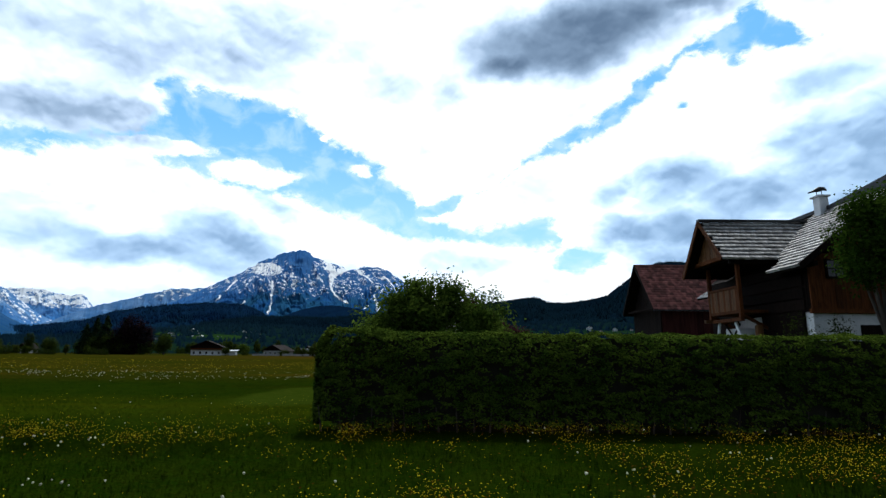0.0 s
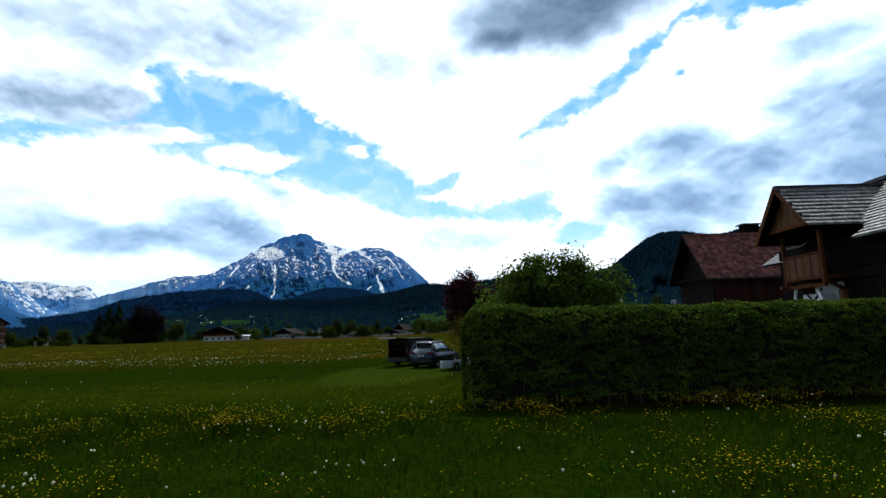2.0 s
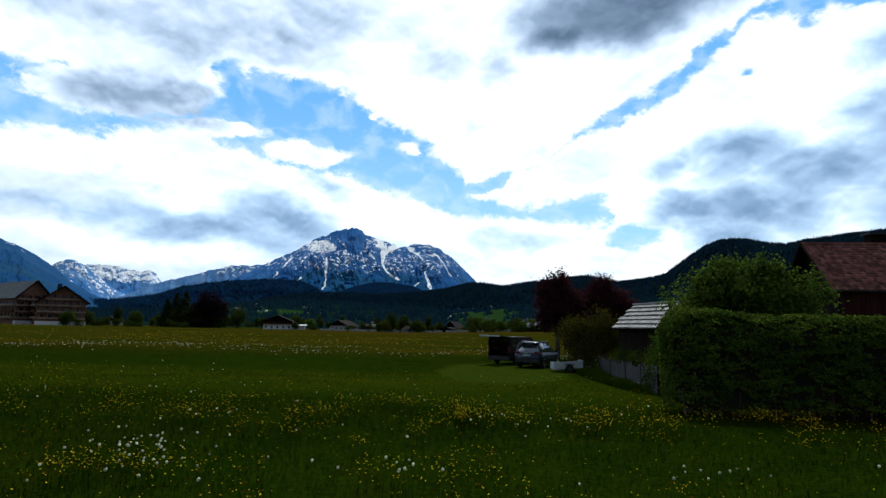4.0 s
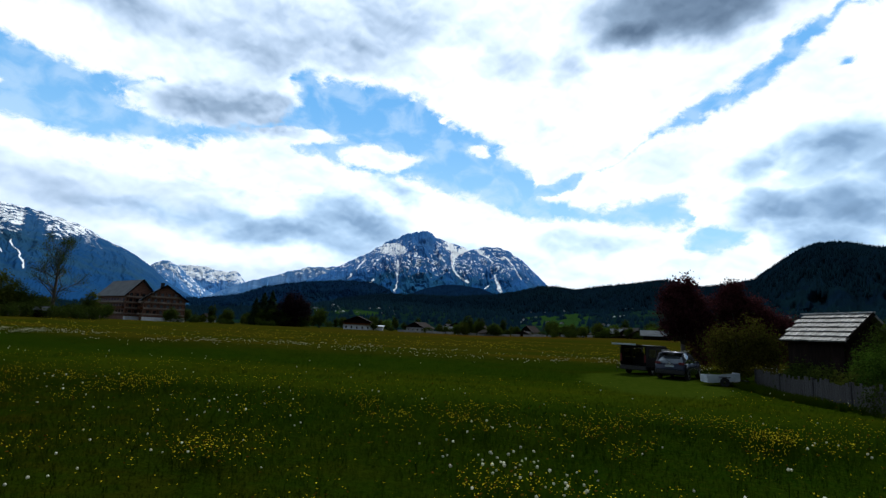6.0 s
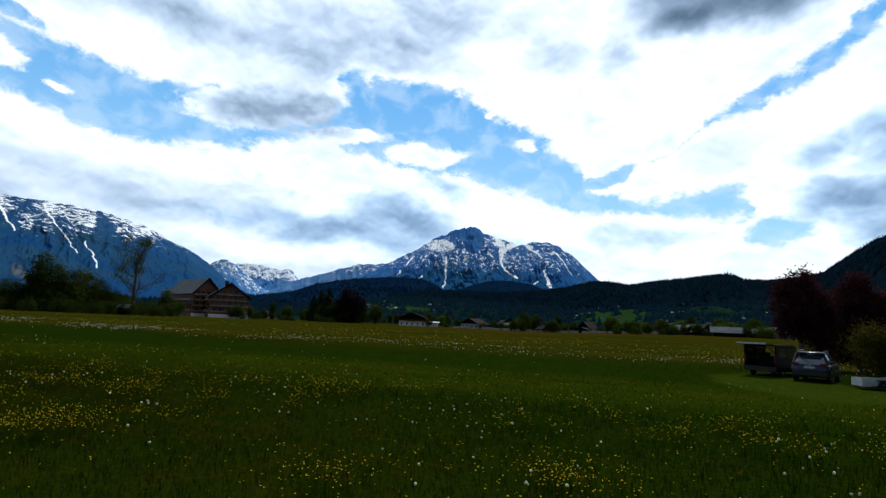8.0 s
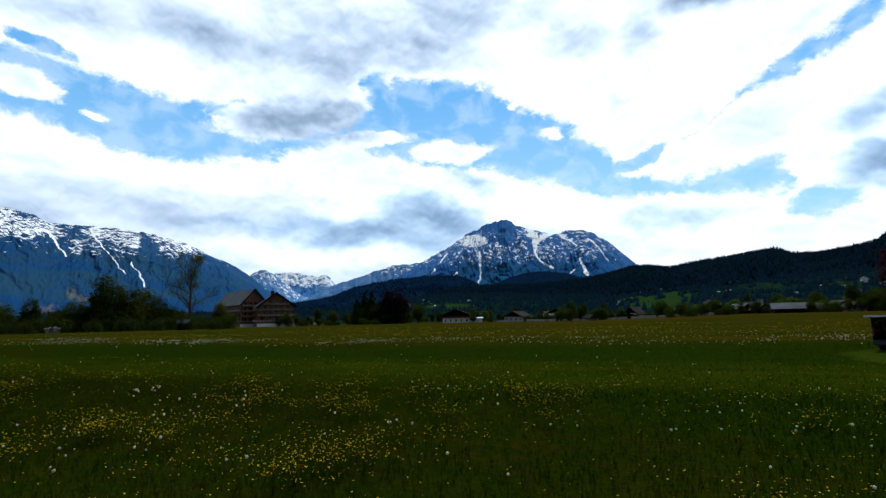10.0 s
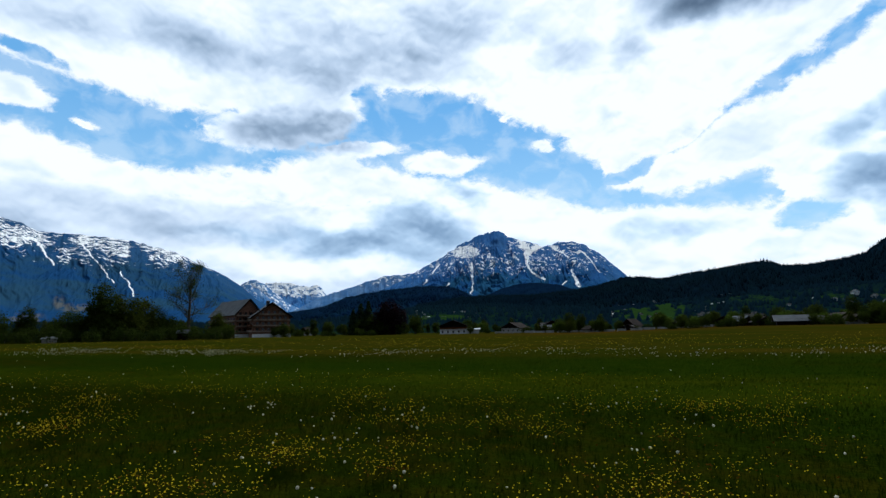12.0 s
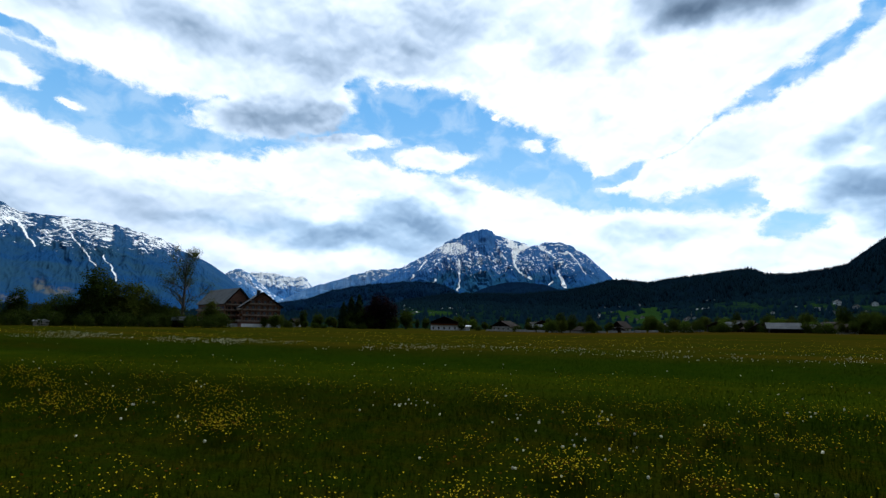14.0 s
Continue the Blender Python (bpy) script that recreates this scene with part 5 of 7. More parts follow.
def laid_courses(name, parent, corner, along, up, length, rise, course, wide, mat, seed, keep=None, thick=0.03, label=""):
    """The same, joined: courses of tiles too many to pick apart."""
    rng = np.random.RandomState(seed)
    o, a, u, n = roof_frame(corner, along, up)
    V, F = [], []
    for r in range(int(rise / course)):
        x = -rng.uniform(0, wide)
        while x < length:
            w = wide * rng.uniform(0.85, 1.1)
            x0, x1 = max(x, 0), min(x + w, length)
            if x1 - x0 > 0.03 and (keep is None or keep((x0 + x1) / 2, (r + .5) * course)):
                lo, hi = r * course + rng.uniform(-.012, .012), (r + 1.25) * course
                h = rng.uniform(0.02, 0.02 + thick)
                b = len(V)
                for s, t, d in ((x0, lo, h), (x1, lo, h), (x1, hi, 0.004), (x0, hi, 0.004), (x0, lo, 0), (x1, lo, 0)):
                    V.append(o + a * s + u * t + n * (d + 0.004))
                F += [(b, b + 1, b + 2, b + 3), (b + 4, b + 5, b + 1, b)]
            x += w + 0.008
    ob = child(name, mesh_np(name, [tuple(v) for v in V], F, mat), parent, label)
    ob["kind"] = "stuff"
    return ob


HX, HY = 18.25, 25.0


def build_farmhouse():
    t = thing("farmhouse", (HX, HY, 0), "old dark timber farmhouse with grey shingle roof and white plaster base", "house")
    # local coordinates: ridge along y at x 0
    ridge, eave, half, y0, y1 = 8.8, 5.47, 4.25, -4.5, 4.6
    front = y0 + 0.75
    k = (ridge - eave) / half
    # plaster ground floor, timber upper floor and gable
    part("plaster_wall", box(-3.55, 4.0, front - 0.1, y1 - 0.6, -0.2, 3.74, 0.02), M_PLASTER, t, "white lime-plastered ground floor")
    wall_eave = ridge - k * 3.75 - 0.25
    for i in range(30):
        x = -3.6 + i * 0.25
        zt = ridge - k * abs(x + 0.125) - 0.32
        part("plank", box(x + 0.004, x + 0.246, front - 0.17 + 0.012 * (i % 2), front - 0.105, 3.70, zt), M_TIMBER, t)
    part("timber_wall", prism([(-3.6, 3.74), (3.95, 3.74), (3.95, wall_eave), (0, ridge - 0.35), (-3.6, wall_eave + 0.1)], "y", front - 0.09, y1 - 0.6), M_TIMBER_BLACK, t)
    sill = part("sill_beam", box(-3.7, 4.05, front - 0.24, front - 0.1, 3.62, 3.80, 0.01), M_TIMBER, t)
    # a small window in the gable, and a dark doorway in the plaster
    w = part("window", box(-2.92, -2.18, front - 0.235, front - 0.17, 5.02, 5.80), M_TIMBER_BLACK, t, "small wooden casement window")
    for a in (0, 1):
        for b in (0, 1):
            part("pane", box(-2.85 + a * 0.32, -2.57 + a * 0.32, front - 0.245, front - 0.238, 5.09 + b * 0.34, 5.39 + b * 0.34), M_GLASS, w)
    d = part("door", box(-1.75, 0.4, front - 0.16, front - 0.1, 0.0, 3.18), M_TIMBER_BLACK, t, "wide dark wooden door")
    for i in range(8):
        part("door_board", box(-1.72 + i * 0.265, -1.475 + i * 0.265, front - 0.185, front - 0.161, 0.02, 3.14), M_TIMBER_BLACK, d)
    # main roof
    gz, ge, gx, gy, near, far = 8.32, 6.22, -5.80, 0.2, -1.65, 2.2
    vx = -(ridge - ge) / k
    # Near-black slabs under the shingles, seen as painted shade between the courses.
    r = part("roof", slab((-half, y0, eave), (-half, near - 0.55, eave), (0, near - 0.55, ridge), (0, y0, ridge), 0.16), M_TIMBER_BLACK, t, "steep grey shingle roof")
    part("roof_upper", slab((vx, near - 0.55, ge), (vx, y1, ge), (0, y1, ridge), (0, near - 0.55, ridge), 0.16), M_TIMBER_BLACK, t)
    part("roof_back", slab((half, y0, eave), (half, y1, eave), (0, y1, ridge), (0, y0, ridge), 0.16), M_SHINGLE, t)
    part("ridge_cap", box(-0.14, 0.14, y0 - 0.05, y1 + 0.05, ridge - 0.03, ridge + 0.16, 0.02), M_METAL_DARK, t)
    # Added wedge that raises the dark ridge line towards the near gable.
    part("ridge_wedge", prism([(y0 - 0.05, ridge), (1.2, ridge), (y0 - 0.05, ridge + 0.62)], "x", 0.02, 0.10), M_METAL_DARK, t, "dark wedge rising along the ridge")
    part("verge_board", bar((-half - .05, y0 - 0.03, eave - 0.05), (0, y0 - 0.03, ridge - 0.05), 0.06, 0.24), M_TIMBER_BLACK, t)
    part("verge_board", bar((half + .05, y0 - 0.03, eave - 0.05), (0, y0 - 0.03, ridge - 0.05), 0.06, 0.24), M_TIMBER_BLACK, t)
    for i in range(5):
        part("purlin", box(-3.7 + i * 0.75, -3.55 + i * 0.75, y0 + 0.05, front, ridge - k * (3.62 - i * 0.75) - 0.5, ridge - k * (3.62 - i * 0.75) - 0.3), M_TIMBER_BLACK, t)
    # the cross gable over the balcony: its ridge runs towards -x
    meet = -(ridge - gz) / k
    cross = part("cross_roof", slab((gx, near, ge), (vx, near, ge), (meet, gy, gz), (gx, gy, gz), 0.12), M_TIMBER_BLACK, t, "shingled cross gable roof")
    part("cross_roof_back", slab((gx, far, 5.85), (vx - 0.3, far, 5.85), (meet, gy, gz), (gx, gy, gz), 0.12), M_TIMBER_BLACK, t)
    part("ridge_board", bar((gx - 0.08, gy - 0.06, gz + 0.07), (meet, gy - 0.06, gz + 0.07), 0.26, 0.10), M_METAL_DARK, t)
    part("barge_board", bar((gx - 0.05, near - 0.04, ge - 0.04), (gx - 0.05, gy, gz - 0.04), 0.06, 0.18), M_TIMBER, t, "pale wooden barge board")
    part("barge_board", bar((gx - 0.05, far + 0.04, 5.80), (gx - 0.05, gy, gz - 0.04), 0.06, 0.22), M_TIMBER, t)
    kk = (gz - ge) / (gy - near)
    for i in range(12):
        yy = near + 0.3 + i * 0.26
        zt = gz - (kk * (gy - yy) if yy < gy else (gz - 5.85) / (far - gy) * (yy - gy)) - 0.2
        if zt > 6.55:
            part("gable_board", box(-5.37 + 0.01 * (i % 2), -5.30, yy, yy + 0.25, 6.45, zt), M_TIMBER_WARM, t)
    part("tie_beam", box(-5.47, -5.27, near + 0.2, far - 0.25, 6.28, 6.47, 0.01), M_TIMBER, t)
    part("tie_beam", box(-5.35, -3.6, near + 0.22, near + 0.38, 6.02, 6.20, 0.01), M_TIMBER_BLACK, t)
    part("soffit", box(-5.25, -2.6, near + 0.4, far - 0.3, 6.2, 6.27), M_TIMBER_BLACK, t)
    # balcony
    b0, b1, bx = -1.05, 1.62, -4.85
    part("balcony_floor", box(bx - 0.05, -2.9, b0 - 0.1, b1 + 0.1, 3.84, 3.98, 0.01), M_TIMBER, t)
    for yy in (b0, b1):
        part("post", box(bx - 0.07, bx + 0.09, yy - 0.08, yy + 0.08, 3.6, 6.3, 0.01), M_TIMBER, t)
    part("handrail", box(bx - 0.09, bx + 0.03, b0, b1, 4.98, 5.08, 0.01), M_TIMBER, t)
    for i in range(14):
        yy = b0 + 0.12 + i * 0.178
        part("baluster_board", box(bx - 0.045, bx - 0.02, yy, yy + 0.155, 3.98, 4.97), M_TIMBER_WARM if i % 3 else M_TIMBER, t)
    part("bracket", bar((bx + 0.05, b0 + 0.1, 3.8), (-3.2, b0 + 0.1, 2.9), 0.13, 0.13), M_TIMBER, t)
    part("bracket", bar((bx + 0.05, b1 - 0.1, 3.8), (-3.2, b1 - 0.1, 2.9), 0.13, 0.13), M_TIMBER, t)
    part("beam", box(bx - 0.35, -3.0, b1 - 0.1, b1 + 0.08, 3.5, 3.66, 0.01), M_TIMBER_WARM, t)
    part("beam", box(bx - 0.02, bx + 0.14, b0, b1, 3.48, 3.64, 0.01), M_TIMBER, t)
    part("plaster_bay", box(-4.4, -3.55, 0.15, 1.25, -0.1, 3.2, 0.02), M_PLASTER, t, "white plastered wall below the balcony")
    for a, b in ((0.05, 1.35), (1.35, 0.05)):
        part("lattice_bar", bar((-4.55, a - 0.4, 2.2), (-4.55, b - 0.4, 3.4), 0.05, 0.07), M_TIMBER_BLACK, t)
    part("stair_string", bar((-4.62, -0.75, 2.2), (-4.62, -0.1, 3.5), 0.08, 0.16), M_PLASTER, t, "white painted sloping board")
    part("stair_string", bar((-4.62, 1.75, 2.2), (-4.62, 1.35, 3.5), 0.08, 0.12), M_PLASTER, t)
    # Near-black panels and logs cover this side of the house.
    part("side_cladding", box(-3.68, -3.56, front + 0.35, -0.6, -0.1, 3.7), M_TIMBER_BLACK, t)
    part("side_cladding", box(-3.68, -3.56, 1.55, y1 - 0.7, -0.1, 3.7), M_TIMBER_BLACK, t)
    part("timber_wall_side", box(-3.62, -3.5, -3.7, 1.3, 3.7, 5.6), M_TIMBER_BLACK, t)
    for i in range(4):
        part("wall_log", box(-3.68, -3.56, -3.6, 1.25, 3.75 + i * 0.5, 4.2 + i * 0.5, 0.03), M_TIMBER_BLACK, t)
    part("stool_post", box(-4.3, -4.05, -1.3, -1.0, 2.0, 3.3, 0.04), M_TIMBER_WARM, t)
    # the low roof beyond the balcony
    porch = part("porch_roof", slab((-3.6, 3.1, 5.12), (-3.6, 5.6, 5.12), (-2.0, 5.6, 6.2), (-2.0, 3.1, 6.2), 0.1), M_TIMBER_BLACK, t, "low shingled porch roof")
    laid_courses("porch_shingles", porch, (-3.6, 3.1, 5.12), (0, 1, 0), (1.6, 0, 1.08), 2.5, 1.93, 0.24, 0.3, M_SHINGLE, 79, thick=0.05)
    # chimney with a slab and a metal cowl
    c = part("chimney", box(-0.42, 0.02, -0.72, -0.26, 7.9, 9.42, 0.02), M_PLASTER, t, "white plastered chimney")
    part("chimney_slab", box(-0.50, 0.10, -0.80, -0.18, 9.42, 9.50, 0.01), M_PLASTER, c)
    cowl = bmesh.new()
    tube(cowl, [(-0.77, -0.5, 9.64), (-0.53, -0.49, 9.72), (-0.33, -0.48, 9.80), (-0.15, -0.47, 9.86), (0.03, -0.47, 9.88), (0.17, -0.47, 9.80)], [0.025, 0.05, 0.10, 0.125, 0.09, 0.03], 8)
    part("cowl", cowl, M_METAL_DARK, c, "dark curved metal cowl", True)
    for dx in (-0.33, -0.09):
        part("cowl_stay", bar((dx, -0.47, 9.49), (dx, -0.47, 9.78), 0.025), M_METAL_DARK, c)
    slope = math.hypot(half, ridge - eave)
    gs = math.hypot(gy - near, gz - ge)
    # the cross gable's near face: triangle cut by the valley
    lay_shingles(t, (gx + 0.02, near, ge), (1, 0, 0), (0, gy - near, gz - ge), 5.4, gs, gs / 10, 0.26,
                 lambda u, v: u < (vx - gx) + (meet - vx) * v / gs + 0.05, 71, thick=0.11, cover=0.64)
    # the main roof's face towards the balcony, nearer than the valley
    def main_keep(u, v):
        z = eave + v / slope * (ridge - eave)
        yy = y0 + u
        if z > gz:
            return u < 4.7
        lo = near + (z - ge) / kk if z > ge else near - 0.6
        return yy < lo + 0.05
    lay_shingles(t, (-half, y0, eave), (0, 1, 0), (half, 0, ridge - eave), 9.1, slope, slope / 19, 0.32, main_keep, 72, thick=0.11, cover=0.72)
    laid_courses("far_shingles", t, (-half, y0, eave), (0, 1, 0), (half, 0, ridge - eave), 9.1, slope, slope / 18, 0.36, M_SHINGLE, 73,
                 lambda u, v: y0 + u > far - (eave + v / slope * (ridge - eave) - 5.85) * (far - gy) / (gz - 5.85) and ge < eave + v / slope * (ridge - eave) < gz)


def build_barn():
    t = thing("barn", (20.6, 41.5, 0), "old dark red-brown timber barn with a red tiled roof", "barn")
    L0, L1, ridge, eave, half = -5.5, 9.0, 8.85, 5.15, 3.2
    part("wall", prism([(-2.7, -0.2), (2.7, -0.2), (2.7, 5.3), (0, 8.5), (-2.7, 5.3)], "x", L0 + 0.75, L1 - 0.5), M_TIMBER_BLACK, t)
    for i in range(26):
        x = L0 + 0.8 + i * 0.5
        part("board", box(x, x + 0.49, -2.76, -2.70, 0.0, 5.2), M_BARN_WALL, t)
    for i in range(11):
        y = -2.7 + i * 0.49
        part("gable_board", box(L0 + 0.70, L0 + 0.75, y, y + 0.48, 0, 8.4 - abs(y + 0.24) * 1.16), M_TIMBER_BLACK, t)
    part("tie_beam", bar((L0 + 0.3, -2.6, 5.3), (L0 + 0.3, 2.6, 5.3), 0.14, 0.14), M_TIMBER_BLACK, t)
    r = part("roof", slab((L0, -half, eave), (L1, -half, eave), (L1, 0, ridge), (L0, 0, ridge), 0.14), M_TIMBER_BLACK, t, "steep roof of mottled red-brown tiles")
    part("roof_back", slab((L0, half, eave), (L1, half, eave), (L1, 0, ridge), (L0, 0, ridge), 0.14), M_TIMBER_BLACK, t)
    s = math.hypot(half, ridge - eave)
    laid_courses("tiles", r, (L0, -half, eave), (1, 0, 0), (0, half, ridge - eave), L1 - L0, s, s / 19, 0.24, M_RED_TILE, 75)
    part("ridge_cap", box(L0, L1, -0.12, 0.12, ridge - 0.02, ridge + 0.08, 0.02), M_RED_TILE, t)
    part("verge_board", bar((L0 - .02, -half, eave), (L0 - .02, 0, ridge), 0.05, 0.2), M_TIMBER_BLACK, t)
    part("verge_board", bar((L0 - .02, half, eave), (L0 - .02, 0, ridge), 0.05, 0.2), M_TIMBER_BLACK, t)
    part("gutter", bar((L0, -half - 0.06, eave - 0.05), (L1, -half - 0.06, eave - 0.05), 0.1, 0.1), M_METAL_DARK, t)
    c = part("chimney", box(-0.45, 0.7, 0.1, 0.9, 8.3, 9.6, 0.02), M_TIMBER_BLACK, t, "short dark chimney")
    part("chimney_slab", box(-0.62, 0.86, -0.02, 1.02, 9.6, 9.7), M_METAL_DARK, c)


def build_shed():
    th = -1.21
    t = thing("shed", (-1.19, 31.0, -0.5), "low dark timber shed with a silvery shingle roof", "shed")
    t.rotation_euler = (0, 0, th)
    L, W, e, d = 3.9, 1.6, 2.69, 1.37
    part("wall", prism([(0.35, 0), (2 * W - 0.35, 0), (2 * W - 0.35, e + 0.2), (W, e + d - 0.25), (0.35, e + 0.2)], "x", 0.3, L - 0.35), M_TIMBER_BLACK, t)
    for i in range(13):
        part("board", box(0.3 + i * 0.25, 0.54 + i * 0.25, 0.31, 0.35, 0, e + 0.12), M_TIMBER_BLACK, t)
    for i in range(11):
        y = 0.4 + i * 0.22
        part("gable_board", box(L - 0.35, L - 0.32, y, y + 0.21, 0, e + d - 0.3 - abs(y + 0.1 - W) * 0.86), M_TIMBER_BLACK, t)
    r = part("roof", slab((0, 0, e), (L, 0, e), (L, W, e + d), (0, W, e + d), 0.1), M_TIMBER_BLACK, t, "silver-grey shingle roof")
    part("roof_back", slab((0, 2 * W, e), (L, 2 * W, e), (L, W, e + d), (0, W, e + d), 0.1), M_SHINGLE, t)
    part("ridge_board", box(-0.03, L + 0.03, W - 0.12, W + 0.08, e + d - 0.01, e + d + 0.06), M_SHINGLE, t)
    part("verge_board", bar((L + .01, 0, e - 0.03), (L + .01, W, e + d - 0.03), 0.05, 0.16), M_TIMBER_BLACK, t)
    s = math.hypot(W, d)
    lay_shingles(t, (0, 0, e), (1, 0, 0), (0, W, d), L, s, s / 6, 0.26, lambda u, v: True, 77, thick=0.075, mat=M_SHINGLE_OLD)


def build_fence():
    pts = [(-1.15, 34.6), (-1.35, 30.5), (-1.55, 26.3), (-1.85, 22.5), (-2.2, 19.2)]
    t = thing("garden_fence", (-1.15, 34.6, -0.5), "weathered grey board fence along the garden, darkened for tree shade", "fence")
    rng = random.Random(5)
    o = Vector(t.location)
    for (ax, ay), (bx, by) in zip(pts, pts[1:]):
        a, b = Vector((ax, ay, float(ground_z(ax, ay)))) - o, Vector((bx, by, float(ground_z(bx, by)))) - o
        d = (b - a)
        n = int(d.length / 0.24)
        f = d.normalized()
        part("post", box(a.x - 0.06, a.x + 0.06, a.y - 0.06, a.y + 0.06, a.z - 0.1, a.z + 1.0, 0.01), M_FENCE, t)
        for h in (0.25, 0.78):
            part("rail", bar(a + Vector((0.06, 0, h)), b + Vector((0.06, 0, h)), 0.05, 0.08), M_FENCE, t)
        for i in range(n):
            p, q = a + d * (i / n), a + d * ((i + 0.93) / n)
            h = 0.95 + rng.uniform(-.14, .08)
            bm = bmesh.new()
            w = Vector((-0.02, 0, 0))
            bm_hex(bm, [p, q, q + w, p + w, p + Vector((0, 0, h)), q + Vector((0, 0, h)), q + w + Vector((0, 0, h)), p + w + Vector((0, 0, h))])
            part("board", bm, M_FENCE, t)


build_farmhouse()
build_barn()
build_shed()
build_fence()

# ---- vehicles by the meadow ----
def wheel(parent, x, y, r, w):
    """A wheel whose axle runs along x."""
    bm = bmesh.new()
    prof = [(r * 0.62, -w / 2), (r * 0.93, -w / 2), (r, -w * 0.32), (r, w * 0.32), (r * 0.93, w / 2), (r * 0.62, w / 2)]
    rings = [[bm.verts.new((x + dx, y + math.cos(k * 6.2832 / 20) * q, r + math.sin(k * 6.2832 / 20) * q)) for k in range(20)] for q, dx in prof]
    for a, b in zip(rings, rings[1:] + rings[:1]):
        for k in range(20):
            bm.faces.new((a[k], a[(k + 1) % 20], b[(k + 1) % 20], b[k]))
    wh = part("wheel", bm, M_RUBBER, parent, "black rubber tyre with alloy rim", True)
    rim = bmesh.new()
    s = 1 if x > 0 else -1
    tube(rim, [(x - 0.3 * w, y, r), (x + s * 0.1 * w, y, r), (x + s * 0.36 * w, y, r)], [r * 0.6, r * 0.6, r * 0.5], 12)
    part("rim", rim, M_ALLOY, wh)
    return wh


def loft(sections, mat, name, parent, label="", smooth=True):
    """A body from outlines across it, each a list of (x, z) at one y."""
    bm = bmesh.new()
    rings = [[bm.verts.new((x, y, z)) for x, z in ring] for y, ring in sections]
    n = len(rings[0])
    for a, b in zip(rings, rings[1:]):
        for k in range(n):
            bm.faces.new((a[k], a[(k + 1) % n], b[(k + 1) % n], b[k]))
    bm.faces.new(rings[0])
    bm.faces.new(rings[-1][::-1])
    return part(name, bm, mat, parent, label, smooth)


def ring(w, z0, z1, top=None, r=0.08):
    top = w if top is None else top
    m = (z0 + z1) / 2
    return [(-w + r, z0), (w - r, z0), (w, z0 + r), (w, m), (top, z1 - r), (top - r, z1), (-top + r, z1), (-top, z1 - r), (-w, m), (-w, z0 + r)]


def build_suv():
    # the tail is at y 0, the bonnet at y 4.4
    t = thing("estate_car", (-5.55, 36.0, -0.5), "silver-blue sport utility car parked on the mown grass", "car")
    t.rotation_euler = (0, 0, radians(-26))
    loft([(0.0, ring(0.80, 0.34, 0.92)), (0.10, ring(0.89, 0.28, 1.0)), (0.8, ring(0.91, 0.24, 1.03)), (2.9, ring(0.91, 0.24, 1.02)), (3.7, ring(0.89, 0.26, 0.98)), (4.3, ring(0.80, 0.30, 0.82)), (4.4, ring(0.66, 0.36, 0.70))],
         M_CAR, "body", t, "silver-blue painted body")
    cabin = loft([(0.10, ring(0.82, 0.95, 1.02, 0.80, .03)), (0.42, ring(0.84, 0.97, 1.58, 0.66, .05)), (1.0, ring(0.85, 0.97, 1.67, 0.68, .06)), (2.0, ring(0.85, 0.97, 1.66, 0.68, .06)), (2.55, ring(0.85, 0.97, 1.5, 0.68, .06)), (3.25, ring(0.80, 0.97, 1.05, 0.76, .03))],
                 M_CAR_GLASS, "cabin", t, "dark tinted windows")
    roof = loft([(0.26, ring(0.64, 1.60, 1.66, 0.62, .015)), (0.9, ring(0.66, 1.66, 1.72, 0.62, .015)), (2.0, ring(0.66, 1.65, 1.71, 0.62, .015)), (2.5, ring(0.64, 1.55, 1.58, 0.62, .01))], M_CAR, "roof", t)
    part("spoiler", box(-0.60, 0.60, 0.16, 0.36, 1.60, 1.65, 0.02), M_CAR, t)
    for s in (-1, 1):
        part("roof_rail", box(s * 0.62 - 0.02, s * 0.62 + 0.02, 0.55, 2.2, 1.74, 1.79, 0.01), M_ALLOY, t, "silver roof rail")
        part("pillar", bar((s * 0.80, 0.12, 1.0), (s * 0.66, 0.40, 1.62), 0.07, 0.10), M_CAR, t)
        part("pillar", bar((s * 0.86, 1.2, 1.0), (s * 0.70, 1.25, 1.62), 0.05, 0.12), M_CAR, t)
        part("tail_light", box(s * 0.70 - 0.19, s * 0.70 + 0.17, -0.03, 0.12, 0.94, 1.08, 0.03), M_TAIL, t, "red tail light")
        part("mirror", box(s * 0.98 - 0.09, s * 0.98 + 0.09, 2.75, 2.9, 1.0, 1.13, 0.03), M_CAR, t)
        for y in (0.80, 3.45):
            wheel(t, s * 0.82, y, 0.34, 0.23)
    part("bumper", box(-0.86, 0.86, -0.08, 0.16, 0.36, 0.60, 0.05), M_TRIM, t, "black plastic bumper")
    part("number_plate", box(-0.26, 0.26, -0.035, -0.005, 0.78, 0.89), M_PALE, t, "plain pale plate")
    part("tailgate_handle", box(-0.22, 0.22, -0.03, 0.02, 0.92, 0.95), M_ALLOY, t)
    badge = bmesh.new()
    tube(badge, [(0, -0.0, 1.0), (0, -0.035, 1.0)], [0.06, 0.055], 12)
    part("badge", badge, M_ALLOY, t)
    part("rear_wiper", bar((0, 0.10, 1.06), (-0.34, 0.22, 1.30), 0.02), M_TRIM, t)


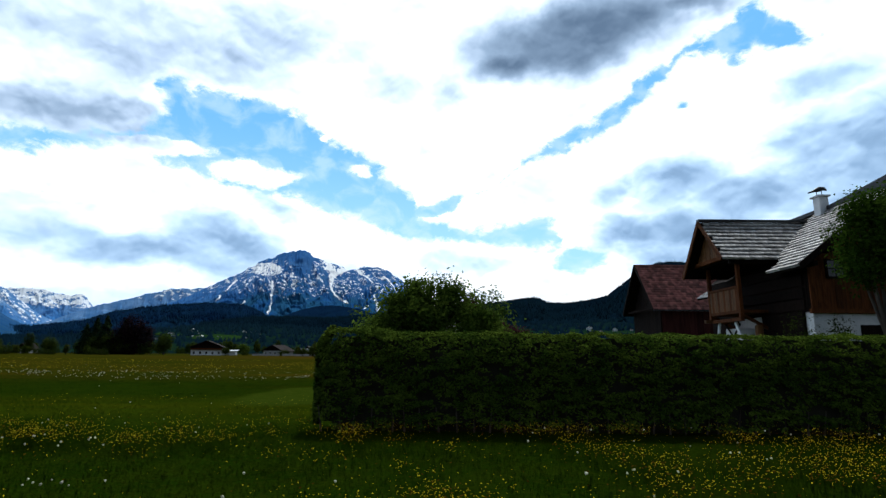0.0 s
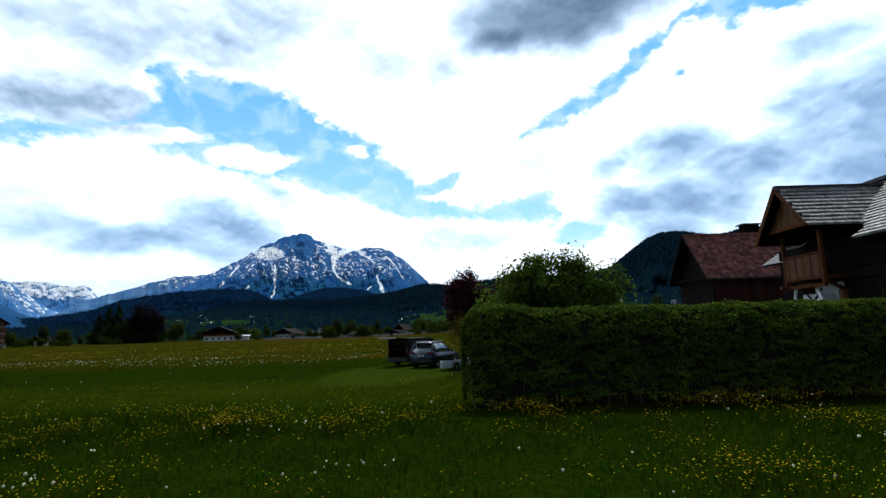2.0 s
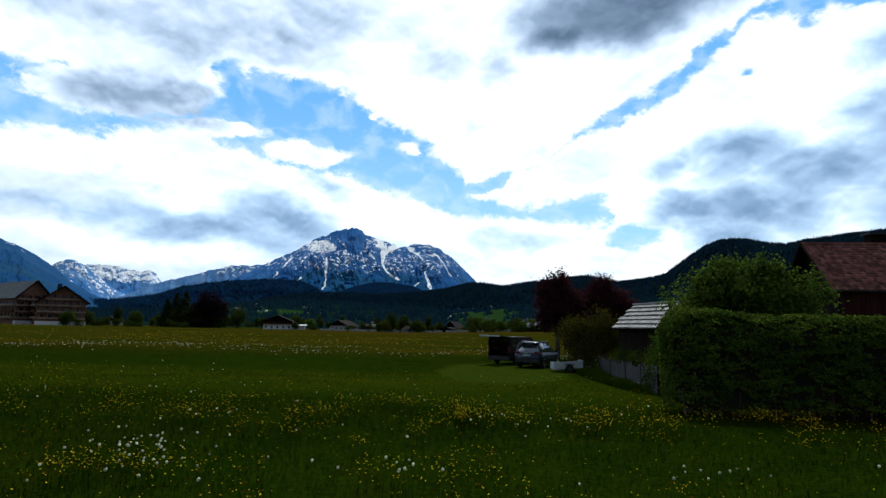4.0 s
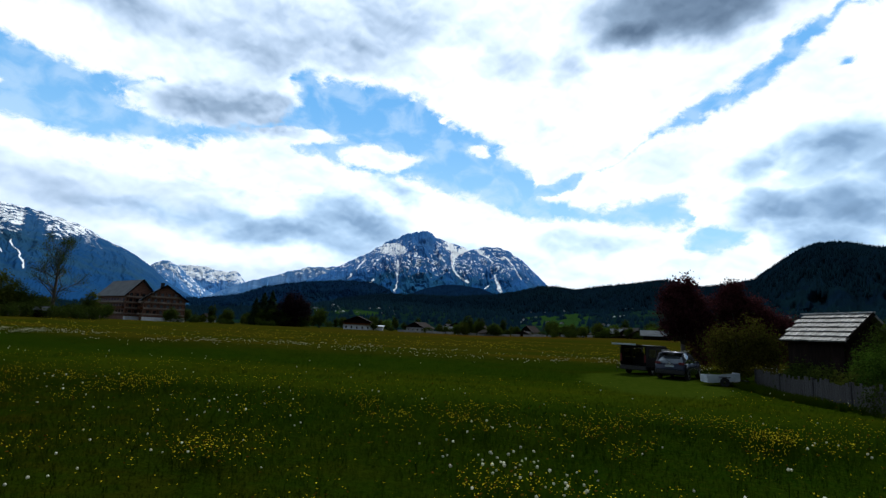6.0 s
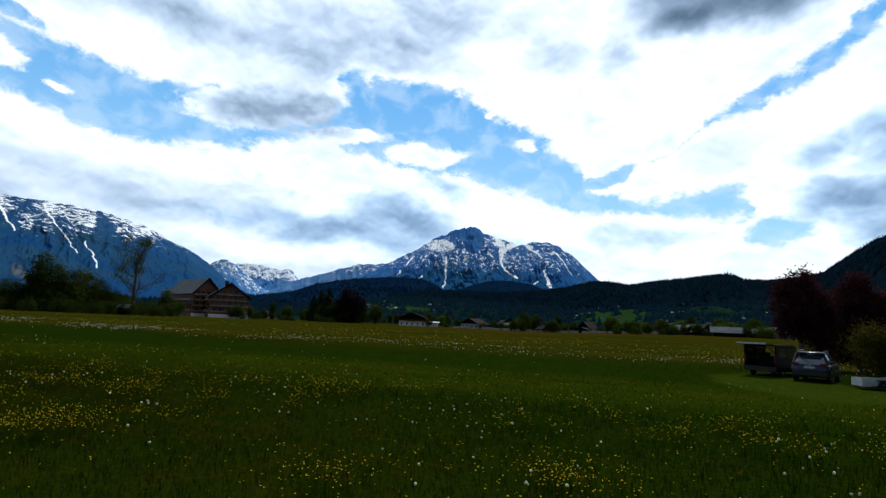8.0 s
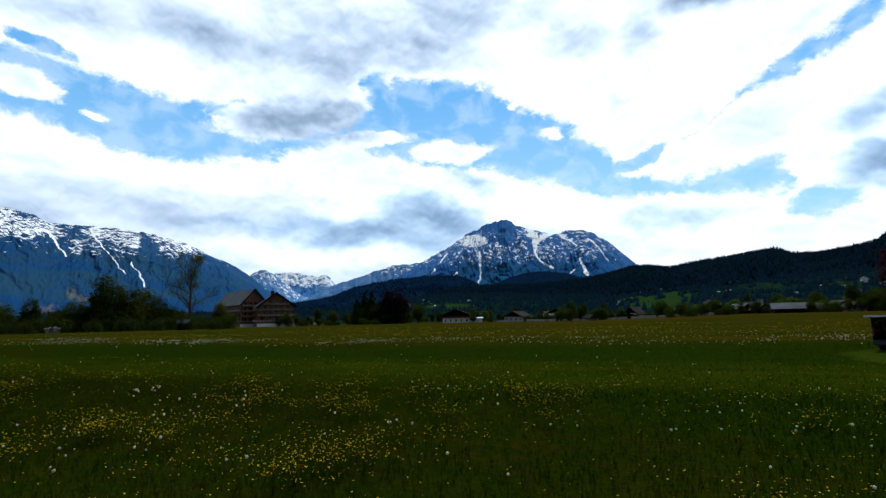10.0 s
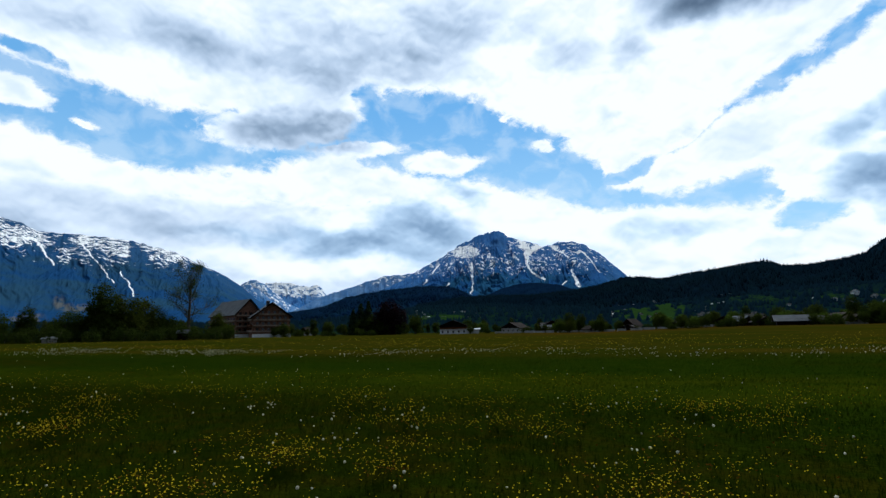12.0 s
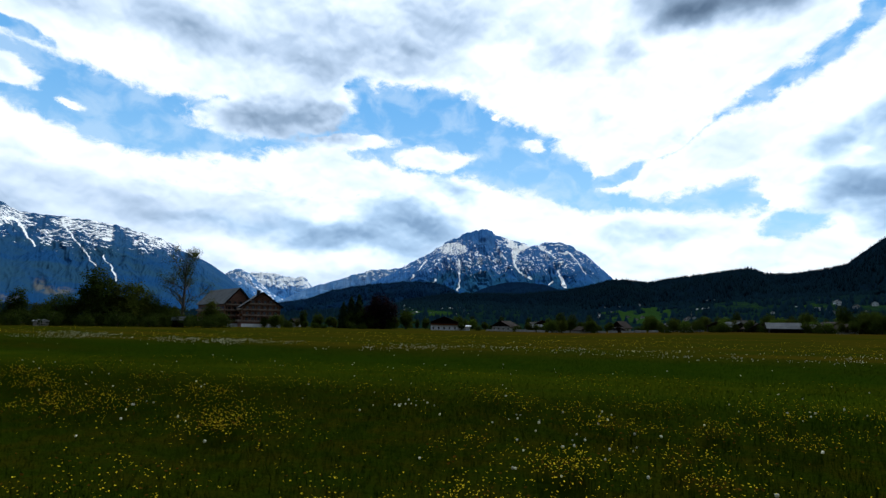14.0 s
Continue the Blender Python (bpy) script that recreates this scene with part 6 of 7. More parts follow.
def build_van():
    t = thing("van", (-7.35, 39.0, -0.5), "black van with its tailgate raised, parked on the grass", "van")
    t.rotation_euler = (0, 0, radians(-36))
    H, W = 1.92, 0.95
    loft([(0.0, ring(W, 0.30, 0.62, W, .05)), (4.2, ring(W, 0.28, 0.62, W, .05)), (4.9, ring(W * .9, 0.32, 0.6, W * .88, .05))], M_VAN, "floor_pan", t)
    for s in (-1, 1):
        part("side_panel", prism([(0.0, 0.55), (4.85, 0.55), (4.8, 1.0), (3.7, 1.14), (0.0, 1.14)], "x", s * W - s * 0.07, s * W), M_VAN, t)
        part("roof_rail", prism([(0.05, 1.71), (3.2, 1.71), (3.05, H - 0.08), (2.7, H), (0.05, H)], "x", s * W - s * 0.07, s * W), M_VAN, t)
        for y0, y1 in ((0.0, 0.34), (1.36, 1.54), (2.76, 3.0)):
            part("pillar", box(min(s * W, s * W - s * 0.07), max(s * W, s * W - s * 0.07), y0, y1, 1.135, 1.715), M_VAN, t)
        part("side_window", box(s * W - 0.012, s * W + 0.012, 0.35, 1.35, 1.15, 1.70), M_GLASS, t)
        part("side_window", box(s * W - 0.012, s * W + 0.012, 1.55, 2.75, 1.15, 1.70), M_GLASS, t)
        part("tail_light", box(s * (W - 0.07) - 0.06, s * (W - 0.07) + 0.06, -0.04, 0.06, 0.85, 1.35, 0.02), M_TAIL, t, "tall red tail light")
        part("strut", bar((s * 0.78, 0.02, 1.55), (s * 0.78, -0.55, 1.86), 0.03), M_TRIM, t)
        for y in (0.95, 3.95):
            wheel(t, s * 0.84, y, 0.33, 0.22)
    part("roof", box(-W, W, 0.0, 2.85, H - 0.03, H + 0.05, 0.03), M_VAN, t)
    part("windscreen", slab((-0.85, 3.75, 1.15), (0.85, 3.75, 1.15), (0.82, 2.9, H - 0.02), (-0.82, 2.9, H - 0.02), 0.03), M_CLEAR, t)
    part("bonnet", slab((-0.9, 4.8, 0.98), (0.9, 4.8, 0.98), (0.9, 3.7, 1.16), (-0.9, 3.7, 1.16), 0.05), M_VAN, t)
    part("front", box(-0.9, 0.9, 4.72, 4.86, 0.45, 0.98, 0.04), M_VAN, t)
    part("bumper", box(-W, W, -0.10, 0.08, 0.32, 0.60, 0.03), M_TRIM, t)
    part("lining", box(-W + 0.08, W - 0.08, 1.55, 1.62, 0.6, 1.05), M_VAN_INSIDE, t)
    part("seat_back", box(-0.8, -0.1, 1.7, 1.86, 0.6, 1.45, 0.05), M_VAN_INSIDE, t)
    g = part("tailgate", slab((-0.9, 0.05, H + 0.06), (0.9, 0.05, H + 0.06), (0.86, -1.15, H + 0.14), (-0.86, -1.15, H + 0.14), 0.06), M_VAN, t, "raised tailgate")
    part("tailgate_glass", slab((-0.75, -0.1, H + 0.005), (0.75, -0.1, H + 0.005), (0.72, -0.6, H + 0.04), (-0.72, -0.6, H + 0.04), 0.01), M_GLASS, g)
    # Pale strip along the raised tailgate's outer edge.
    part("edge_strip", box(-0.87, 0.87, -1.19, -1.14, H + 0.06, H + 0.16, 0.01), M_PALE, g, "pale lower edge")
    bike = bmesh.new()
    tube(bike, [(-1.12, -0.1, 0.1), (-1.12, -0.2, 0.45), (-1.10, -0.1, 0.8)], [0.02, 0.02, 0.015], 5)
    part("towbar_frame", bike, M_TRIM, t)


def build_trailer():
    t = thing("trailer", (-3.25, 33.2, -0.52), "low pale grey car trailer with a dark wheel", "trailer")
    t.rotation_euler, t.scale = (0, 0, radians(6)), (0.82, 0.82, 0.85)
    part("side", slab((-1.05, -0.02, 0.68), (1.05, -0.02, 0.92), (1.05, -0.02, 0.40), (-1.05, -0.02, 0.20), 0.03), M_PALE, t, "pale grey sheet side")
    part("side", box(-1.05, 1.05, 1.2, 1.23, 0.3, 0.7), M_PALE, t)
    part("end", box(-1.08, -1.05, 0, 1.23, 0.22, 0.68), M_PALE, t)
    part("end", box(1.05, 1.08, 0, 1.23, 0.4, 0.9), M_PALE, t)
    part("floor", box(-1.05, 1.05, 0.0, 1.2, 0.3, 0.34), M_TRIM, t)
    wh = bmesh.new()
    rr = [[wh.verts.new((0.05 + math.cos(k * 0.3927) * q, -0.16 + d, 0.30 + math.sin(k * 0.3927) * q)) for k in range(16)] for q, d in ((0.1, 0.0), (0.30, 0.0), (0.30, 0.16), (0.1, 0.16))]
    for a, b in zip(rr, rr[1:] + rr[:1]):
        for k in range(16):
            wh.faces.new((a[k], a[(k + 1) % 16], b[(k + 1) % 16], b[k]))
    part("wheel", wh, M_RUBBER, t, "black tyre")
    part("mudguard", box(-0.32, 0.42, -0.2, 0.0, 0.60, 0.64, 0.01), M_TRIM, t)
    part("drawbar", bar((1.05, 0.6, 0.42), (1.9, 0.6, 0.40), 0.08), M_TRIM, t)


build_suv()
build_van()
build_trailer()

# ---- the hotel, the village and its trees ----
def place(az, dist, eye_x=-25.0):
    """A place at a bearing and a distance."""
    return eye_x + dist * math.sin(radians(az)), dist * math.cos(radians(az))


def build_hotel(name, at, turn, width, deep, eave, ridge, label, floors, cap):
    t = thing(name, at, label, "building", "timber hotel buildings")
    t.rotation_euler = (0, 0, radians(turn))
    h = width / 2
    # the gable looks along -y
    part("wall", prism([(-h, -1), (h, -1), (h, eave), (0, ridge - 0.6), (-h, eave)], "y", 0, deep), M_HOTEL_WOOD, t)
    part("base_wall", box(-h - 0.1, h + 0.1, -2.2, -0.1, -1, 1.9, 0.05), M_PLASTER, t, "pale plastered terrace wall")
    s = (ridge - eave) / h
    for sgn in (-1, 1):
        part("roof", slab((sgn * (h + 1.2), -2.0, eave - 1.2 * s), (sgn * (h + 1.2), deep + 1, eave - 1.2 * s), (0, deep + 1, ridge), (0, -2.0, ridge), 0.35), M_ROOF_GREY, t, "grey metal roof")
        part("verge", bar((sgn * (h + 1.2), -2.05, eave - 1.2 * s - 0.1), (0, -2.05, ridge - 0.1), 0.3, 0.6), M_TIMBER_BLACK, t)
    if cap:
        part("chimney", box(-2.6, -0.8, 3, 5, ridge - 1.5, ridge + 1.2), M_METAL_DARK, t)
    for f in range(floors):
        z = 3.0 + f * 3.1
        room = h if z < eave - 1.5 else max(2.0, (ridge - z - 1.5) / s)
        part("balcony", box(-min(h, room) + 0.2, min(h, room) - 0.2, -1.3, -0.02, z, z + 0.75, 0.03), M_BALCONY, t, "pale wooden balcony front")
        n = max(2, int(room * 2 / 3.2))
        for i in range(n + 1):
            x = -room + 0.6 + i * (2 * room - 1.2) / n
            part("post", box(x - 0.12, x + 0.12, -1.25, -1.05, z + 0.7, z + 2.9), M_TIMBER_BLACK, t)
        for i in range(n):
            x = -room + 1.0 + (i + 0.5) * (2 * room - 2.0) / n
            w = part("window", box(x - 0.75, x + 0.75, -0.06, -0.01, z + 0.2, z + 2.3), M_TIMBER_BLACK, t)
            part("pane", box(x - 0.65, x + 0.65, -0.09, -0.065, z + 0.3, z + 2.2), M_GLASS, w)
    for f in range(floors - 1):
        z = 3.0 + f * 3.1
        part("gallery", box(-h - 1.2, -h - 0.02, 0.5, deep - 0.5, z, z + 1.0, 0.03), M_TIMBER if f % 2 else M_BALCONY, t)
        for i in range(int(deep / 4)):
            w = part("window", box(-h - 0.06, -h - 0.01, 1.5 + i * 4, 3.3 + i * 4, z + 0.2, z + 2.3), M_TIMBER_BLACK, t)
            part("pane", box(-h - 0.09, -h - 0.065, 1.6 + i * 4, 3.2 + i * 4, z + 0.3, z + 2.2), M_GLASS, w)


build_hotel("hotel", (-241.5, 252.0, -0.5), 64, 15, 40, 14.2, 22.4, "large timber-clad hotel with pale balconies and a grey roof", 4, False)
build_hotel("hotel", (-218.5, 244.0, -0.5), 46, 20, 24, 11.8, 19.2, "timber-clad hotel wing with pale balconies and dark gable", 4, True)


def chalet(name, at, turn, width, deep, eave, ridge, label, group, roof=None, porch=False, base=None):
    t = thing(name, at, label, "house", group)
    t.rotation_euler = (0, 0, radians(turn))
    h = width / 2
    s = (ridge - eave) / h
    part("base_wall", box(-h, h, 0, deep, -0.6, min(3.0, eave - 0.3), 0.03), base or (M_PLASTER if porch else M_VILLAGE_WALL), t, "boarded ground floor" if base else "white plastered ground floor")
    part("upper_wall", prism([(-h - .03, min(3.0, eave - .3)), (h + .03, min(3.0, eave - .3)), (h + .03, eave), (0, ridge - 0.3), (-h - .03, eave)], "y", -0.03, deep + 0.03), M_TIMBER_BLACK, t)
    for sgn in (-1, 1):
        part("roof", slab((sgn * (h + 1.1), -1.3, eave - 1.1 * s), (sgn * (h + 1.1), deep + 1, eave - 1.1 * s), (0, deep + 1, ridge), (0, -1.3, ridge), 0.25), roof or M_ROOF_BROWN, t)
    n = max(2, int(width / 3))
    for i in range(n):
        x = -h + (i + 0.5) * width / n
        part("window", box(x - 0.5, x + 0.5, -0.05, -0.01, 0.7, 2.0), M_GLASS, t)
    if porch:
        part("balcony", box(-h, h, -1.1, -0.05, 3.0, 3.9, 0.03), M_TIMBER, t)
        part("annex", box(h, h + 7, 2, deep - 2, -0.6, 2.4), M_PLASTER, t)
        part("annex_roof", slab((h, 1, 2.5), (h + 8, 1, 2.5), (h + 8, deep - 1, 3.2), (h, deep - 1, 3.2), 0.2), M_PALE, t)
    return t


chalet("farm_chalet", (-131.5, 300, -0.6), 16, 16, 15, 5.0, 8.2, "broad white and dark timber chalet with brown roof", "village houses", None, True)
chalet("farm_chalet", (-104, 330, -0.6), -14, 13, 13, 3.2, 6.4, "low dark chalet with a pale roof edge", "village houses")
chalet("farm_chalet", (-80.4, 345, -0.6), 12, 13, 12, 4.4, 7.4, "white and dark timber village chalet", "village houses", None, True)
chalet("long_barn", (24, 203, 0.9), 84, 5.5, 8, 2.5, 3.9, "long low dark barn with a weathered grey roof", "village houses", M_ROOF_GREY, False, M_TIMBER_BLACK)
rngv = random.Random(8)
LOOKS = [("white plastered village house with a brown roof", None), ("village house with a grey roof", M_ROOF_DIM), ("timber village house with a dark roof", M_TIMBER_BLACK)]
for k in range(16):
    az = -44 + k * 4.7 + rngv.uniform(-.9, .9)
    if -27 < az < -15 or -46 < az < -36:
        continue
    d = rngv.uniform(330, 460)
    x, y = place(az, d)
    lab, rf = LOOKS[k % 3]
    chalet("village_house", (x, y, float(ground_z(x, y))), -az + rngv.uniform(-35, 35), rngv.uniform(6.5, 8.5), rngv.uniform(7, 10), rngv.uniform(3.0, 4.2), rngv.uniform(5.2, 6.8), lab, "village houses", rf)


def far_house(at, turn, size, lab, roof, mats):
    t = thing("hillside_house", at, lab, "house", "houses on the hillside")
    t.rotation_euler = (0, 0, radians(turn))
    part("wall", prism([(-5, -2), (5, -2), (5, 4.5), (0, 7.5), (-5, 4.5)], "y", 0, 10), mats, t)
    part("roof", prism([(-6.2, 4.0), (0, 7.7), (6.2, 4.0), (6.2, 4.4), (0, 8.2), (-6.2, 4.4)], "y", -1, 11), roof, t)
    for i in (-2.4, 2.4):
        part("window", box(i - 0.7, i + 0.7, -0.06, 0.02, 0.8, 2.4), M_GLASS, t)
    t.scale = (size, size, size)


for k in range(64):
    if k < 20 or k > 43:
        az, s = rngv.uniform(-28, -17.5), rngv.uniform(0.35, 0.85)
    elif k < 32:
        az, s = rngv.uniform(-8, 7), rngv.uniform(0.3, 0.75)
    else:
        az, s = rngv.uniform(3, 30), rngv.uniform(0.35, 0.8)
    z, r, ex = slope_z("hill_village", az, s)
    # Every third roof is pale: sunlight on the roofs put into their colour.
    far_house((ex + r * math.sin(radians(az)), r * math.cos(radians(az)), float(z) - 1.0), -az + rngv.uniform(-60, 60), rngv.uniform(0.17, 0.32),
              LOOKS[k % 2][0].replace("village", "hillside"), (M_ROOF_DIM, M_PALE, M_ROOF_GREY)[k % 3], (M_PLASTER, M_VILLAGE_WALL)[k % 2])

def up_the_slope(az, el):
    """The share of the way up the village slope at which a bearing is seen at a height in degrees."""
    return min((k / 60 for k in range(61)), key=lambda q: abs(math.degrees(math.atan2(slope_z("hill_village", az, q)[0] - 2, slope_z("hill_village", az, q)[1])) - el))


for k, (az, el) in enumerate(((-1.6, 2.0), (-0.6, 2.2), (0.4, 2.4), (1.2, 2.5), (5.0, 2.9), (5.7, 3.0), (6.4, 2.9), (7.1, 3.0), (16.6, 2.4), (17.6, 2.0), (19.0, 2.3), (-3.0, 1.9))):
    s = up_the_slope(az, el)
    z, r, ex = slope_z("hill_village", az, s)
    far_house((ex + r * math.sin(radians(az)), r * math.cos(radians(az)), float(z) + 0.2), -az + 25 * (k % 3 - 1), 0.50 + 0.06 * (k % 3),
              LOOKS[k % 2][0].replace("village", "hillside"), (M_ROOF_GREY, M_ROOF_DIM)[k % 2], (M_PLASTER, M_VILLAGE_WALL)[k % 2])

rngh = random.Random(21)
for k in range(22):
    az, s = (rngh.uniform(12, 30), rngh.uniform(0.12, 0.5)) if k % 2 else (rngh.uniform(-2, 12), rngh.uniform(0.12, 0.45))
    z, r, ex = slope_z("hill_village", az, s)
    far_house((ex + r * math.sin(radians(az)), r * math.cos(radians(az)), float(z) - 1.0), -az + rngh.uniform(-60, 60), rngh.uniform(0.3, 0.5),
              LOOKS[k % 2][0].replace("village", "hillside"), (M_ROOF_DIM, M_ROOF_GREY)[k % 2], (M_VILLAGE_WALL, M_PLASTER, M_VILLAGE_WALL)[k % 3])

# a pale low wall along the far side of the meadow
wall = thing("field_wall", (-20, 300, -0.7), "long low pale wall along the meadow's far edge", "wall", kind="structure")
for i in range(22):
    x = -86 + i * 6.2
    g = float(ground_z(x - 20, 300 - i * 2.0)) + 0.7
    part("wall_panel", box(x, x + 6.0 - (i % 3) * 0.8, -0.2 - i * 2.0, 0.2 - i * 2.0, g - 0.3, g + 1.0 + 0.15 * (i % 2)), M_VILLAGE_WALL, wall)

# trees of the valley: a few shapes, each copied
OAK = tree("valley_tree", (0, 0, -50), [(0, 0, 6, 3.4, 3.2, 3.2), (1.6, 0.4, 4.6, 2.6, 2.4, 2.2), (-1.8, -0.2, 4.8, 2.4, 2.4, 2.4), (0, 0, 3, 3, 3, 2.4)], 6500, 0.42, 0.5, M_LEAF_MID, "round green valley tree at the meadow's edge", trunk=0.3, fork=2.2, seed=81, group="valley trees")
ASH = tree("valley_tree", (0, 0, -50), [(0, 0, 8, 2.4, 2.4, 4.4), (0.8, 0, 5, 2.2, 2.0, 2.6), (-0.8, 0.3, 6, 2.2, 2.0, 3.0), (0, 0, 3.6, 2.6, 2.6, 2.6)], 7000, 0.42, 0.5, M_LEAF_DARK, "tall dark green valley tree at the meadow's edge", trunk=0.3, fork=2.5, seed=82, group="valley trees")
BIRCH = tree("valley_tree", (0, 0, -50), [(0, 0, 5.5, 2.2, 2.2, 3.6), (0.5, 0.5, 3.6, 2.0, 2.0, 2.0)], 5200, 0.38, 0.5, M_LEAF_OLIVE, "olive green young tree at the meadow's edge", trunk=0.22, fork=2, seed=83, group="valley trees")
BUSH = tree("valley_bush", (0, 0, -50), [(0, 0, 1.6, 2.4, 2.0, 1.7), (1.8, 0.3, 1.2, 1.8, 1.6, 1.3)], 1600, 0.35, 0.42, M_LEAF_DARK, "dark green bush at the meadow's edge", "shrub", trunk=0.12, fork=0.6, seed=84, group="valley bushes")


LIME = tree("valley_tree", (0, 0, -50), [(0, 0, 5, 2.8, 2.6, 3.0), (1.2, 0.3, 3.6, 2.2, 2.0, 2.0), (-1.2, 0, 3.8, 2.0, 2.0, 2.2)], 5600, 0.40, 0.5, M_LEAF, "fresh light green garden tree in the village", trunk=0.22, fork=1.8, seed=92, group="valley trees")


def plant(src, az, dist, size, turn=0.0, z=None, eye_x=-25.0, wide=1.0):
    x, y = place(az, dist, eye_x)
    z = float(ground_z(x, y)) - 0.1
    copy_thing(src, Matrix.Translation((x, y, z)) @ Matrix.Rotation(turn, 4, "Z") @ Matrix.Diagonal((size * wide, size * wide, size, 1)))


# the row of trees left of the hotel
for az, d, size, src in ((-60.5, 165, 0.62, OAK), (-58.5, 160, 0.55, ASH), (-57, 170, 0.50, BIRCH), (-55.4, 160, 0.66, OAK), (-53.2, 158, 0.92, ASH), (-52.3, 162, 0.80, ASH), (-51, 160, 0.98, BIRCH),
                         (-49.9, 165, 0.95, BIRCH), (-48.7, 170, 0.62, ASH), (-47.6, 165, 0.56, OAK), (-46.6, 172, 0.5, BIRCH), (-63, 165, 0.7, ASH), (-65.5, 160, 0.7, OAK), (-68, 165, 1.1, OAK),
                         (-43.4, 190, 0.72, BIRCH), (-42.4, 215, 0.45, OAK), (-37.2, 240, 0.5, OAK), (-71, 165, 1.0, ASH), (-74, 165, 1.0, OAK)):
    plant(src, az, d, size * 1.3, az, wide=1.1)
for k in range(26):
    plant(BUSH, -64 + k * 0.85, 150 + 6 * (k % 3), 0.9 + 0.25 * (k % 2), k)
# behind the far edge of the meadow
for k in range(140):
    az = -47 + k * 0.6 + rngv.uniform(-.5, .5)
    d = rngv.uniform(340, 520)
    if -3.4 < az < 0.8:
        continue
    plant((OAK, ASH, BIRCH, OAK, BUSH)[k % 5], az, d, rngv.uniform(0.6, 1.1) * (1.5 if k % 5 == 4 else 0.9), k)
for az, d, size, src in ((-23.6, 340, 1.35, OAK), (-24.9, 345, 0.9, OAK), (-18.0, 350, 1.0, OAK), (-17.2, 350, 0.8, BIRCH), (-7, 330, 0.8, OAK), (1.5, 290, 0.9, OAK), (3.6, 285, 0.75, BIRCH), (6.2, 280, 0.8, OAK), (9, 260, 0.7, ASH), (11.5, 250, 0.8, OAK),
                         (14.5, 245, 0.85, OAK), (17, 230, 0.8, ASH), (19.5, 225, 0.75, OAK), (22, 220, 0.8, BIRCH), (24.5, 215, 0.9, OAK), (27, 210, 0.9, ASH), (30, 210, 0.9, OAK), (33, 210, 0.9, OAK)):
    plant(src, az, d, size, az, -0.8)
for k in range(64):
    az = -40 + k * 1.0 + rngv.uniform(-.4, .4)
    if -28 < az < -21 or -21.5 < az < -19 or -15.6 < az < -13:
        continue
    plant((BUSH, BIRCH, OAK, BUSH)[k % 4], az, rngv.uniform(300, 325) if az < 2 else rngv.uniform(205, 225), rngv.uniform(0.4, 0.65) * (1.7 if k % 4 in (0, 3) else 1.0), k)
# clumps of garden trees and low dark outbuildings along the field
for k in range(54):
    az = rngv.uniform(-9, 31)
    if -3.4 < az < 0.5:
        continue
    plant((OAK, BIRCH, OAK, ASH, BUSH)[k % 5], az, rngv.uniform(240, 330) if az < 8 else rngv.uniform(222, 270), rngv.uniform(0.4, 0.85) * (1.5 if k % 5 == 4 else 1), k, wide=1.25)
for k in range(9):
    az = -9 + k * 3.9 + rngv.uniform(-1, 1)
    x, y = place(az, rngv.uniform(270, 320) if az < 6 else rngv.uniform(212, 226))
    chalet("outbuilding", (x, y, float(ground_z(x, y))), -az + rngv.uniform(-40, 40), rngv.uniform(4, 6), rngv.uniform(4, 7), 1.9, rngv.uniform(2.9, 3.6), "low dark outbuilding with a dull roof", "village houses", (M_ROOF_DIM, M_TIMBER_BLACK, M_ROOF_BROWN)[k % 3], False, (M_TIMBER_BLACK, None, M_TIMBER_BLACK)[k % 3])
for az, d, size in ((12.6, 250, 0.75), (8.0, 262, 0.8), (17.0, 240, 0.85), (2.2, 300, 0.75), (4.6, 290, 0.7), (14.9, 232, 0.55), (-16.5, 345, 0.9), (-13.0, 360, 0.7), (19.5, 238, 0.8), (22.5, 232, 0.8), (6.3, 300, 0.6)):
    plant(LIME, az, d, size, az, wide=1.15)
rngw = random.Random(44)
for k, az in enumerate((4.0, 7.2, 9.0, 10.2, 11.4, 13.8, 15.2, 16.6, 18.2, -6.0, -8.2, -10.4)):
    d = rngw.uniform(232, 262) if az > 6 else rngw.uniform(310, 350)
    x, y = place(az, d)
    chalet("village_house", (x, y, float(ground_z(x, y))), -az + rngw.uniform(-70, 70), rngw.uniform(4.5, 6), rngw.uniform(5, 7), rngw.uniform(2.4, 3.2), rngw.uniform(3.8, 4.8),
           ("small dark village house with a dull grey roof", "small village house with a dull roof")[k % 2], "village houses", (M_ROOF_DIM, M_ROOF_BROWN, M_ROOF_GREY)[k % 3], False, M_TIMBER_BLACK if k % 3 else None)
    plant((BUSH, LIME, BIRCH)[k % 3], az + rngw.uniform(-1.2, 1.2), d - 14, rngw.uniform(0.45, 0.7) * (1.5 if k % 3 == 0 else 1), k)
# the dark group in the middle: two spruces and a broad purple tree
for dx, tall, wide, seed in ((-194.0, 20.5, 8.5, 85), (-188.5, 21.5, 7.5, 86), (-199.5, 17.0, 7.0, 88), (-178.0, 20.0, 7.0, 90)):
    fir("spruce", (dx, 300, -0.7), tall, wide, M_NEEDLE, "tall dark spruce in the valley", seed, "spruces by the village")
tree("copper_beech", (-173, 298, -0.7), [(0, 0, 13, 7.5, 6, 8.0), (-5, 0, 9, 6.5, 5, 7), (5.5, 0, 10, 6, 5, 7.5), (0, 0, 4, 9, 6, 4.5)], 12000, 0.85, 1.1, M_COPPER_FAR, "broad dark purple beech beside the spruces", trunk=0.6, fork=4, seed=87)
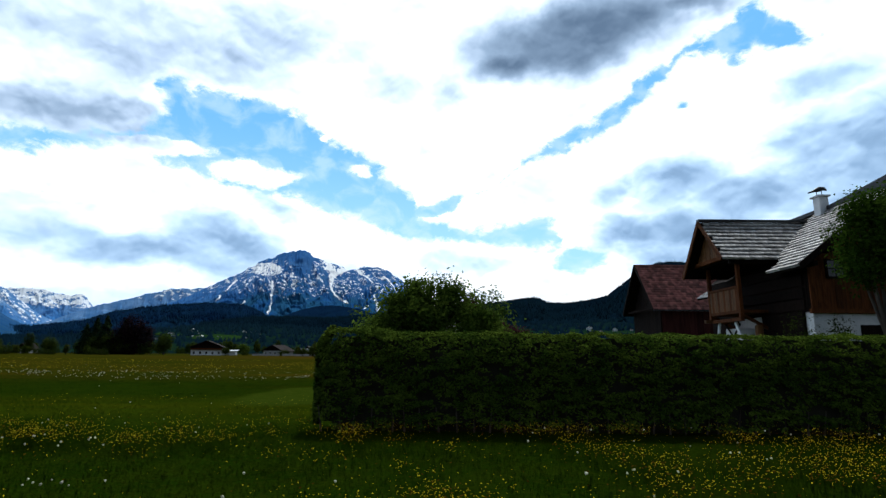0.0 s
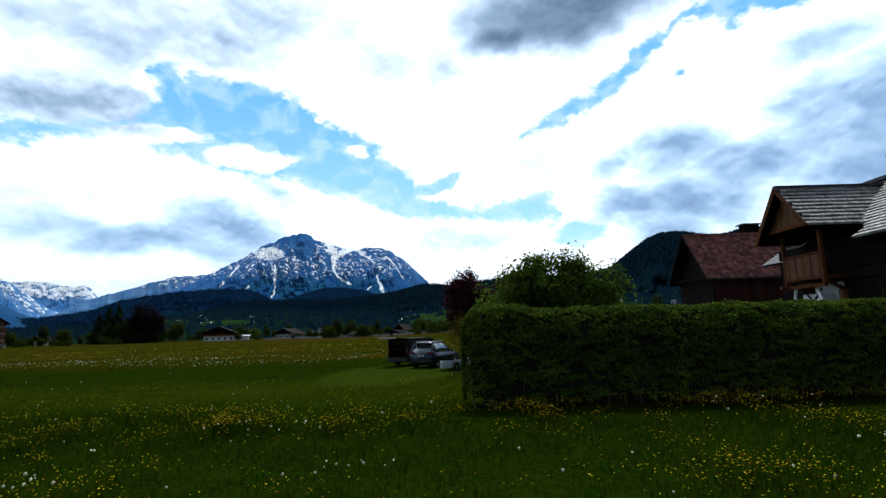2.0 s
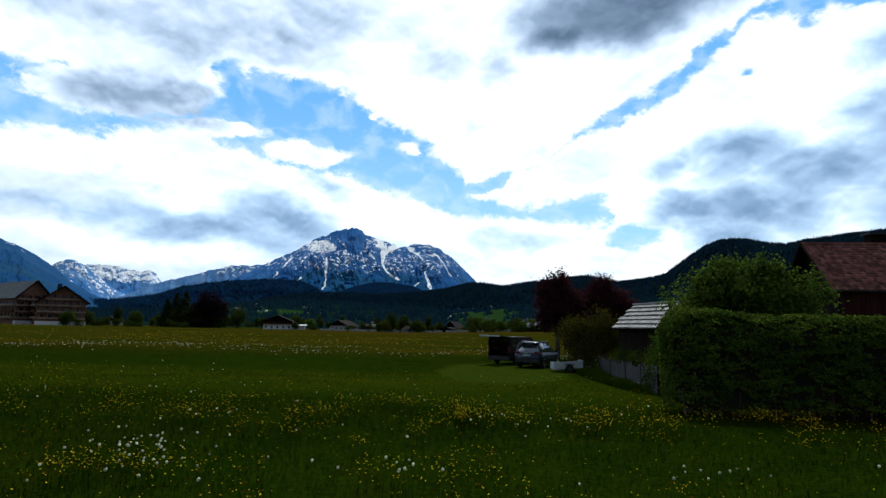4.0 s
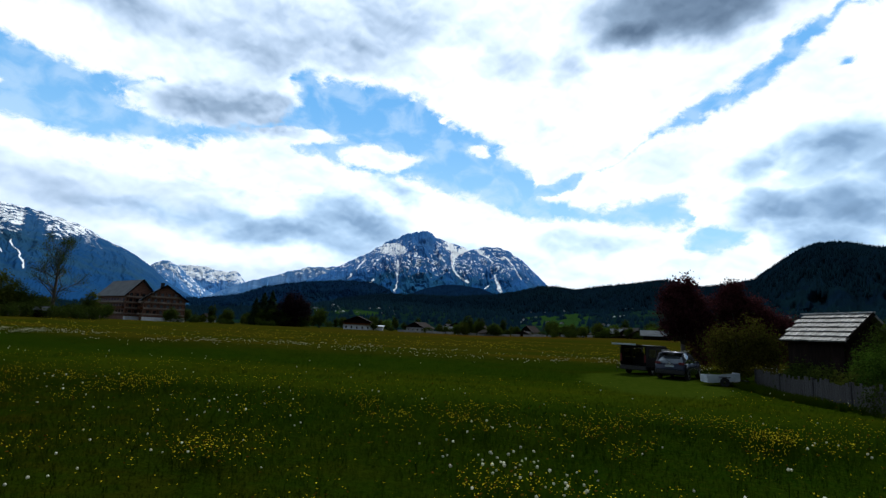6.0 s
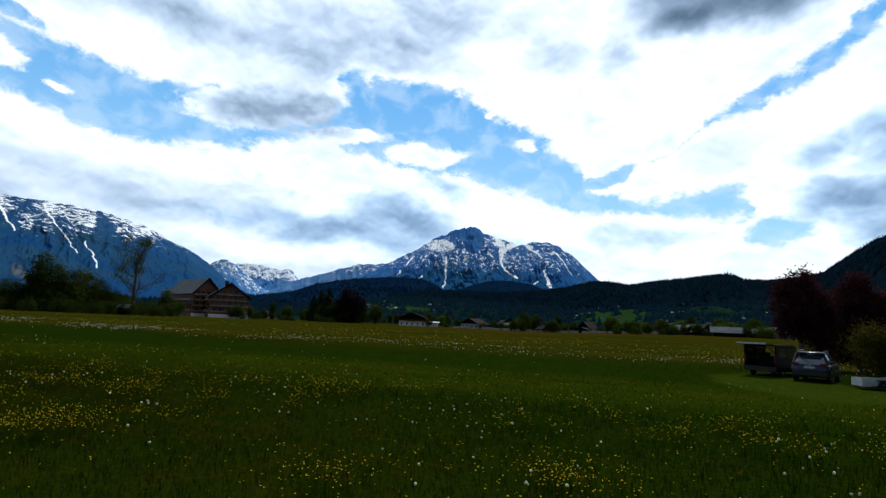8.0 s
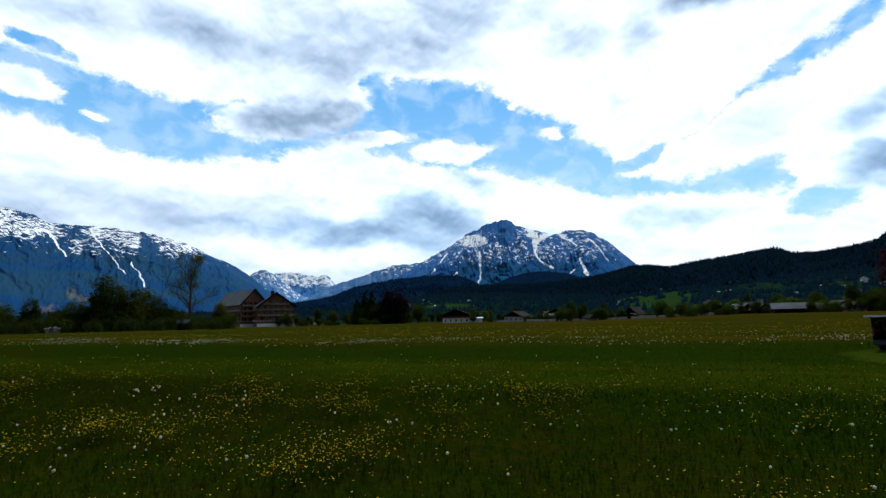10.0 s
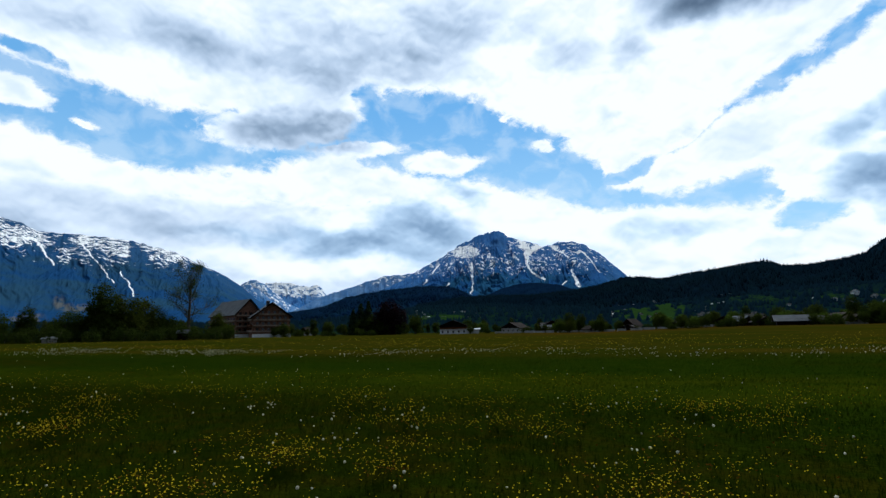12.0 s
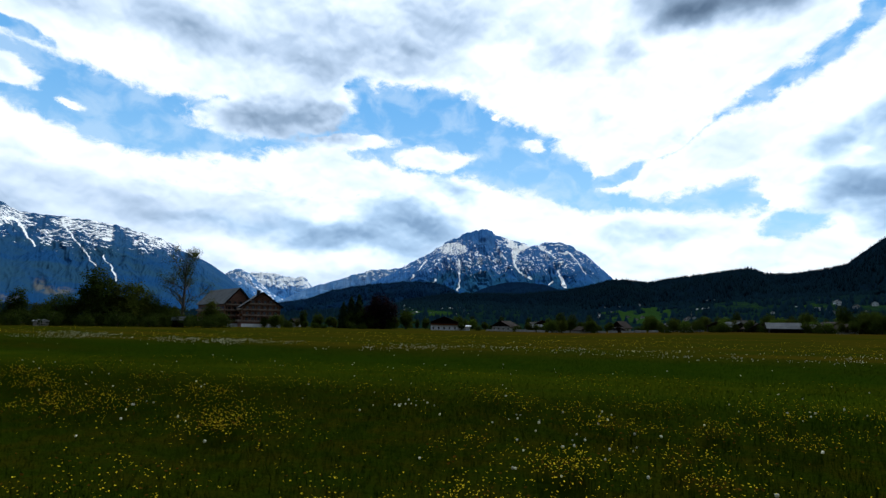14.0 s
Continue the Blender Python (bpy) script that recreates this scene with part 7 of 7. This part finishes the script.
tree("valley_tree", (-183, 296, -0.7), [(0, 0, 5.5, 7.0, 4, 5.5), (-9, 0, 4.5, 6, 4, 4.5), (8, 0, 4.5, 6, 4, 4.5), (18, 0, 3, 4, 3, 3.2)], 5000, 0.9, 1.0, M_LEAF_DARK, "dark undergrowth below the spruces", "tree", trunk=0.3, fork=2, seed=89)


def bare_tree():
    """A tall ash with thin young foliage, through which the sky shows."""
    x, y = place(-46.0, 168)
    t = thing("bare_ash", (x, y, float(ground_z(x, y))), "tall almost leafless ash with fine twigs", "tree")
    rng = np.random.RandomState(91)
    bm = bmesh.new()
    tube(bm, [(0, 0, -0.3), (0.15, 0, 4), (0, 0.2, 9), (0.2, 0, 15), (0.5, 0, 20.5)], [0.55, 0.45, 0.34, 0.18, 0.04], 8)
    part("trunk", bm, M_BARK, t, smooth=True)
    tips = []

    def limb(start, way, length, thick, level):
        """A crooked limb that bends upwards and carries smaller ones."""
        pts, d = [np.array(start, dtype=float)], np.array(way, dtype=float)
        for k in range(4):
            d = d + rng.normal(size=3) * 0.16 + np.array([0, 0, 0.13])
            d = d / np.linalg.norm(d)
            pts.append(pts[-1] + d * length / 4)
        if level < 2:
            b = bmesh.new()
            tube(b, [tuple(p) for p in pts], [thick * (1 - 0.19 * k) for k in range(5)], 5)
            part("limb" if level == 0 else "bough", b, M_BARK, t)
        if level < 2:
            for q in range(5 if level == 0 else 4):
                k = rng.uniform(0.25, 1.0) * 4
                i = min(int(k), 3)
                p = pts[i] + (pts[i + 1] - pts[i]) * (k - i)
                side = d + rng.normal(size=3) * 0.75
                limb(p, side / np.linalg.norm(side), length * rng.uniform(0.40, 0.62), thick * 0.5, level + 1)
        else:
            tips.extend(pts[1:])

    for i in range(17):
        z = 3.8 + i * 0.93
        a = i * 2.4 + rng.uniform(-0.4, 0.4)
        limb((0, 0, z), (math.cos(a), math.sin(a), 0.45 + 0.03 * i), (6.8 - 0.20 * i) * rng.uniform(0.8, 1.15), 0.20 - 0.006 * i, 0)
    tips = np.array(tips)
    at = np.repeat(tips, 8, 0) + rng.normal(size=(len(tips) * 8, 3)) * 0.5
    V, F = leaves(at, rng.normal(size=at.shape), rng.uniform(0.14, 0.30, (len(at), 1)), rng)
    child("crown", mesh_np("crown", V, F, M_LEAF_OLIVE), t)


bare_tree()
hut = thing("hut", (*place(-46.3, 150), float(ground_z(*place(-46.3, 150)))), "small dark wooden hut with a pale roof", "hut")
hut.rotation_euler = (0, 0, radians(30))
part("wall", box(-1.3, 1.3, -1.0, 1.0, 0, 1.9), M_TIMBER_BLACK, hut)
part("roof", slab((-1.5, -1.3, 1.75), (1.5, -1.3, 1.75), (1.5, 0.1, 2.7), (-1.5, 0.1, 2.7), 0.1), M_ROOF_GREY, hut)
part("roof", slab((-1.5, 1.3, 1.75), (1.5, 1.3, 1.75), (1.5, -0.1, 2.7), (-1.5, -0.1, 2.7), 0.1), M_ROOF_GREY, hut)
white_shed = thing("white_shed", (*place(-56.8, 150), float(ground_z(*place(-56.8, 150)))), "small white shed among the trees", "shed")
part("wall", box(-1.2, 1.2, -0.9, 0.9, 0, 1.0, 0.03), M_VILLAGE_WALL, white_shed)
part("roof", prism([(-1.1, 0.95), (1.1, 0.95), (1.1, 1.05), (0, 1.45), (-1.1, 1.05)], "x", -1.4, 1.4), M_PALE, white_shed)
for o in (OAK, ASH, BIRCH, BUSH, LIME):
    for c in list(o.children):
        bpy.data.objects.remove(c)
    bpy.data.objects.remove(o)
